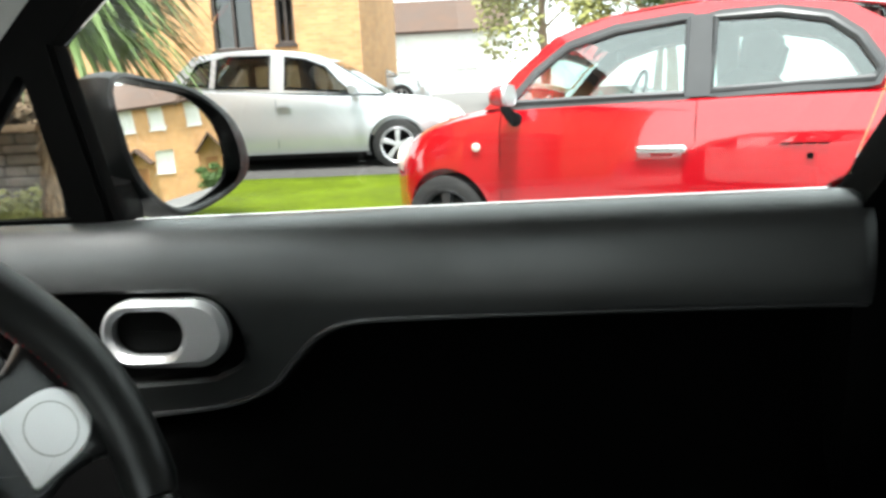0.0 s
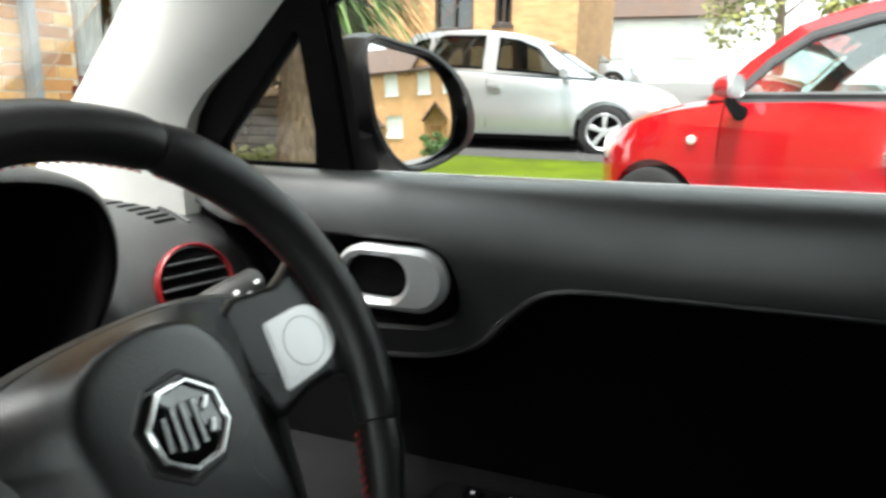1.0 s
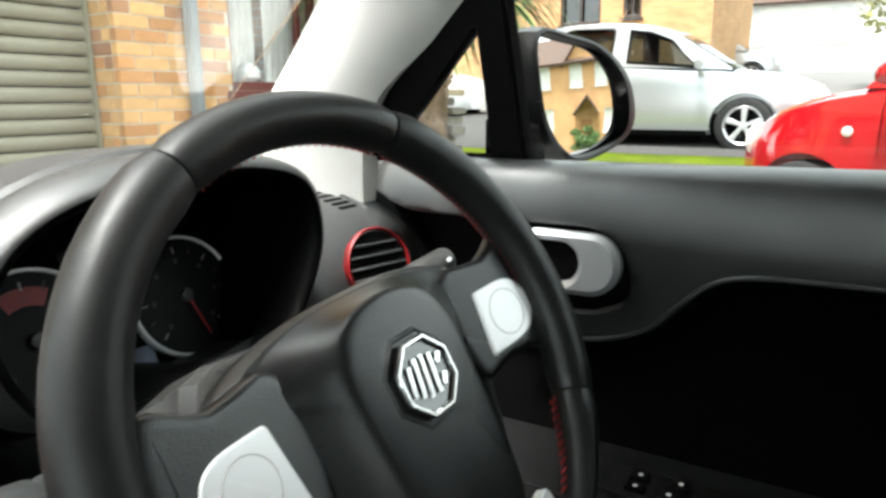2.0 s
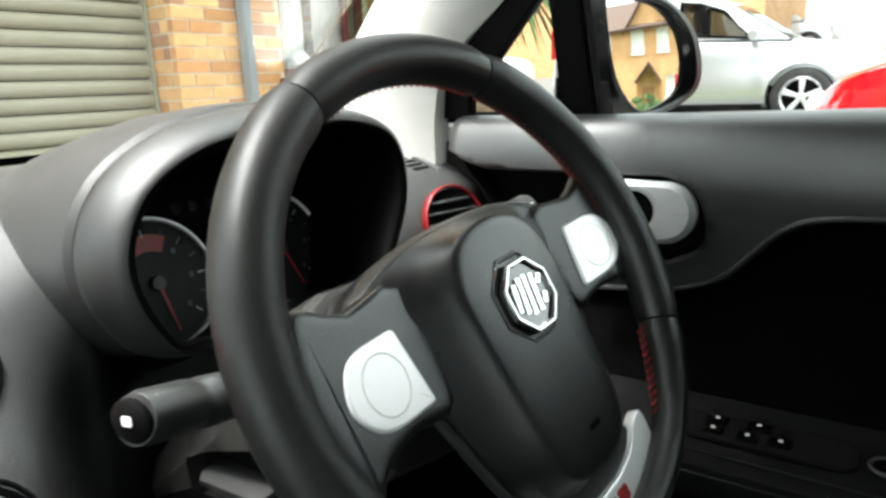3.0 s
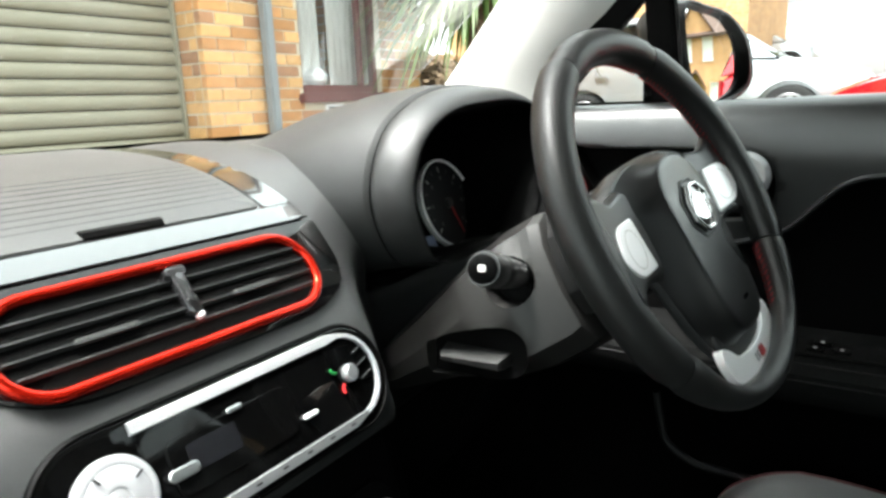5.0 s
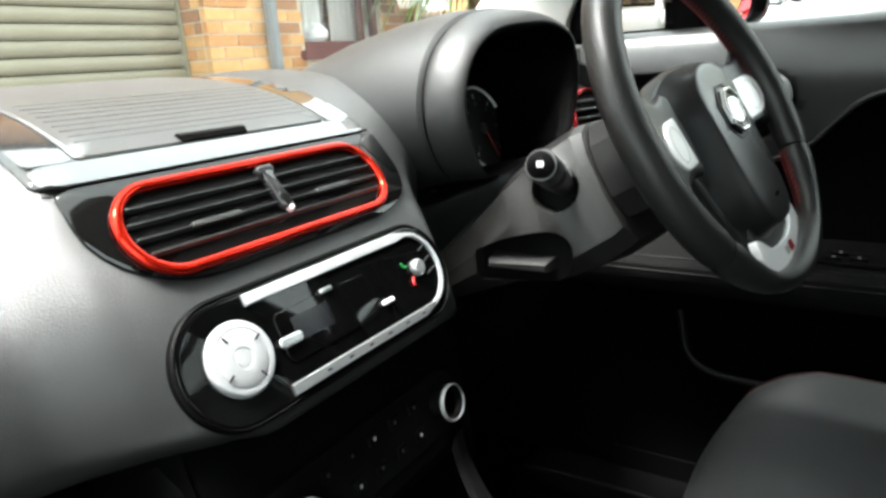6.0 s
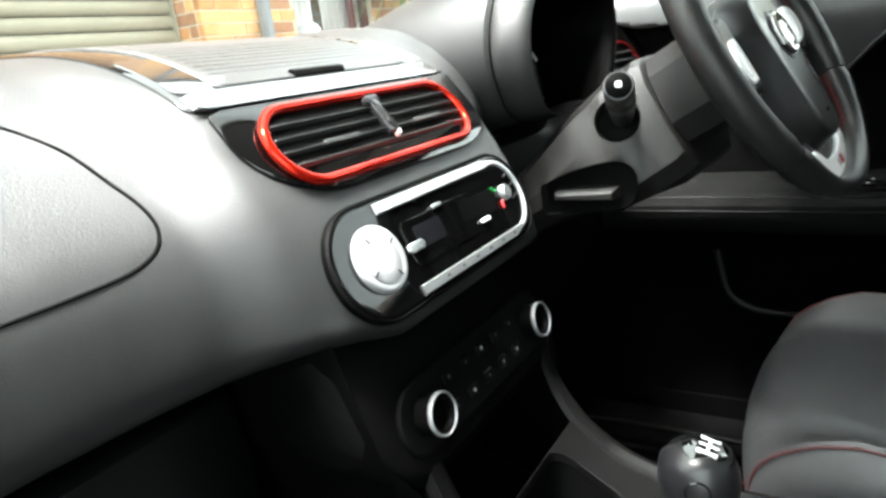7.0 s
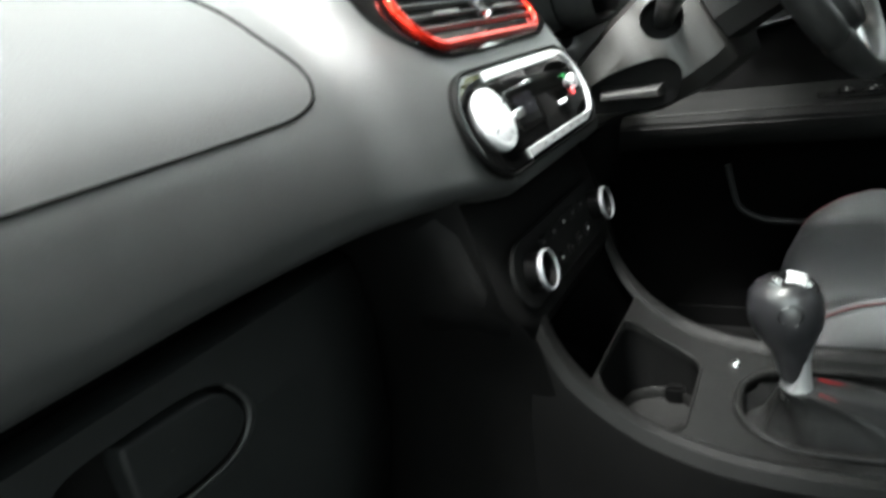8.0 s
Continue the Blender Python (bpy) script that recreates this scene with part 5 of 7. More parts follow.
# switches on the armrest
FA = FR((0.664, 0.165, 0.7140), (0, -1, 0), (1, 0, 0))
sw = part("switch_panel", plate(rrect(0.17, 0.058, 0.02, 6), FA, 0.003, 0.001), ARMREST, door, "black window switch panel")
for x, y in ((-0.045, 0.010), (-0.045, -0.013), (-0.005, 0.012), (-0.012, -0.013), (0.018, -0.010)):
    b_ = part("window_switch", plate(rrect(0.020, 0.015, 0.003, 3), FA @ Matrix.Translation((x, y, 0.003)), 0.004, 0.0015), DEEP, sw)
    part("switch_mark", revolve([(0.0024, 0), (0.0024, 0.0004), (0, 0.0004)], FA @ Matrix.Translation((x, y, 0.007)), 8), MARK, b_)
# flat dark plate painted as the shade of the armrest well
part("armrest_well_shade", plate(rrect(0.20, 0.030, 0.015, 6), FR((0.662, -0.03, 0.7140), (0, -1, 0), (1, 0, 0)), 0.0015, 0.0005), DARK, door)
# thin grey lines added as highlights on the well and armrest edges
part("well_rim_highlight", sweep([FR((0.662, -0.03, 0.7140), (0, -1, 0), (1, 0, 0)) @ Vector((p.x, p.y, 0.0015)) for p in rrect(0.204, 0.034, 0.017, 6)], 0.0020, closed=True, n=6), BEAD, door)
part("armrest_low_highlight", sweep([(0.6085, 0.58, 0.688), (0.6085, 0.2, 0.688), (0.6085, -0.34, 0.688)], 0.0012, n=6), DULL, door)
part("armrest_edge_highlight", sweep([(0.6195, 0.58, 0.7072), (0.6195, 0.2, 0.7072), (0.6195, -0.34, 0.7072)], 0.0011, n=6), DULL, door)
# belt seals and outer sill
part("inner_seal", sweep([(0.754, 0.60, 1.029), (0.754, 0.38, 1.0305), (0.754, 0.0, 1.0305 + belt(0)), (0.754, -0.345, 1.0305 + belt(-0.345))], 0.004, n=8), RUBBER, door)
part("outer_seal", sweep([(0.768, 0.60, 1.029), (0.768, 0.38, 1.0305), (0.768, 0.0, 1.0305 + belt(0)), (0.768, -0.345, 1.0305 + belt(-0.345))], 0.004, n=8), RUBBER, door)
part("outer_skin", loft([[Vector((x, y, z + belt(y) - 0.0060)) for x, z in ((.772, 1.024), (.776, 1.036), (.790, 1.0385), (.805, 1.027), (.815, .98), (.83, .85), (.83, .5), (.81, .3))] for y in (0.66, 0.40, 0.2, 0.0, -0.345)], closed=False), WHITEPAINT, door, "white painted outer door skin")
# window frame: front triangle, divider bar and slanted rail
fx = lambda z: 0.752 - max(0, z - 1.03) * 0.26


def fplace(p):
    return Vector((fx(p.y) - 0.008, p.x, p.y))


frame_out = [Vector(p) for p in ((.70, 1.032), (.376, 1.032), (.385, 1.205), (.30, 1.275), (.10, 1.415), (-.05, 1.447), (-.49, 1.447), (-.49, 1.475), (-.05, 1.475), (.14, 1.455), (.30, 1.335), (.44, 1.212))]
tri_ = [Vector(p) for p in ((.555, 1.040), (.420, 1.040), (.423, 1.178), (.428, 1.180), (.552, 1.058))]
part("window_frame", holed(frame_out, [tri_], fplace, 0.024, (1, 0, 0)), RUBBER, door, "black window frame", smooth=False)
part("divider_bar", loft([[Vector((fx(z) - 0.014, y0, z)), Vector((fx(z) + 0.018, y0, z)), Vector((fx(z) + 0.018, y1, z)), Vector((fx(z) - 0.014, y1, z))] for y0, y1, z in ((.379, .413, 1.03), (.388, .418, 1.205))]), RUBBER, door, smooth=False)
qg = part("quarter_glass", holed([Vector(p) for p in ((.558, 1.038), (.416, 1.038), (.42, 1.184), (.43, 1.184), (.556, 1.06))], [], lambda p: Vector((fx(p.y) + 0.004, p.x, p.y)), 0.004, (1, 0, 0)), GLASS, door, smooth=False)
qg.visible_shadow = False
wg = part("window_glass", holed([Vector(p) for p in ((.385, 1.02), (.392, 1.20), (.10, 1.412), (-.05, 1.445), (-.42, 1.445), (-.34, 1.02))], [], lambda p: Vector((fx(p.y) + 0.009, p.x, p.y)), 0.004, (1, 0, 0)), GLASS, door, smooth=False)
wg.visible_shadow = False

# ---- door mirror ----
me_ = Vector((0.938, -0.347, 0.0)).normalized()
FMi = FR((0.872, 0.367, 1.105), me_, (0, 0.032, 1))          # z faces the rear
mir = thing("door_mirror", "black door mirror with a rounded glass", "door mirror", (0.80, 0.40, 1.03))
MG = [(-.070, .070), (-.020, .068), (.035, .058), (.078, .028), (.094, -.010), (.090, -.040), (.058, -.060), (.005, -.073), (-.030, -.058), (-.056, -.025), (-.068, .020)]
mg = cat([Vector(p) for p in MG][::-1], 4, closed=True)
part("mirror_glass", loft([[FMi @ Vector((p.x * k, p.y * k, -0.0015 - (p.x ** 2 + p.y ** 2) * k * k / 2.4)) for p in inset(mg, 0.0)] for k in list(np.linspace(1, 0.06, 16)) + [0.005]], caps=(False, True)), MIRROR, mir, "slightly convex mirror glass reflecting brick houses", angle=60)
ho = []
for z, g in ((-0.0045, 0.0005), (0.006, 0.002), (0.008, 0.005), (0.005, 0.009), (-0.012, 0.012), (-0.04, 0.012), (-0.07, 0.006), (-0.09, -0.008), (-0.10, -0.03)):
    ho.append([FMi @ Vector((p.x + (0.034 if z < -0.002 else 0.016 if z < 0.007 else 0.006) * max(0, p.x / 0.09), p.y, z)) for p in inset(mg, -g)])
part("housing", loft(ho, caps=(False, True)), mat("mirror_housing_black", (0.004, 0.0045, 0.005), 0.45, spec=0.35, bump=0.3, bscale=600), mir, "grainy black mirror housing")
part("mirror_arm", loft([[Vector((x, y, z)) for y, z in ((.44, 1.02), (.375, 1.02), (.385, 1.07), (.44, 1.08))] for x in (0.765, 0.80)] + [[Vector((0.84, y, z)) for y, z in ((.455, 1.035), (.395, 1.04), (.40, 1.08), (.45, 1.09))]]), RUBBER, mir)

# ---- centre console ----
con = thing("centre_console", "dark plastic centre console with a cup holder", "console", (0.0, 0.3, 0.25))
prof = [(0.452, 0.668, 0.114), (0.442, 0.640, 0.112), (0.424, 0.612, 0.109), (0.398, 0.588, 0.106), (0.360, 0.567, 0.105), (0.30, 0.553, 0.106), (0.22, 0.552, 0.107), (0.10, 0.558, 0.105), (-0.1, 0.565, 0.10), (-0.3, 0.57, 0.10)]
pc = cat([Vector(p) for p in prof], 4)
for s, nm in ((-1, "left_rail"), (1, "right_rail")):
    rr_, side_ = [], []
    for p in pc:
        y, z, hw = p
        ring = [Vector((s * (hw - 0.020), y, z - 0.006)), Vector((s * (hw - 0.016), y, z + 0.003)), Vector((s * (hw - 0.008), y, z + 0.007)), Vector((s * hw, y, z + 0.004)), Vector((s * (hw + 0.005), y + 0.003, z - 0.006))]
        rr_.append(ring)
        side_.append([Vector((s * (hw + 0.0045), y + 0.003, z - 0.005)), Vector((s * (hw + 0.008), y + 0.006, z - 0.02)), Vector((s * (hw + 0.014), y + 0.012, z - 0.08)), Vector((s * (hw + 0.020), y + 0.02, 0.26))])
    part(nm, loft(rr_, closed=False), RAILP, con)
    # console flank, its shade painted in with the near-black colour
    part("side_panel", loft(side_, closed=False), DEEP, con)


def deck_z(y):
    """Height of the deck between the rails."""
    return float(np.interp(y, [q.x for q in pc][::-1], [q.y for q in pc][::-1])) - 0.003


on_deck = lambda q: Vector((q.x, q.y, deck_z(q.y)))
cup = dense([Vector((q.x - 0.019, q.y + 0.3858)) for q in rrect(0.136, 0.0715, 0.024, 8)])
gate = dense([Vector((q.x - 0.001, q.y + 0.219)) for q in rrect(0.126, 0.188, 0.055, 8)])
top_out = dense([Vector(q) for q in ((-0.088, 0.4225), (0.088, 0.4225), (0.088, -0.30), (-0.088, -0.30))])
part("top_plate", holed(top_out, [cup, gate], on_deck, -0.008, (0, 0, 1)), CONSOLE, con, "matt dark deck round the gear gate")
# near-black walls carry the shade inside the well
part("cup_well", loft([[on_deck(q) + Vector((0, 0, 0.0005)) for q in inset(cup, 0.0)], [on_deck(q) + Vector((0, 0, -0.004)) for q in inset(cup, -0.001)], [Vector((-0.019 + (q.x + 0.019) * 0.96, 0.385 + (q.y - 0.385) * 1.06, 0.51)) for q in cup], [Vector((-0.019 + (q.x + 0.019) * 0.92, 0.385 + (q.y - 0.385) * 1.04, 0.472)) for q in cup]], caps=(False, True)), RUBBER, con, "deep cup holder well with its shade painted black")
near = [q for q in cup if q.y < 0.404]
turn = max(range(len(near)), key=lambda k: (near[k] - near[k - 1]).length)
part("cup_rim", sweep([on_deck(q) + Vector((0, 0, 0.0006)) for q in near[turn:] + near[:turn]], 0.0014, n=8), CONSOLE, con)
part("cup_floor", revolve([(0.0375, 0.0), (0.0375, 0.020), (0.0360, 0.022), (0.0345, 0.020), (0.0340, 0.010), (0.012, 0.008), (0, 0.008)], FR((0.004, 0.387, 0.508), (1, 0, 0), (0, 1, 0)), 32), CONSOLE, con, "round ribbed cup rest")
for s in (1, -1):
    part("cup_tab", box(-0.019 + s * 0.058 - 0.008, -0.019 + s * 0.058 + 0.004, 0.366, 0.386, 0.50, 0.535, 0.003), DEEP, con)
part("tray_back", loft([[Vector((x, y, z)) for x in np.linspace(-0.10, 0.10, 5)] for y, z in ((0.47, 0.66), (0.54, 0.63), (0.56, 0.58), (0.53, 0.545), (0.45, 0.520), (0.4245, 0.520), (0.4240, 0.600))], closed=False), RUBBER, con)
part("console_stud", revolve([(0.006, 0), (0.006, 0.003), (0.004, 0.006), (0, 0.0065)], FR((0.055, 0.322, deck_z(0.322) - 0.0005), (1, 0, 0), (0, 1, 0)), 14), CHROME, con)
part("gate_rim", sweep([on_deck(Vector((q.x - 0.001, q.y + 0.219))) + Vector((0, 0, 0.001)) for q in rrect(0.129, 0.191, 0.056, 8)], 0.0038, closed=True, n=8), CONSOLE, con)
part("tunnel", box(-0.118, 0.118, -0.3, 0.9, 0.24, 0.40, 0.02), CARPET, con)

# ---- gear lever ----
gear = thing("gear_lever", "black gear knob on a silver stem with a stitched gaiter", "gear lever", (0.0, 0.27, 0.545))
gb0, gk = Vector((-0.012, 0.262, 0.54)), Vector((-0.034, 0.276, 0.655))
gd = (gk - gb0).normalized()
Fgz = FR(gk, (1, 0, 0), gd.cross(Vector((1, 0, 0))))
if (Fgz.to_3x3() @ Vector((0, 0, 1))).z < 0:
    Fgz = FR(gk, (1, 0, 0), -gd.cross(Vector((1, 0, 0))))
part("knob", revolve([(0.010, -0.058), (0.0118, -0.052), (0.0130, -0.040), (0.0152, -0.030), (0.0205, -0.020), (0.0255, -0.010), (0.0278, 0.001), (0.0278, 0.010), (0.025, 0.022), (0.018, 0.029), (0.008, 0.0325), (0, 0.033)], Fgz, 32), mat("knob_black", (0.010, 0.010, 0.011), 0.29, var=0.05, bump=0.1, bscale=500), gear, "black leather gear knob")
Ftop = Fgz @ Matrix.Translation((0, 0, 0.004)) @ Matrix.Rotation(radians(22), 4, "X") @ Matrix.Translation((0, 0, -0.004))
part("knob_top", revolve([(0.0185, 0.0240), (0.0180, 0.0285), (0.011, 0.0328), (0, 0.0342)], Ftop, 28), GLOSSBLK, gear)
for x in (-0.010, -0.002, 0.006):
    part("shift_bar", plate(rrect(0.0022, 0.014, 0.0008, 2), Ftop @ Matrix.Translation((x, 0, 0.0315)), 0.0026, 0.0002), MARK, gear)
part("shift_bar", plate(rrect(0.018, 0.0022, 0.0008, 2), Ftop @ Matrix.Translation((-0.002, 0, 0.0315)), 0.0030, 0.0002), MARK, gear)
kn = Vector((-0.90, -0.15, 0.22)).normalized()
kf = FR(gk + gd * 0.004 + kn * 0.0262, kn.cross(Vector((0, 0, 1))) * -1, (0, 0, 1))
if (kf.to_3x3() @ Vector((0, 0, 1))).dot(kn) < 0:
    kf = FR(gk + gd * 0.004 + kn * 0.0262, kn.cross(Vector((0, 0, 1))), (0, 0, 1))
part("knob_badge", ringplate(circle(0.0088, 28), circle(0.0076, 28), kf, 0.0016, 0.0006), GLOSSBLK, gear, "small round badge on the knob")
KP = [(-0.11, 0.0115), (-0.058, 0.0118), (-0.052, 0.0122), (-0.040, 0.0132), (-0.030, 0.0155), (-0.020, 0.0208), (-0.010, 0.0258), (0.0, 0.0278)]
sr = []
for f in np.linspace(0, 1, 10):
    ring = []
    for a in np.linspace(0, 2 * math.pi, 29)[:-1]:
        z = -0.073 + f * (0.006 + 0.056 * (0.5 + 0.5 * math.cos(a + 1.0)) ** 1.3)
        ring.append(Fgz @ Vector((np.interp(z, *zip(*KP)) * math.cos(a) * 1.03, np.interp(z, *zip(*KP)) * math.sin(a) * 1.03, z)))
    sr.append(ring)
part("stem", loft(sr), SILVER, gear, "silver lower stem")
gr = []
for k, (w, h, z, dx) in enumerate(((0.124, 0.186, 0.545, 0), (0.114, 0.170, 0.528, 0), (0.098, 0.142, 0.533, -0.002), (0.086, 0.116, 0.550, -0.004), (0.070, 0.088, 0.566, -0.008), (0.053, 0.062, 0.577, -0.012), (0.040, 0.044, 0.584, -0.016), (0.030, 0.031, 0.590, -0.019))):
    gr.append([Vector((p.x * (1 + 0.06 * math.sin(9 * math.atan2(p.y, p.x) + k)) + dx * 1.78, p.y * (1 + 0.06 * math.sin(9 * math.atan2(p.y, p.x) + k)) + 0.221 - dx * 2.35, z)) for p in rrect(w, h, min(w, h) * 0.45, 8)])
part("gaiter", loft(gr, caps=(False, True)), GAITER, gear, "black leather gaiter")
for a in (45, 135, 225, 315):
    c_, s_ = math.cos(radians(a)), math.sin(radians(a))
    part("gaiter_stitch", sweep([Vector((0.034 * c_ - 0.011, 0.234 + 0.048 * s_, 0.5580)), Vector((0.026 * c_ - 0.018, 0.246 + 0.034 * s_, 0.5730)), Vector((0.0165 * c_ - 0.030, 0.264 + 0.0172 * s_, 0.5895))], 0.0011, n=5), REDTHREAD, gear)


# ---- seats ----
def seat(xc, label):
    e = thing("bucket_seat", label, "seat", (xc, 0.0, 0.25), "front seats")
    prof_ = [(0.275, 0.43), (0.297, 0.48), (0.288, 0.526), (0.252, 0.548), (0.20, 0.552), (0.05, 0.541), (-0.10, 0.525), (-0.26, 0.515)]
    rows = []
    for y, z in cat([Vector(p) for p in prof_], 4):
        row = []
        for x in np.linspace(-0.245, 0.245, 25):
            t = abs(x) / 0.245
            b = 0.030 * math.exp(-((t - 0.82) / 0.12) ** 2) * min(1, max(0, (0.30 - y) / 0.1)) - (0.09 * max(0, t - 0.86) / 0.14 * ((t - 0.86) / 0.14) if t > 0.86 else 0)
            groove = -0.006 * math.exp(-((t - 0.60) / 0.025) ** 2)
            row.append(Vector((xc + x * (1 - 0.10 * max(0, (y - 0.15) / 0.15)), y - 0.03 * t * t, z + b + groove)))
        rows.append(row)
    bm = loft(rows, closed=False)
    c = part("cushion", bm, SEATL, e)
    m_ = c.modifiers.new("thick", "SOLIDIFY")
    m_.thickness, m_.offset = 0.05, -1
    part("cushion_base", box(xc - 0.22, xc + 0.22, -0.26, 0.24, 0.30, 0.46, 0.03), BLACK, e)
    for s in (1, -1):
        pts = []
        for y, z in cat([Vector(p) for p in prof_[1:]], 4):
            x = s * 0.212
            t = 0.212 / 0.245
            b = 0.030 * math.exp(-((t - 0.82) / 0.12) ** 2) * min(1, max(0, (0.30 - y) / 0.1))
            pts.append(Vector((xc + x * (1 - 0.10 * max(0, (y - 0.15) / 0.15)), y - 0.03 * t * t, z + b + 0.001)))
        part("piping", sweep(pts, 0.0014, n=6), PIPING, e, "red seam piping")
    rows = []
    for y, z in ((-0.30, 0.50), (-0.36, 0.62), (-0.43, 0.80), (-0.51, 1.0), (-0.55, 1.08), (-0.60, 1.10)):
        rows.append([Vector((xc + x, y + 0.05 * (abs(x) / 0.24) ** 3, z)) for x in np.linspace(-0.235, 0.235, 15)])
    b = part("backrest", loft(rows, closed=False), SEATL, e)
    m_ = b.modifiers.new("thick", "SOLIDIFY")
    m_.thickness, m_.offset = 0.09, 1
    part("headrest", box(xc - 0.13, xc + 0.13, -0.70, -0.60, 1.12, 1.30, 0.04), SEATL, e)
    return e


seat(0.375, "black leather driver seat with red piping")
seat(-0.375, "black leather passenger seat with red piping")

# ---- outdoors: ground ----
def ground_z(x, y=0.0):
    fall = 0.20 * min(max(-6.0 - y, 0.0), 14.0)      # the road falls away behind
    if x < 1.6:
        return -fall
    if x < 3.6:
        return 0.0375 * (x - 1.6) ** 2 - fall
    return min(0.15 + 0.075 * (x - 3.6), 2.0) - fall


gx = [-120, -40, -12, -4, -1.2, 0, 1.2, 1.8, 2.4, 3.0, 3.6, 5, 7, 9, 12, 16, 20, 28, 45, 80, 160]
gy = [-160, -60, -25, -20, -16, -12, -9, -6, -3, 0, 3, 6, 12, 25, 60, 160]
ground = part("ground", loft([[Vector((x, y, ground_z(x, y) - 0.01)) for x in gx] for y in gy], closed=False), TARMAC)
tagged(ground, "grey tarmac driveway and road", "ground", kind="structure")
rng = random.Random(5)


def lawn_patch(x0, x1, y0, y1, n, label):
    xs_ = np.linspace(x0, x1, 7)
    l = part("lawn", loft([[Vector((x, y, ground_z(x) + 0.03 + rng.uniform(-0.004, 0.004))) for x in xs_] for y in np.linspace(y0, y1, 12)], closed=False), GRASS)
    md = l.modifiers.new("thick", "SOLIDIFY")
    md.thickness, md.offset = 0.05, -1
    tagged(l, label, "lawn", kind="structure")
    verts, faces = [], []
    for _ in range(n):
        x, y = rng.uniform(x0, x1), rng.uniform(y0, y1)
        a = rng.uniform(0, 6.28)
        h = rng.uniform(0.02, 0.05)
        dx, dy = 0.006 * math.cos(a), 0.006 * math.sin(a)
        z = ground_z(x) + 0.03
        i = len(verts)
        verts += [(x - dx, y - dy, z), (x + dx, y + dy, z), (x + rng.uniform(-.02, .02), y + rng.uniform(-.02, .02), z + h)]
        faces.append((i, i + 1, i + 2))
    me = bpy.data.meshes.new("grass")
    me.from_pydata(verts, [], faces)
    me.materials.append(BLADE)
    tagged(new("grass", me), "short mown green grass blades", "grass", kind="stuff")


lawn_patch(5.1, 7.4, -1.0, 4.4, 16000, "bright green front lawn beside the drive")


# strip darker than the drive: wet asphalt plus the parked car's painted shadow
road = part("road", loft([[Vector((x, y, ground_z(x, y) + 0.006)) for x in np.linspace(7.45, 11.8, 5)] for y in np.linspace(-5.9, 9.0, 8)], closed=False), mat("shaded_wet_asphalt", (0.045, 0.043, 0.041), 0.95, var=0.3, scale=25, bump=0.8, bscale=120))
md = road.modifiers.new("thick", "SOLIDIFY")
md.thickness, md.offset = 0.03, -1
tagged(road, "wet asphalt parking strip beyond the lawn, car shadow painted in", "road", kind="structure")


# ---- the house with the garage ----
house = thing("house", "buff brick house front with a garage door and a maroon window", "house", (2.3, 3.6, 0.0))
WYF, WYD = 3.55, 3.80          # wall face, garage door
XC = 2.42           # front corner of the reveal
# mortar bed behind the bricks, with the window opening
WIN = (3.23, 4.13, 1.165, 2.30)
wall_out = [Vector(p) for p in ((XC + 0.004, -0.1), (4.68, -0.1), (4.68, 5.2), (XC + 0.004, 5.2))]
wh = [Vector(p) for p in ((WIN[0], WIN[2]), (WIN[1], WIN[2]), (WIN[1], WIN[3]), (WIN[0], WIN[3]))]
wall = part("wall", holed(wall_out, [wh], lambda p: Vector((p.x, WYF + 0.008, p.y)), 0.22, (0, 1, 0)), MORTAR, house, "buff and orange brick wall", smooth=False)
part("upper_wall", box(-1.9, XC - 0.004, WYF + 0.008, WYF + 0.22, 2.16, 5.2), BRICKW, house, smooth=False)
part("left_wall", box(-1.9, -0.15, WYF + 0.008, WYF + 0.22, -0.1, 2.16), BRICKW, house, smooth=False)
part("side_wall", box(-1.9, -1.7, WYF + 0.24, 9.0, -0.1, 5.2), BRICKW, house, smooth=False)
part("side_wall", box(4.46, 4.68, WYF + 0.24, 9.0, -0.1, 5.2), BRICKW, house, smooth=False)
part("roof", loft([[Vector((x, y, z)) for x in (-2.2, 5.0)] for y, z in ((3.15, 5.05), (3.15, 5.2), (6.5, 7.6), (9.5, 5.2))], closed=False), ROOFT, house, smooth=False)

# garage door of curved slats
gd_ = thing("garage_door", "closed beige roller garage door", "garage door", (1.05, WYD, 0.0))
zz = 0.0
slat_me = None
while zz < 2.2:
    if slat_me is None:
        rows = []
        for k, (dy, dz) in enumerate(((0.004, 0.0), (-0.008, 0.003), (-0.018, 0.016), (-0.023, 0.036), (-0.021, 0.056), (-0.012, 0.072), (0.002, 0.079), (0.010, 0.080), (0.010, 0.0))):
            rows.append([Vector((x, WYD + dy, dz)) for x in (-0.15, 1.0, 2.40)])
        o = part("slat", loft(rows, closed=False), GARAGE, gd_)
        slat_me = o.data
    else:
        o = new("slat", slat_me)
        o.parent = gd_
        o.matrix_parent_inverse = Matrix.Translation(-gd_.location)
    o.location = (0, 0, zz)
    zz += 0.0845
part("door_backing", box(-0.15, 2.41, WYD + 0.02, WYD + 0.04, 0, 2.2), DARK, gd_, smooth=False)
part("guide_rail", box(2.392, 2.412, WYD - 0.04, WYD + 0.03, 0, 2.2, 0.002), GARAGE, gd_)

# downpipe
dp = thing("downpipe", "square grey rainwater downpipe on brackets", "downpipe", (2.89, WYF, 0.0))
part("pipe", box(2.855, 2.925, WYF - 0.085, WYF - 0.018, 0.05, 5.0, 0.008), PIPE, dp)
for z in (0.6, 2.4, 4.2):
    part("pipe_bracket", box(2.84, 2.94, WYF - 0.09, WYF + 0.012, z, z + 0.05, 0.004), PIPE, dp)

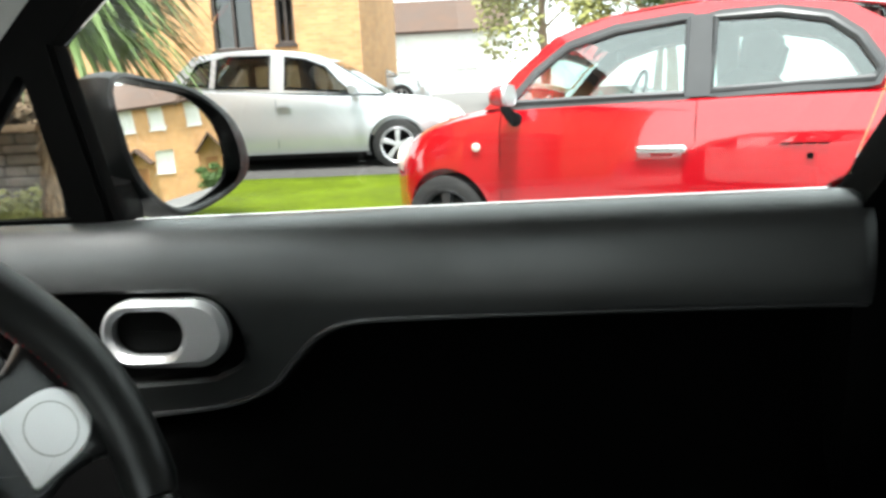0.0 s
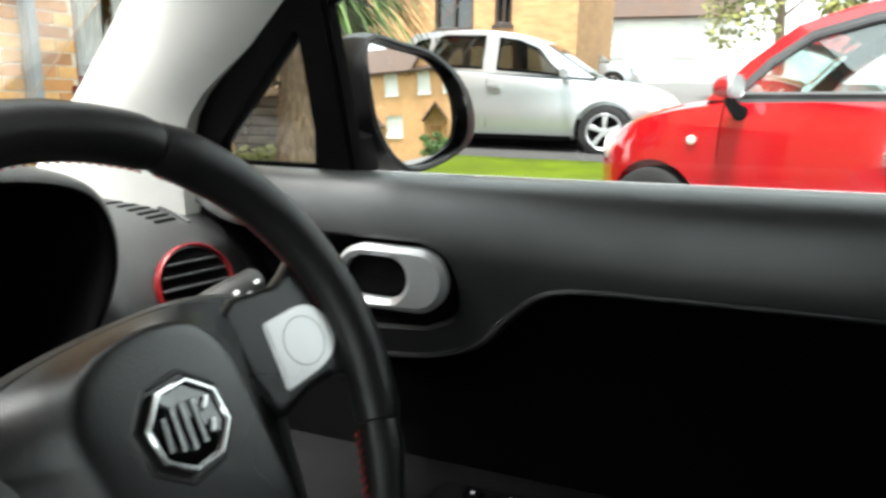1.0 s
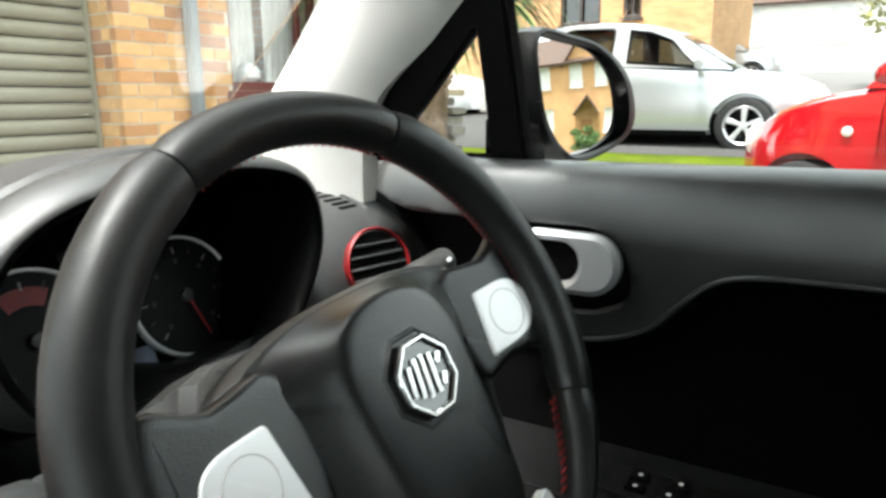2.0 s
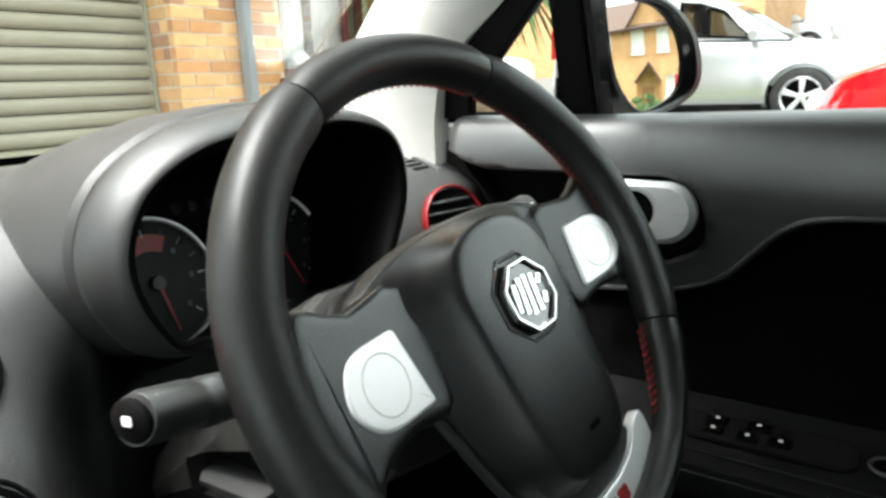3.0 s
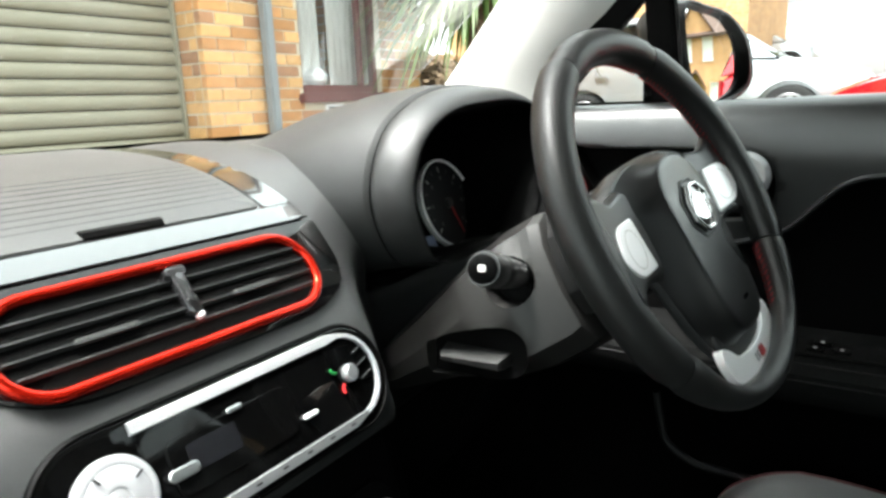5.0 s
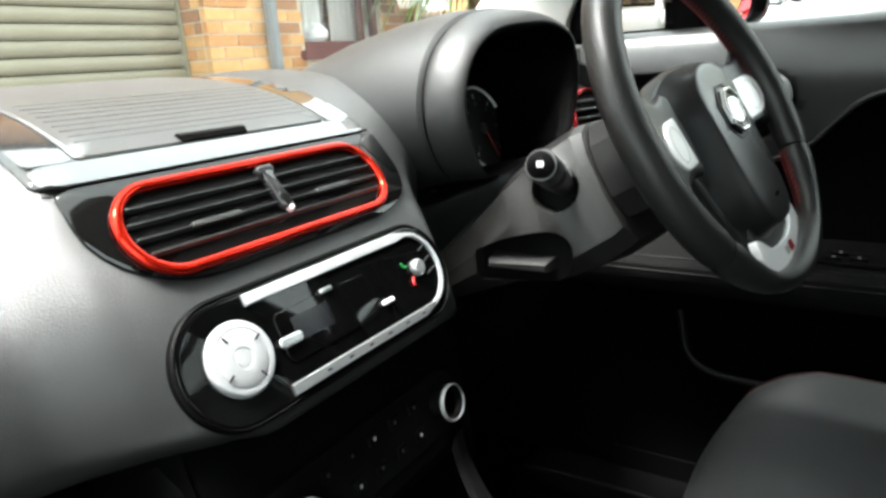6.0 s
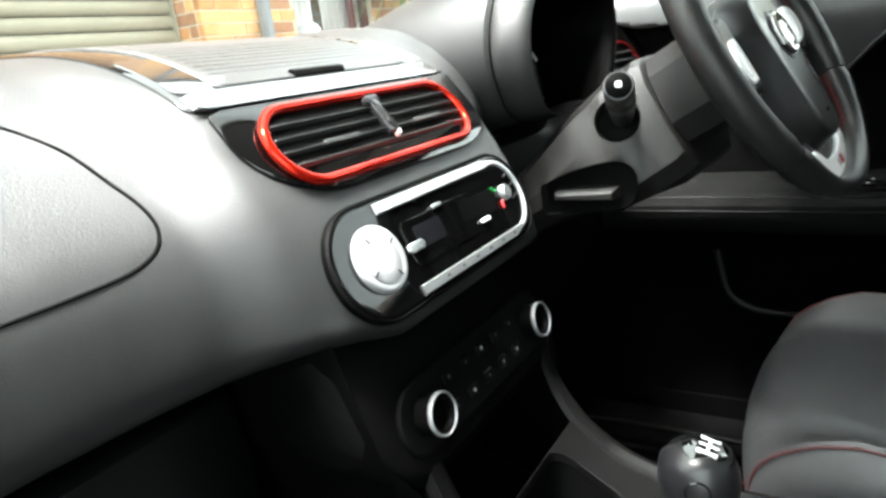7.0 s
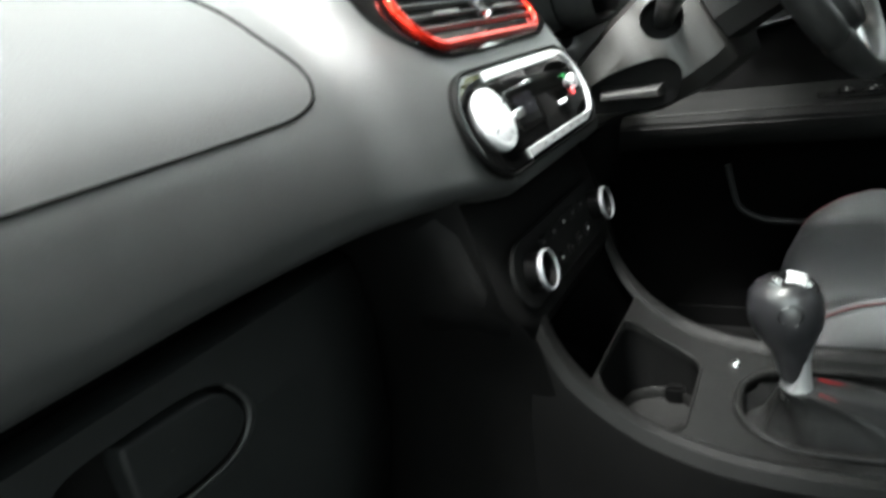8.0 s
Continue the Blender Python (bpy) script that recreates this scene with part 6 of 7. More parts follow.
# window
wi = thing("window_1", "maroon framed window with a net curtain", "window", (3.68, WYF, 1.165), kind="structure")
x0, x1, z0, z1 = WIN
yo = WYF + 0.05
for nm, b in (("frame_left", (x0, x0 + 0.055, yo, yo + 0.06, z0, z1)), ("frame_right", (x1 - 0.055, x1, yo, yo + 0.06, z0, z1)), ("frame_bottom", (x0 + 0.055, x1 - 0.055, yo, yo + 0.06, z0, z0 + 0.06)), ("frame_top", (x0 + 0.055, x1 - 0.055, yo, yo + 0.06, z1 - 0.06, z1)), ("mullion", (3.925, 3.965, yo + 0.002, yo + 0.058, z0 + 0.06, z1 - 0.06))):
    part(nm, box(*b, 0.006), MAROON, wi)
part("window_sill", box(x0 - 0.05, x1 + 0.05, WYF - 0.05, yo + 0.02, z0 - 0.065, z0 - 0.002, 0.006), MAROON, wi)
pn = part("pane", box(x0 + 0.055, x1 - 0.055, yo + 0.026, yo + 0.032, z0 + 0.06, z1 - 0.06), GLASS, wi, smooth=False)
pn.visible_shadow = False
cu = thing("net_curtain", "white net curtain hanging behind the pane", "curtain", (3.6, 3.76, 1.2))
for xa, xb in ((3.25, 3.60), (3.68, 4.10)):
    part("curtain_drop", loft([[Vector((x, 3.72 + 0.012 * math.sin(x * 95), z)) for x in np.linspace(xa, xb, 40)] for z in (1.18, 2.3)], closed=False), CURTAIN, cu)
orn = thing("ornament", "white rounded ornament on the inner window sill", "ornament", (3.5, 3.68, 1.2))
part("ornament_body", revolve([(0.05, 0.0), (0.085, 0.03), (0.09, 0.07), (0.06, 0.11), (0.02, 0.13), (0, 0.132)], FR((3.48, 3.67, 1.225), (1, 0, 0), (0, 1, 0)), 20), WHITEUPVC, orn)
part("room_wall", box(2.3, 4.6, 4.6, 4.62, 0.5, 3.0), CURTAIN, house, smooth=False)
# small notice under the window
no_ = thing("notice", "small white notice with unreadable lines on the wall", "notice", (3.52, WYF, 1.03))
part("notice_board", box(3.43, 3.63, WYF - 0.016, WYF - 0.004, 0.975, 1.085, 0.002), WHITEUPVC, no_)
for k, z in enumerate((1.06, 1.035, 1.01)):
    part("line_bar", box(3.45, 3.60 - 0.03 * (k % 2), WYF - 0.019, WYF - 0.0165, z - 0.006, z + 0.006), DARK, no_)


# ---- parked cars ----
def road_car(name, label, M, W, paint, prof, plan, roof, side, holes, wheels, wr, alloy_spokes=5, alloy=None, glass=None, black_post=None, details=None):
    """A car: M places (length from the nose, width from the near side, height). prof: (l, top) of the lower body; plan: (l, inset);
    roof: (l, h) along the roof edge; side: outline of the window band; holes: its windows; wheels: l of the axles."""
    glass = glass or TINT
    alloy = alloy or ALLOY
    trim_ = FRAMEGREY if black_post else RUBBER
    e = thing(name, label, "car", tuple(M @ Vector((prof[-1][0] / 2, W / 2, 0))))

    def ins(l):
        for (a, ia), (b, ib) in zip(plan, plan[1:]):
            if a <= l <= b:
                t = (l - a) / (b - a)
                return ia + (ib - ia) * t
        return plan[-1][1]

    pts = cat([Vector(p) for p in prof], 3)
    rings = []
    for p in pts:
        l, top = p
        i = ins(l)
        lo = 0.20
        half = [(i + 0.10, lo), (i + 0.03, lo + 0.05), (i + 0.012, lo + 0.14), (i, lo + 0.32), (i + 0.006, (top + lo + 0.32) / 2), (i + 0.02, top - 0.10), (i + 0.045, top - 0.03), (i + 0.10, top)]
        half += [(i + (W / 2 - i) * 0.6, top + 0.025)]
        ring = [M @ Vector((l, w, h)) for w, h in half] + [M @ Vector((l, W - w, h)) for w, h in half[::-1]]
        rings.append(ring)
    body_ = part("body", loft(rings), paint, e, angle=30)
    cut_ = bmesh.new()
    for wl in wheels:
        for w in (-0.02, W - 0.24):
            F = Matrix.Translation(M @ Vector((wl, w, wr))) @ M.to_3x3().to_4x4()
            rr_ = []
            for dw in (0.0, 0.26):
                rr_.append([F @ Vector(((wr + 0.045) * math.cos(a), dw, (wr + 0.045) * math.sin(a))) for a in np.linspace(0, 2 * math.pi, 33)[:-1]])
            loft(rr_, bm=cut_)
    bool_cut(body_, cut_)
    # window band on both sides, tapering inwards
    for s in (0, 1):
        def pl(p, s=s):
            w = ins(p.x) * 0.6 + 0.05 + (p.y - 0.95) * 0.30
            return M @ Vector((p.x, w if s == 0 else W - w, p.y))
        ax_ = (M.to_3x3() @ Vector((0, 1 if s == 0 else -1, 0))).normalized()
        part("side_frame", holed([Vector(p) for p in side], [[Vector(p) for p in h] for h in holes], pl, 0.04, ax_), paint, e, smooth=False)
        for h in holes:
            c = sum((Vector(p) for p in h), Vector((0, 0))) / len(h)
            g = part("side_window", holed([c + (Vector(p) - c) * 1.03 for p in h], [], lambda p, pl=pl: pl(p) + ax_ * 0.012, 0.006, ax_), glass, e, smooth=False)
            g.visible_shadow = False
            part("window_seal", sweep([pl(Vector(p)) for p in h], 0.019, closed=True, n=6), trim_, e)
            if black_post:
                sur = dense([Vector(p) for p in h], 0.03)
                sur = sur if sum(a.x * b.y - b.x * a.y for a, b in zip(sur, sur[1:] + sur[:1])) > 0 else sur[::-1]
                part("window_surround", holed(inset(sur, -0.040), [sur], lambda p, pl=pl: pl(p) - ax_ * 0.004, 0.004, ax_), trim_, e, "dark grey window surround", smooth=False)
        part("inner_trim", holed([Vector(p) for p in side], [[Vector(p) for p in h] for h in holes], lambda p, pl=pl: pl(p) + ax_ * 0.042, 0.012, ax_), RUBBER, e, smooth=False)
        if black_post:
            part("door_post", holed([Vector(p) for p in black_post], [], lambda p, pl=pl: pl(p) - ax_ * 0.006, 0.005, ax_), trim_, e, smooth=False)
    # roof skin with front and rear screens
    rp = [Vector(p) for p in roof]

    def across(l, h, n=9):
        w = ins(l) * 0.6 + 0.05 + (h - 0.95) * 0.30 + 0.012
        return [M @ Vector((l - 0.03 * math.sin(math.pi * k / (n - 1)), w + (W - 2 * w) * k / (n - 1), h + 0.045 * math.sin(math.pi * k / (n - 1)))) for k in range(n)]
    nr = len(rp)
    for k0, k1, nm, m_ in ((0, 1, "windscreen", glass), (1, nr - 2, "roof", paint), (nr - 2, nr - 1, "rear_screen", glass)):
        seg = rp[k0:k1 + 1]
        path_ = cat(seg, 4) if len(seg) > 2 else [seg[0].lerp(seg[1], t) for t in np.linspace(0, 1, 4)]
        o = part(nm, loft([across(p.x, p.y) for p in path_], closed=False), m_, e)
        md = o.modifiers.new("thick", "SOLIDIFY")
        md.thickness = 0.012 if m_ is paint else 0.005
        if m_ is glass:
            o.visible_shadow = False
        else:
            part("headlining", loft([across(p.x, p.y - 0.03) for p in path_], closed=False), RUBBER, e)
    # wheels
    for wl in wheels:
        for w, sgn in ((0.02, 1), (W - 0.02, -1)):
            c = M @ Vector((wl, w, wr))
            F = FR(c, M.to_3x3() @ Vector((1, 0, 0)), (0, 0, 1))
            if (F.to_3x3() @ Vector((0, 0, 1))).dot(M.to_3x3() @ Vector((0, -sgn, 0))) < 0:
                F = FR(c, M.to_3x3() @ Vector((-1, 0, 0)), (0, 0, 1))
            wh_ = part("wheel", revolve([(wr * 0.66, -0.02), (wr * 0.70, 0.0), (wr * 0.90, 0.0), (wr * 0.98, -0.015), (wr, -0.05), (wr, -0.16), (wr * 0.9, -0.19), (wr * 0.5, -0.19)], F, 36, caps=(False, True)), TYRE, e)
            part("rim", revolve([(wr * 0.70, -0.006), (wr * 0.67, 0.0), (wr * 0.62, -0.012), (wr * 0.60, -0.03), (wr * 0.60, -0.05)], F, 36, caps=(False, False)), alloy, wh_)
            part("brake_drum", revolve([(wr * 0.66, -0.075), (wr * 0.66, -0.07), (0.0, -0.07)], F, 24), RUBBER, wh_)
            for q in range(alloy_spokes):
                G = F @ Matrix.Rotation(2 * math.pi * q / alloy_spokes + 0.3, 4, "Z")
                part("wheel_spoke", plate([Vector((wr * 0.10, -0.020)), Vector((wr * 0.62, -0.034)), Vector((wr * 0.62, 0.034)), Vector((wr * 0.10, 0.020))], G @ Matrix.Translation((0, 0, -0.05)), 0.042, 0.008), alloy, wh_)
            part("hub_cap", revolve([(wr * 0.17, -0.03), (wr * 0.15, -0.004), (0, -0.002)], F, 16), alloy, wh_)
            part("wheel_well", revolve([(wr + 0.04, -0.235), (wr + 0.04, -0.22), (0, -0.22)], F, 24), RUBBER, wh_)
    part("underbody", box(0, 1, 0, 1, 0, 1), RUBBER, e, smooth=False).data.transform(M @ Matrix.Translation((0.35, 0.18, 0.13)) @ Matrix.Diagonal((prof[-1][0] - 0.7, W - 0.36, 0.30, 1)))
    part("sill", box(0, 1, 0, 1, 0, 1), RUBBER if name != "red_car" else paint, e, smooth=False).data.transform(M @ Matrix.Translation((wheels[0] + wr + 0.08, 0.035, 0.19)) @ Matrix.Diagonal((wheels[1] - wheels[0] - 2 * wr - 0.16, W - 0.07, 0.10, 1)))
    if details:
        details(e, M)
    return e


def carM(x, y, z, front):
    """Length runs towards -y (front=+1: nose to +y) or +y, width to +x."""
    return Matrix(((0, 1, 0, x), (-front, 0, 0, y), (0, 0, 1, z), (0, 0, 0, 1)))


def fiat_details(e, M):
    P = lambda l, w, h: M @ Vector((l, w, h))
    F = FR(P(1.95, 0.008, 0.72), M.to_3x3() @ Vector((1, 0, 0)), (0, 0, 1))
    if (F.to_3x3() @ Vector((0, 0, 1))).x > 0:
        F = FR(P(1.95, 0.008, 0.72), M.to_3x3() @ Vector((-1, 0, 0)), (0, 0, 1))
    part("door_handle", plate(rrect(0.27, 0.042, 0.020, 6), F, 0.035, 0.014), CHROME, e, "chrome bar door handle")
    part("handle_cup", plate(rrect(0.12, 0.055, 0.027, 6), F @ Matrix.Translation((0, -0.022, 0)), 0.004, 0.002), REDPAINT, e)
    F2 = F @ Matrix.Translation(F.inverted() @ P(0.84, 0.010, 0.745))
    part("side_repeater", revolve([(0.028, 0), (0.026, 0.010), (0.012, 0.016), (0, 0.017)], F2, 18), LAMPCLEAR, e, "clear round side repeater")
    # door shut lines
    for l, h0, h1 in ((1.00, 0.33, 0.985), (2.12, 0.30, 0.995)):
        part("shut_line", sweep([P(l, 0.008, h) for h in np.linspace(h0, h1 - 0.13, 7)] + [P(l, 0.045, h1 - 0.02)], 0.0025, n=6), RUBBER, e)
    # wing mirror
    cap = []
    for l, k in ((1.005, 0.25), (1.015, 0.60), (1.035, 0.86), (1.065, 0.98), (1.095, 1.0), (1.115, 0.97)):
        cap.append([P(l, -0.115 + q.x * k, 1.045 + q.y * k - 0.02 * (1 - k)) for q in rrect(0.185, 0.125, 0.055, 6)])
    wm = part("wing_mirror", loft(cap), REDPAINT, e, "small rounded red wing mirror")
    part("mirror_back", loft([[P(l, -0.115 + q.x * k, 1.045 + q.y * k) for q in rrect(0.180, 0.120, 0.052, 6)] for l, k in ((1.112, 1.02), (1.128, 0.99), (1.130, 0.94), (1.126, 0.92))]), ALLOY, wm, "pale glass of the wing mirror")
    part("mirror_foot", sweep([P(1.10, 0.04, 0.90), P(1.09, -0.02, 0.925), P(1.08, -0.07, 0.96), P(1.08, -0.09, 1.0)], 0.03, n=10, radii=[0.045, 0.035, 0.030, 0.034]), RUBBER, wm)
    # rear side marks, unreadable
    for k in range(4):
        part("side_mark", plate(rrect(0.048, 0.010, 0.003, 3), F @ Matrix.Translation(F.inverted() @ P(2.55 + 0.055 * k, 0.004, 0.74)), 0.003, 0.001), RUBBER, e)
    part("side_mark", plate(rrect(0.03, 0.03, 0.008, 3), F @ Matrix.Translation(F.inverted() @ P(2.66, 0.004, 0.68)), 0.003, 0.001), RUBBER, e)
    # lamps
    part("headlamp", revolve([(0.11, 0), (0.10, 0.03), (0.06, 0.05), (0, 0.055)], FR(P(0.17, 0.30, 0.66), (0.8, -0.6, 0), (0, 0, 1)), 20), LAMPCLEAR, e)
    part("tail_lamp", box(0, 1, 0, 1, 0, 1, 0.0), REDMARK, e).data.transform(M @ Matrix.Translation((3.36, 0.10, 0.72)) @ Matrix.Diagonal((0.06, 0.14, 0.22, 1)))
    # cabin: dashboard, wheel, seats
    part("cabin_dashboard", loft([[P(l, w, h) for l, h in ((1.02, 0.90), (1.15, 1.0), (1.30, 0.98), (1.33, 0.80))] for w in (0.15, 1.5)], closed=False), mat("pale_dash", (0.30, 0.32, 0.33), 0.4), e)
    part("cabin_wheel", sweep([P(1.56 + 0.10 * math.sin(a) * 0.5, 1.18 + 0.18 * math.cos(a), 1.02 + 0.17 * math.sin(a)) for a in np.linspace(0, 2 * math.pi, 25)[:-1]], 0.016, closed=True, n=8), RUBBER, e)
    for w in (0.42, 1.2):
        part("cabin_seat", sweep([P(2.20, w, 0.45), P(2.30, w, 0.80), P(2.36, w, 1.06), P(2.37, w, 1.12), P(2.38, w, 1.15), P(2.40, w, 1.28), P(2.40, w, 1.32)], 0.20, n=12, flat=0.5, radii=[0.2, 0.22, 0.19, 0.10, 0.11, 0.12, 0.07]), RUBBER, e)
    part("rear_mirror", box(0, 1, 0, 1, 0, 1), RUBBER, e).data.transform(M @ Matrix.Translation((1.50, 0.72, 1.24)) @ Matrix.Diagonal((0.03, 0.2, 0.06, 1)))


MF = Matrix(((-0.423, 0.906, 0, 4.628), (-0.906, -0.423, 0, 0.81), (0, 0, 1, 0.175), (0, 0, 0, 1)))
# alloy colour of this car is darkened because its wheels stand in shade
road_car("red_car", "small glossy red hatchback parked on the drive", MF, 1.63, REDPAINT,
         [(0.0, 0.50), (0.04, 0.62), (0.15, 0.73), (0.35, 0.84), (0.6, 0.92), (0.85, 0.965), (1.06, 0.985), (1.5, 0.995), (2.1, 1.0), (2.7, 1.005), (3.0, 1.0), (3.25, 0.97), (3.42, 0.90), (3.52, 0.72), (3.55, 0.50)],
         [(0, 0.45), (0.08, 0.30), (0.25, 0.14), (0.45, 0.055), (0.7, 0.015), (1.1, 0.0), (2.6, 0.0), (3.0, 0.03), (3.3, 0.10), (3.48, 0.22), (3.55, 0.35)],
         [(0.88, 0.955), (1.31, 1.375), (1.62, 1.465), (2.10, 1.50), (2.50, 1.475), (2.95, 1.39), (3.42, 0.98)],
         [(0.88, 0.97), (1.08, 1.185), (1.30, 1.37), (1.62, 1.455), (2.10, 1.485), (2.50, 1.46), (2.80, 1.40), (2.94, 1.31), (3.38, 0.985)],
         [[(1.07, 1.0), (1.21, 1.165), (1.39, 1.300), (1.66, 1.372), (2.045, 1.40), (2.05, 1.01)], [(2.19, 1.02), (2.18, 1.395), (2.48, 1.39), (2.70, 1.34), (2.83, 1.24), (2.93, 1.09), (2.91, 1.04)]],
         (0.60, 2.95), 0.285, black_post=[(2.06, 0.99), (2.055, 1.42), (2.17, 1.42), (2.18, 0.99)], details=fiat_details, alloy=mat("shaded_alloy", (0.05, 0.05, 0.052), 0.35, metal=0.5), glass=CARGLASS)


def van_details(e, M):
    P = lambda l, w, h: M @ Vector((l, w, h))
    part("mirror_shell", sweep([P(1.36, 0.02, 0.96), P(1.33, -0.08, 0.99), P(1.33, -0.17, 0.98)], 0.06, n=10, radii=[0.03, 0.075, 0.05]), SILVERPAINT, e)
    for l in (2.30, 3.08):
        part("shut_line", sweep([P(l, 0.008, h) for h in np.linspace(0.32, 0.90, 6)], 0.003, n=6), RUBBER, e)
    for l in (2.12, 2.92):
        part("door_handle", box(0, 1, 0, 1, 0, 1), SILVERPAINT, e).data.transform(M @ Matrix.Translation((l, -0.02, 0.80)) @ Matrix.Diagonal((0.17, 0.04, 0.035, 1)))
    part("headlamp", box(0, 1, 0, 1, 0, 1, 0.0), LAMPCLEAR, e).data.transform(M @ Matrix.Translation((0.10, 0.16, 0.60)) @ Matrix.Diagonal((0.22, 0.25, 0.14, 1)))
    part("tail_lamp", box(0, 1, 0, 1, 0, 1, 0.0), REDMARK, e).data.transform(M @ Matrix.Translation((3.68, 0.055, 0.85)) @ Matrix.Diagonal((0.10, 0.12, 0.35, 1)))
    for w in (0.45, 1.25):
        for l in (2.15, 2.95):
            part("cabin_seat", sweep([P(l, w, 0.5), P(l + 0.12, w, 0.92)], 0.2, n=10, flat=0.5), SEATL, e)


VAN = dict(prof=[(0.0, 0.45), (0.05, 0.62), (0.2, 0.76), (0.5, 0.85), (0.9, 0.90), (1.2, 0.93), (1.6, 0.945), (2.4, 1.0), (3.2, 1.05), (3.6, 1.06), (3.78, 0.98), (3.85, 0.70), (3.86, 0.45)],
           plan=[(0, 0.45), (0.1, 0.27), (0.3, 0.10), (0.6, 0.03), (1.0, 0.0), (3.2, 0.0), (3.6, 0.06), (3.78, 0.16), (3.86, 0.28)],
           roof=[(0.98, 0.90), (1.62, 1.32), (1.95, 1.43), (2.4, 1.49), (2.9, 1.50), (3.35, 1.46), (3.74, 1.02)],
           side=[(1.0, 0.925), (1.6, 1.31), (1.95, 1.42), (2.4, 1.48), (2.9, 1.49), (3.34, 1.45), (3.55, 1.25), (3.72, 1.03), (2.4, 0.985)],
           holes=[[(1.38, 0.955), (1.70, 1.26), (1.95, 1.36), (2.18, 1.40), (2.19, 1.03)], [(2.38, 1.04), (2.38, 1.42), (2.90, 1.43), (3.02, 1.40), (3.05, 1.075)], [(3.14, 1.09), (3.12, 1.40), (3.27, 1.36), (3.46, 1.13)]],
           wheels=(0.85, 3.25), wr=0.31, details=van_details)
road_car("silver_car", "silver five-door car parked beyond the lawn", carM(8.2, 0.18, 0.485, -1), 1.72, SILVERPAINT, VAN["prof"], VAN["plan"], VAN["roof"], VAN["side"], VAN["holes"], VAN["wheels"], VAN["wr"], details=van_details)
road_car("white_car", "white car parked beside the far house", carM(11.2, 6.3, 0.70, -1), 1.72, WHITEPAINT, VAN["prof"], VAN["plan"], VAN["roof"], VAN["side"], VAN["holes"], VAN["wheels"], VAN["wr"])
road_car("pale_car", "pale silver car parked further up the road", carM(21.0, 1.6, 1.42, -1), 1.72, SILVERPAINT, VAN["prof"], VAN["plan"], VAN["roof"], VAN["side"], VAN["holes"], VAN["wheels"], VAN["wr"])


# ---- far houses ----
def far_house(name, label, F, W, H, depth, wins, roof_h=2.4, gables=(), porch=(), wallm=None, framem=None):
    """F: origin at the foot of the wall's middle, x along it, y up, z outwards."""
    e = thing(name, label, "house", tuple(F.translation))
    wallm = wallm or BRICKFAR
    framem = framem or WHITEUPVC
    outer = [Vector((-W / 2, -1.5)), Vector((W / 2, -1.5)), Vector((W / 2, H)), Vector((-W / 2, H))]
    hs = []
    for x, z, w, h in wins:
        hs.append([Vector((x - w / 2, z)), Vector((x + w / 2, z)), Vector((x + w / 2, z + h)), Vector((x - w / 2, z + h))])
    nrm = F.to_3x3() @ Vector((0, 0, 1))
    part("wall", holed(outer, hs, lambda p: F @ Vector((p.x, p.y, 0)), -0.25, nrm), wallm, e, smooth=False)
    for s in (-1, 1):
        b_ = box(0, 1, 0, 1, 0, 1)
        o = part("end_wall", b_, wallm, e, smooth=False)
        o.data.transform(F @ Matrix.Translation((s * W / 2 - (0.25 if s > 0 else 0), -1.5, -depth)) @ Matrix.Diagonal((0.25, H + 1.5, depth - 0.26, 1)))
    part("roof", loft([[F @ Vector((x, y, z)) for x in np.linspace(-W / 2 - 0.3, W / 2 + 0.3, 5)] for y, z in ((H - 0.22, 0.35), (H - 0.08, 0.40), (H + roof_h, -depth / 2), (H - 0.1, -depth - 0.3))], closed=False), ROOFT, e, smooth=False)
    for x, z, w, h in wins:
        wn_ = part("window", ringplate([Vector((p.x + x, p.y + z + h / 2)) for p in rrect(w, h, 0.01, 1)], [Vector((p.x + x, p.y + z + h / 2)) for p in rrect(w - 0.14, h - 0.14, 0.01, 1)], F @ Matrix.Translation((0, 0, -0.12)), 0.06, 0.01), framem, e)
        part("glazing_bar", box(0, 1, 0, 1, 0, 1), framem, wn_).data.transform(F @ Matrix.Translation((x - 0.03, z + 0.07, -0.11)) @ Matrix.Diagonal((0.06, h - 0.14, 0.04, 1)))
        part("pane", box(0, 1, 0, 1, 0, 1), GLOSSBLK if framem is not WHITEUPVC else CURTAIN, wn_, smooth=False).data.transform(F @ Matrix.Translation((x - w / 2, z, -0.2)) @ Matrix.Diagonal((w, h, 0.03, 1)))
        part("sill", box(0, 1, 0, 1, 0, 1), framem, wn_).data.transform(F @ Matrix.Translation((x - w / 2 - 0.05, z - 0.08, -0.1)) @ Matrix.Diagonal((w + 0.1, 0.075, 0.16, 1)))
    for gx_, gw, gh, gd in gables:
        outline = [(gx_ - gw / 2, gh), (gx_ + gw / 2, gh), (gx_, gh + gw * 0.42)]
        if gd > 0.1:
            outline = [(gx_ - gw / 2, -1.5), (gx_ + gw / 2, -1.5), (gx_ + gw / 2, gh), (gx_, gh + gw * 0.42), (gx_ - gw / 2, gh)]
        part("gable", loft([[F @ Vector((x, y, z)) for x, y in outline] for z in (0.02 if gd > 0.1 else -0.2, gd)]), wallm, e, smooth=False)
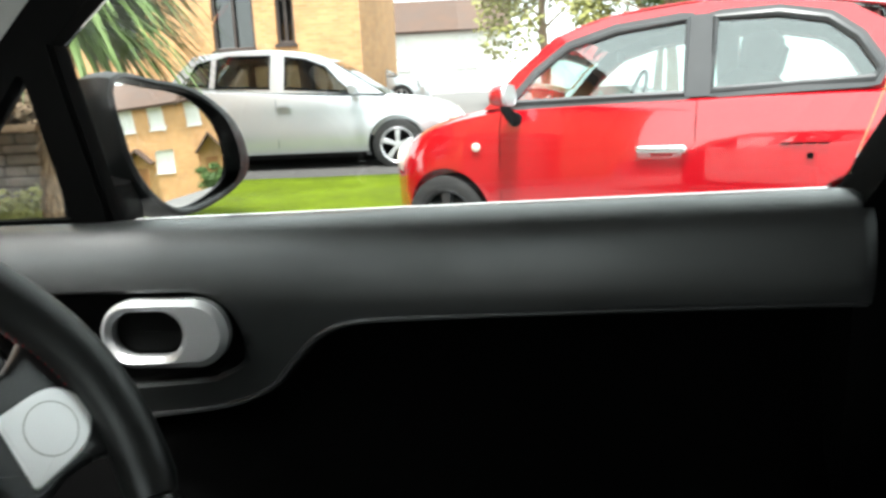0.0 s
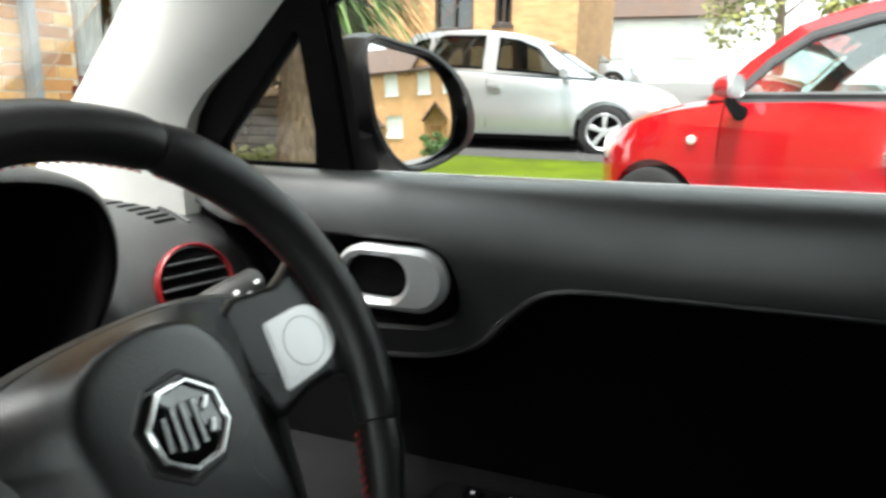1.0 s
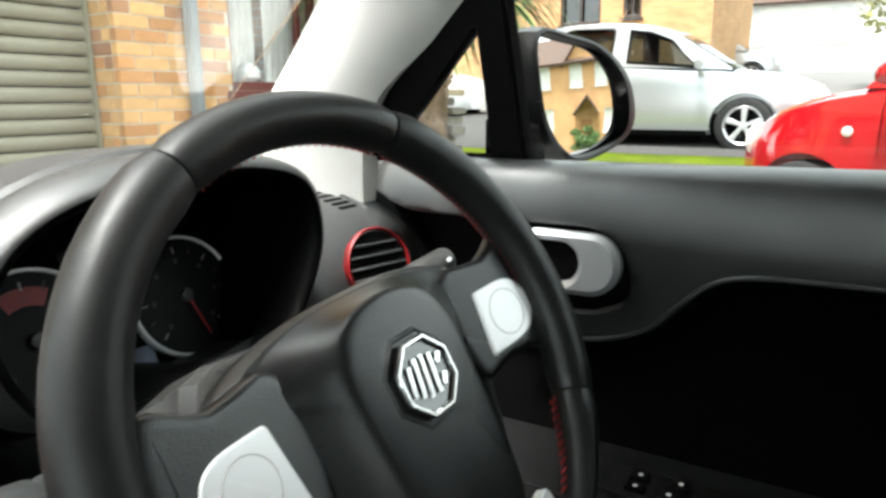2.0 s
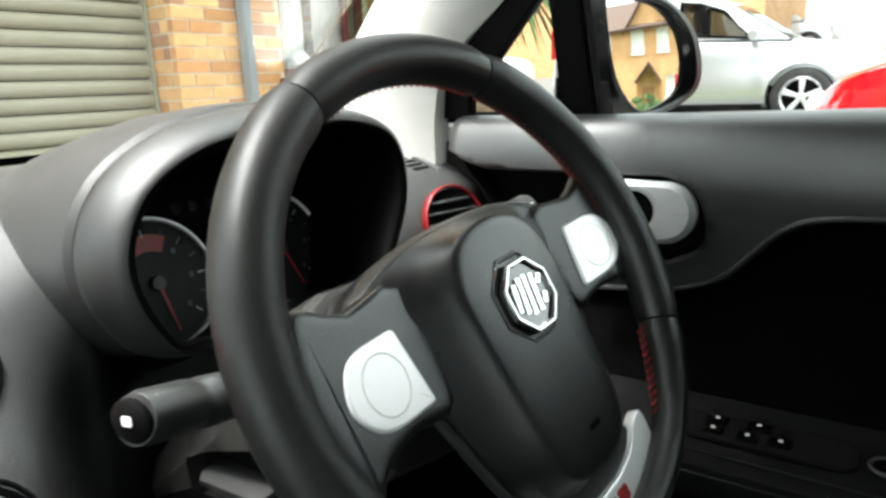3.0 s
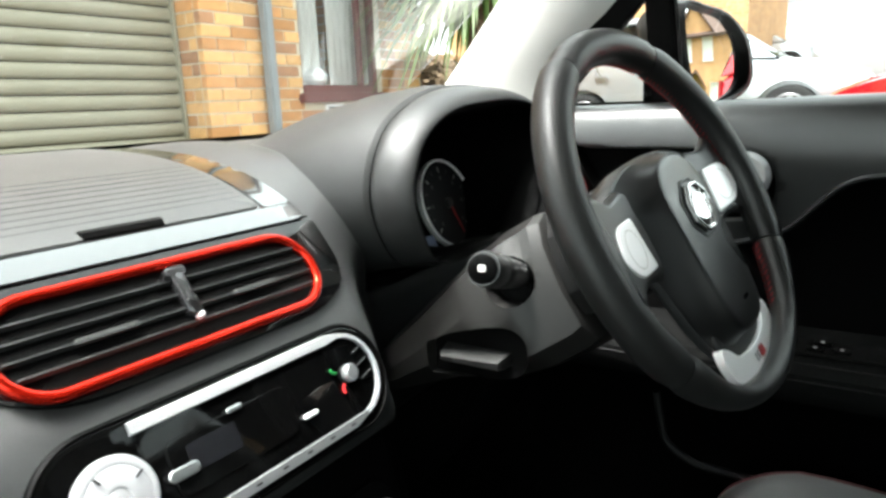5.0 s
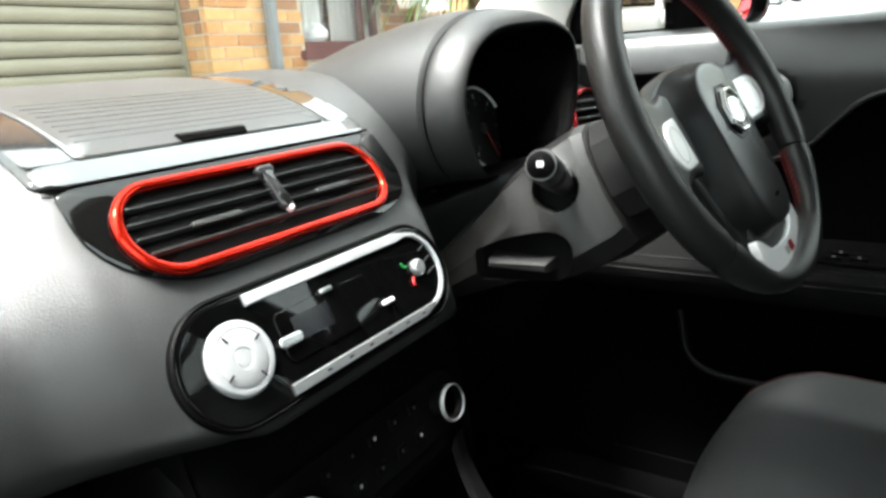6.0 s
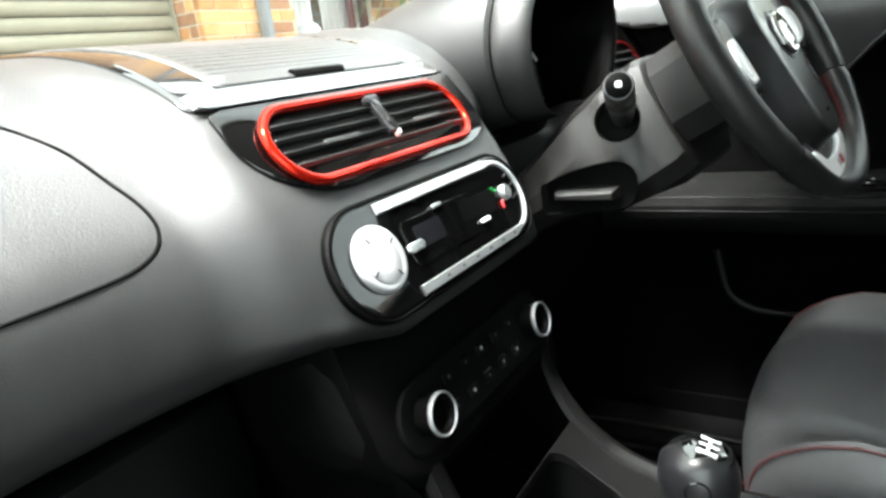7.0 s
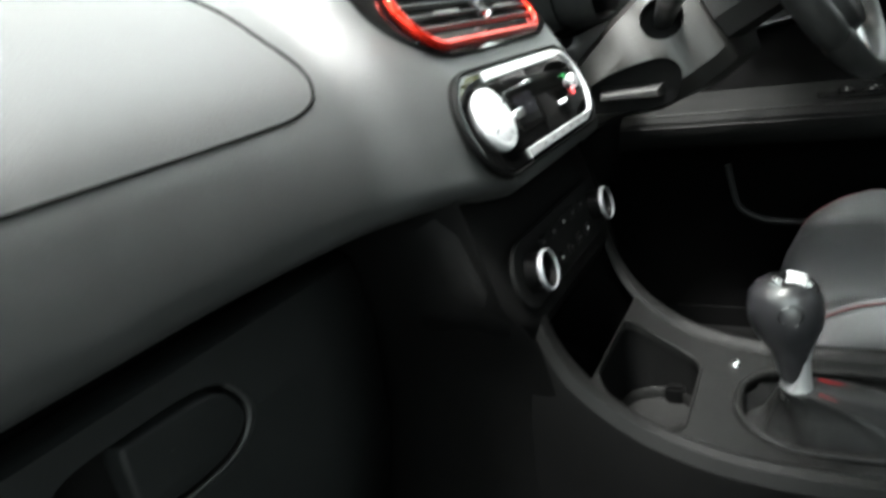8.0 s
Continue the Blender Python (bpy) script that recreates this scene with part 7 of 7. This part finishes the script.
        for s in (-1, 1):
            part("gable_roof", loft([[F @ Vector((gx_ + s * (gw / 2 + 0.3), gh - 0.22, z)), F @ Vector((gx_ + s * (gw / 2 + 0.3), gh - 0.10, z)), F @ Vector((gx_, gh + gw * 0.42 + 0.14, z)), F @ Vector((gx_, gh + gw * 0.42 + 0.02, z))] for z in (-1.5, gd + 0.3)]), ROOFT, e, smooth=False)
    for px_, k in porch:
        part("front_door", box(0, 1, 0, 1, 0, 1), WOODD, e).data.transform(F @ Matrix.Translation((px_ - 0.45 * k, 0, 0.01)) @ Matrix.Diagonal((0.9 * k, 2.05 * k, 0.05, 1)))
        for s in (-1, 1):
            part("porch_post", box(0, 1, 0, 1, 0, 1), WOODD, e).data.transform(F @ Matrix.Translation((px_ + s * 0.75 * k - 0.05, -0.5, 0.9)) @ Matrix.Diagonal((0.10, 0.5 + 2.25 * k, 0.10, 1)))
            part("porch_roof", loft([[F @ Vector((px_ + s * 1.0 * k, 2.25 * k, z)), F @ Vector((px_ + s * 1.0 * k, 2.35 * k, z)), F @ Vector((px_, 3.15 * k, z)), F @ Vector((px_, 3.02 * k, z))] for z in (0.0, 1.15)]), ROOFT, e, smooth=False)
    return e


DARKFR = mat("dark_brown_frame", (0.05, 0.035, 0.03), 0.5)
FO = FR((17.0, 6.9, 1.15), (0, -1, 0), (0, 0, 1))
far_house("brick_house", "two-storey orange brick house with dark window frames", FO, 8.0, 5.6, 7.0,
          [(0.85, 1.75, 1.05, 1.45), (2.15, 1.85, 0.45, 1.1), (-2.2, 1.75, 1.2, 1.3), (0.85, 3.9, 1.1, 1.1), (-2.2, 3.9, 1.2, 1.1), (2.75, 3.2, 0.5, 1.3)], framem=DARKFR)
rr2 = Vector((0.40, -0.917, 0)).normalized()
hp = Vector((0.87, 0.37, 0)) + rr2 * 19.0
wdir = Vector((0, 0, 1)).cross(-rr2)
wdir = (Matrix.Rotation(radians(14), 3, "Z") @ wdir).normalized()
F2 = FR((hp.x, hp.y, ground_z(hp.x, hp.y)), wdir, (0, 0, 1))
far_house("brick_house", "orange brick semi-detached house with tiled porches", F2, 17.0, 5.45, 7.0,
          [(2.8, 4.1, 1.15, 1.2), (0.55, 4.1, 1.15, 1.2), (-2.3, 4.1, 1.15, 1.2), (-4.6, 4.1, 1.15, 1.2), (0.4, 1.75, 1.4, 1.2), (-5.6, 1.75, 1.4, 1.2), (5.2, 1.75, 1.4, 1.2)], gables=((-3.4, 4.0, 5.35, 0.05),), porch=((2.2, 1.0), (-3.3, 1.15)), roof_h=2.0)
far_house("brick_house", "pale rendered house far up the road", FR((46.0, 3.2, 2.0), (0, -1, 0), (0, 0, 1)), 10.0, 4.6, 7.0, [(-2.4, 3.0, 1.2, 1.2), (2.4, 3.0, 1.2, 1.2), (2.2, 0.8, 1.6, 1.3), (-2.2, 0.8, 1.6, 1.3)], wallm=mat("pale_render", (0.7, 0.68, 0.62), 0.9, var=0.1, scale=3))

# ---- plants and garden wall ----
def leaves(name, label, cat_, centre, radii, n, size, material, parent=None, seed=1, drop=0.0, squash=0.0):
    r_ = random.Random(seed)
    verts, faces = [], []
    lumps = [(Vector((r_.gauss(0, 0.45) * radii[0], r_.gauss(0, 0.45) * radii[1], r_.gauss(0, 0.42) * radii[2])), r_.uniform(0.25, 0.5)) for _ in range(16)]
    for _ in range(n):
        c, k = r_.choice(lumps)
        d = Vector((r_.gauss(0, 1), r_.gauss(0, 1), r_.gauss(0, 1))).normalized() * (r_.random() ** 0.4) * k
        p = Vector(centre) + c + Vector((d.x * radii[0], d.y * radii[1], d.z * radii[2]))
        a = Vector((r_.gauss(0, 1), r_.gauss(0, 1), r_.gauss(0, 0.6) - drop)).normalized() * size * r_.uniform(0.6, 1.3)
        b = a.orthogonal().normalized() * size * 0.4
        i = len(verts)
        verts += [tuple(p), tuple(p + a * 0.5 + b), tuple(p + a), tuple(p + a * 0.5 - b)]
        faces.append((i, i + 1, i + 2, i + 3))
    me = bpy.data.meshes.new(name)
    me.from_pydata(verts, [], faces)
    me.materials.append(material)
    ob = new(name, me)
    if parent is not None:
        ob.parent = parent
        ob.matrix_parent_inverse = Matrix.Translation(-parent.location)
    else:
        tagged(ob, label, cat_, kind="stuff")
    return ob


def tree(base, h, crown, n, size, material, label, seed):
    e = thing("tree", label, "tree", base)
    r_ = random.Random(seed)
    b = Vector(base)
    top = b + Vector((r_.uniform(-.2, .2), r_.uniform(-.2, .2), h * 0.75))
    part("trunk", sweep([b, b.lerp(top, 0.3) + Vector((0.05, -0.04, 0)), b.lerp(top, 0.65) + Vector((-0.04, 0.05, 0)), top], 0.1, n=10, radii=[0.16, 0.12, 0.09, 0.04]), BARK, e)
    for k in range(9):
        s_ = b.lerp(top, 0.35 + 0.06 * k)
        a = k * 2.4
        d_ = Vector((math.cos(a) * crown[0], math.sin(a) * crown[1], crown[2] * 0.7)) * r_.uniform(0.5, 0.8)
        part("limb", sweep([s_, s_ + d_ * 0.5 + Vector((0, 0, 0.1)), s_ + d_], 0.03, n=6, radii=[0.045, 0.03, 0.012]), BARK, e)
    leaves("crown", "", "", b + Vector((0, 0, h * 0.68)), crown, n, size, material, e, seed)
    return e


tree((19.0, -1.7, 1.3), 5.5, (1.9, 1.9, 2.0), 5200, 0.16, LEAFY, "yellowing broadleaf tree across the road", 3)
tree((24.0, -6.0, 1.6), 6.0, (2.6, 2.6, 2.3), 5200, 0.2, LEAF, "green broadleaf tree behind the parked cars", 4)
tree((15.5, -4.2, 1.1), 4.2, (1.8, 1.8, 1.5), 4000, 0.15, LEAFY, "yellow-green garden tree behind the red car", 6)
tree((6.2, 6.6, 0.4), 3.4, (1.3, 1.3, 1.2), 4500, 0.12, LEAF, "green garden tree beside the house", 8)

# palm with a rough trunk
pb = Vector((4.6, 2.95, ground_z(4.6)))
palm = thing("palm_tree", "cordyline palm with a rough trunk and drooping green leaves", "palm", tuple(pb))
rr_ = []
for k in range(26):
    t = k / 25
    c = pb + Vector((0.05 * math.sin(3 * t), -0.06 * t, 1.75 * t))
    r = 0.145 - 0.035 * t + 0.012 * (k % 2)
    rr_.append([c + Vector((r * (1 + 0.10 * math.sin(5 * a + k * 1.7)) * math.cos(a), r * (1 + 0.10 * math.sin(5 * a + k * 1.7)) * math.sin(a), 0.02 * math.sin(3 * a + k))) for a in np.linspace(0, 2 * math.pi, 17)[:-1]])
part("trunk", loft(rr_), BARK, palm)
pr_ = random.Random(12)
verts, faces = [], []
for _ in range(420):      # dry fibres hanging down the trunk
    a, t = pr_.uniform(0, 6.283), pr_.uniform(0.12, 1.0)
    L_, w = pr_.uniform(0.10, 0.24), pr_.uniform(0.006, 0.014)
    c = pb + Vector((0.05 * math.sin(3 * t), -0.06 * t, 1.75 * t))
    d_, sd = Vector((math.cos(a), math.sin(a), 0)), Vector((-math.sin(a), math.cos(a), 0))
    r = 0.150 - 0.035 * t
    lean = pr_.uniform(-0.3, 0.3)
    p0, p1, p2 = c + d_ * r, c + d_ * (r + pr_.uniform(0.02, 0.04)) + sd * lean * L_ * 0.5 - Vector((0, 0, L_ * 0.5)), c + d_ * (r + pr_.uniform(0.005, 0.03)) + sd * lean * L_ - Vector((0, 0, L_))
    i = len(verts)
    verts += [tuple(p0 - sd * w), tuple(p0 + sd * w), tuple(p1 - sd * w), tuple(p1 + sd * w), tuple(p2)]
    faces += [(i, i + 1, i + 3, i + 2), (i + 2, i + 3, i + 4)]
me = bpy.data.meshes.new("trunk_fibres")
me.from_pydata(verts, [], faces)
me.materials.append(mat("dry_fibre", (0.26, 0.185, 0.115), 0.9, var=0.45, scale=14))
o = new("trunk_fibres", me)
o.parent = palm
o.matrix_parent_inverse = Matrix.Translation(-palm.location)
for k in range(9):
    c = pb + Vector((0, -0.06, 1.7 + 0.05 * k))
    verts, faces = [], []
    for _ in range(130):
        a = pr_.uniform(0, 6.283)
        el = pr_.uniform(-0.05, 1.25) if k > 2 else pr_.uniform(-0.25, 0.5)
        L_ = pr_.uniform(0.7, 1.25)
        w = pr_.uniform(0.032, 0.052)
        d_ = Vector((math.cos(a), math.sin(a), 0))
        sd = Vector((-math.sin(a), math.cos(a), 0)) * w
        prev = None
        for q in range(6):
            t = q / 5
            p = c + d_ * L_ * t * math.cos(el * (1 - 0.3 * t)) + Vector((0, 0, L_ * (math.sin(el) * t - 0.55 * t * t * t)))
            ww = sd * (1 - t) ** 0.7
            i = len(verts)
            verts += [tuple(p - ww), tuple(p + ww)]
            if prev is not None:
                faces.append((prev, prev + 1, i + 1, i))
            prev = i
    me = bpy.data.meshes.new("leaf_tuft")
    me.from_pydata(verts, [], faces)
    me.materials.append(PALMLEAF)
    o = new("leaf_tuft", me)
    o.parent = palm
    o.matrix_parent_inverse = Matrix.Translation(-palm.location)
# low shrubs and hedge
leaves("shrub", "low yellow-green garden shrubs by the wall", "shrub", (5.3, 3.7, 0.42), (0.6, 0.7, 0.22), 2600, 0.07, LEAFY, seed=21)
leaves("shrub", "dry brown garden shrubs behind the stone wall", "shrub", (8.1, 5.7, 1.3), (1.0, 0.9, 0.5), 4200, 0.10, DRY, seed=25)
hq = hp - rr2 * 4.5 - wdir * 2.4
leaves("hedge", "clipped green hedge in front of the house", "hedge", (hq.x, hq.y, ground_z(hq.x, hq.y) + 0.3), (1.3, 1.3, 0.42), 5000, 0.10, HEDGE, seed=22)
lawn2 = part("lawn", loft([[hp - rr2 * d_ + wdir * w + Vector((0, 0, ground_z((hp - rr2 * d_ + wdir * w).x, (hp - rr2 * d_ + wdir * w).y) + 0.03)) for w in np.linspace(-7, 7, 8)] for d_ in (0.5, 2.0, 3.5, 5.0, 6.5, 8.0, 9.5)], closed=False), GRASS)
tagged(lawn2, "front lawn of the house behind", "lawn", kind="structure")

# dry stone wall behind the palm
sw_ = thing("garden_wall", "low grey stone garden wall in rough courses", "wall", (6.4, 4.6, 0.3))
sr = random.Random(31)
z = ground_z(6.3) - 0.05
for course in range(8):
    hgt = sr.uniform(0.085, 0.125)
    y = 3.75 - sr.uniform(0, 0.2)
    while y < 6.2:
        ln = sr.uniform(0.22, 0.5)
        o = part("stone", box(6.2 + sr.uniform(-0.02, 0.02), 6.5, y, y + ln - 0.018, z, z + hgt - 0.018, 0.012), STONE, sw_)
        y += ln
    z += hgt
part("wall_core", box(6.235, 6.48, 3.80, 6.18, ground_z(6.3) - 0.05, z - 0.01), mat("dark_mortar", (0.10, 0.09, 0.075), 0.95, var=0.2), sw_, smooth=False)
part("coping", box(6.14, 6.54, 3.62, 6.2, z + 0.002, z + 0.07, 0.012), mat("buff_coping", (0.42, 0.33, 0.24), 0.9, var=0.2, scale=14, bump=0.5, bscale=90), sw_)

# ---- bricks of the garage house, last ----
brick_me = {}


def brick_mesh(L_, D_):
    key = (round(L_, 3), round(D_, 3))
    if key not in brick_me:
        b_ = box(-L_ / 2, L_ / 2, 0, D_, 0, 0.065, 0.0025)
        for k_, m_ in enumerate(BRICKS):
            me = bpy.data.meshes.new("brick")
            b_.to_mesh(me)
            me.materials.append(m_)
            brick_me[key + (k_,)] = me
        brick_me[key] = True
        b_.free()
    return key


br = random.Random(77)
rest = bmesh.new()
count = 0
for course in range(-1, 68):
    z = 0.005 + 0.075 * course
    x = XC - 0.002 + (0.0 if course % 2 == 0 else -0.1125)
    while x < 4.66:
        a, b = max(x, XC - 0.002), min(x + 0.215, 4.675)
        x += 0.225
        spans = [(a, b)]
        if z + 0.065 > WIN[2] - 0.07 and z < WIN[3]:
            spans = [(p, q) for p, q in ((a, min(b, WIN[0] - 0.003)), (max(a, WIN[1] + 0.003), b)) if q - p > 0.03]
        for p, q in spans:
            if q - p < 0.03:
                continue
            near = 0.75 <= z <= 1.95 and count < 235
            if near:
                key = brick_mesh(q - p, 0.05)
                o = new("brick", brick_me[key + (br.choice((0, 0, 0, 1, 1, 2)),)])
                o.location = ((p + q) / 2, WYF + br.uniform(-0.002, 0.002), z)
                o.parent = wall
                count += 1
            else:
                box(p, q, WYF, WYF + 0.05, z, z + 0.065, bm=rest)
    # return of the wall at the garage opening
    y = WYF + (0.0 if course % 2 == 0 else 0.1125)
    if 0.75 <= z <= 1.95:
        for p, q in (((WYF + 0.06, WYF + 0.125), (WYF + 0.135, WYD + 0.02)) if course % 2 else ((WYF + 0.06, WYD + 0.02),)):
            me_key = brick_mesh(q - p, 0.05)
            o = new("brick", brick_me[me_key + (br.choice((0, 0, 0, 1, 1, 2)),)])
            o.matrix_basis = Matrix.Translation((XC - 0.002, (p + q) / 2, z)) @ Matrix.Rotation(radians(-90), 4, "Z")
            o.parent = wall
part("brick_rest", rest, BRICKS[0], house, kind="stuff", smooth=False)
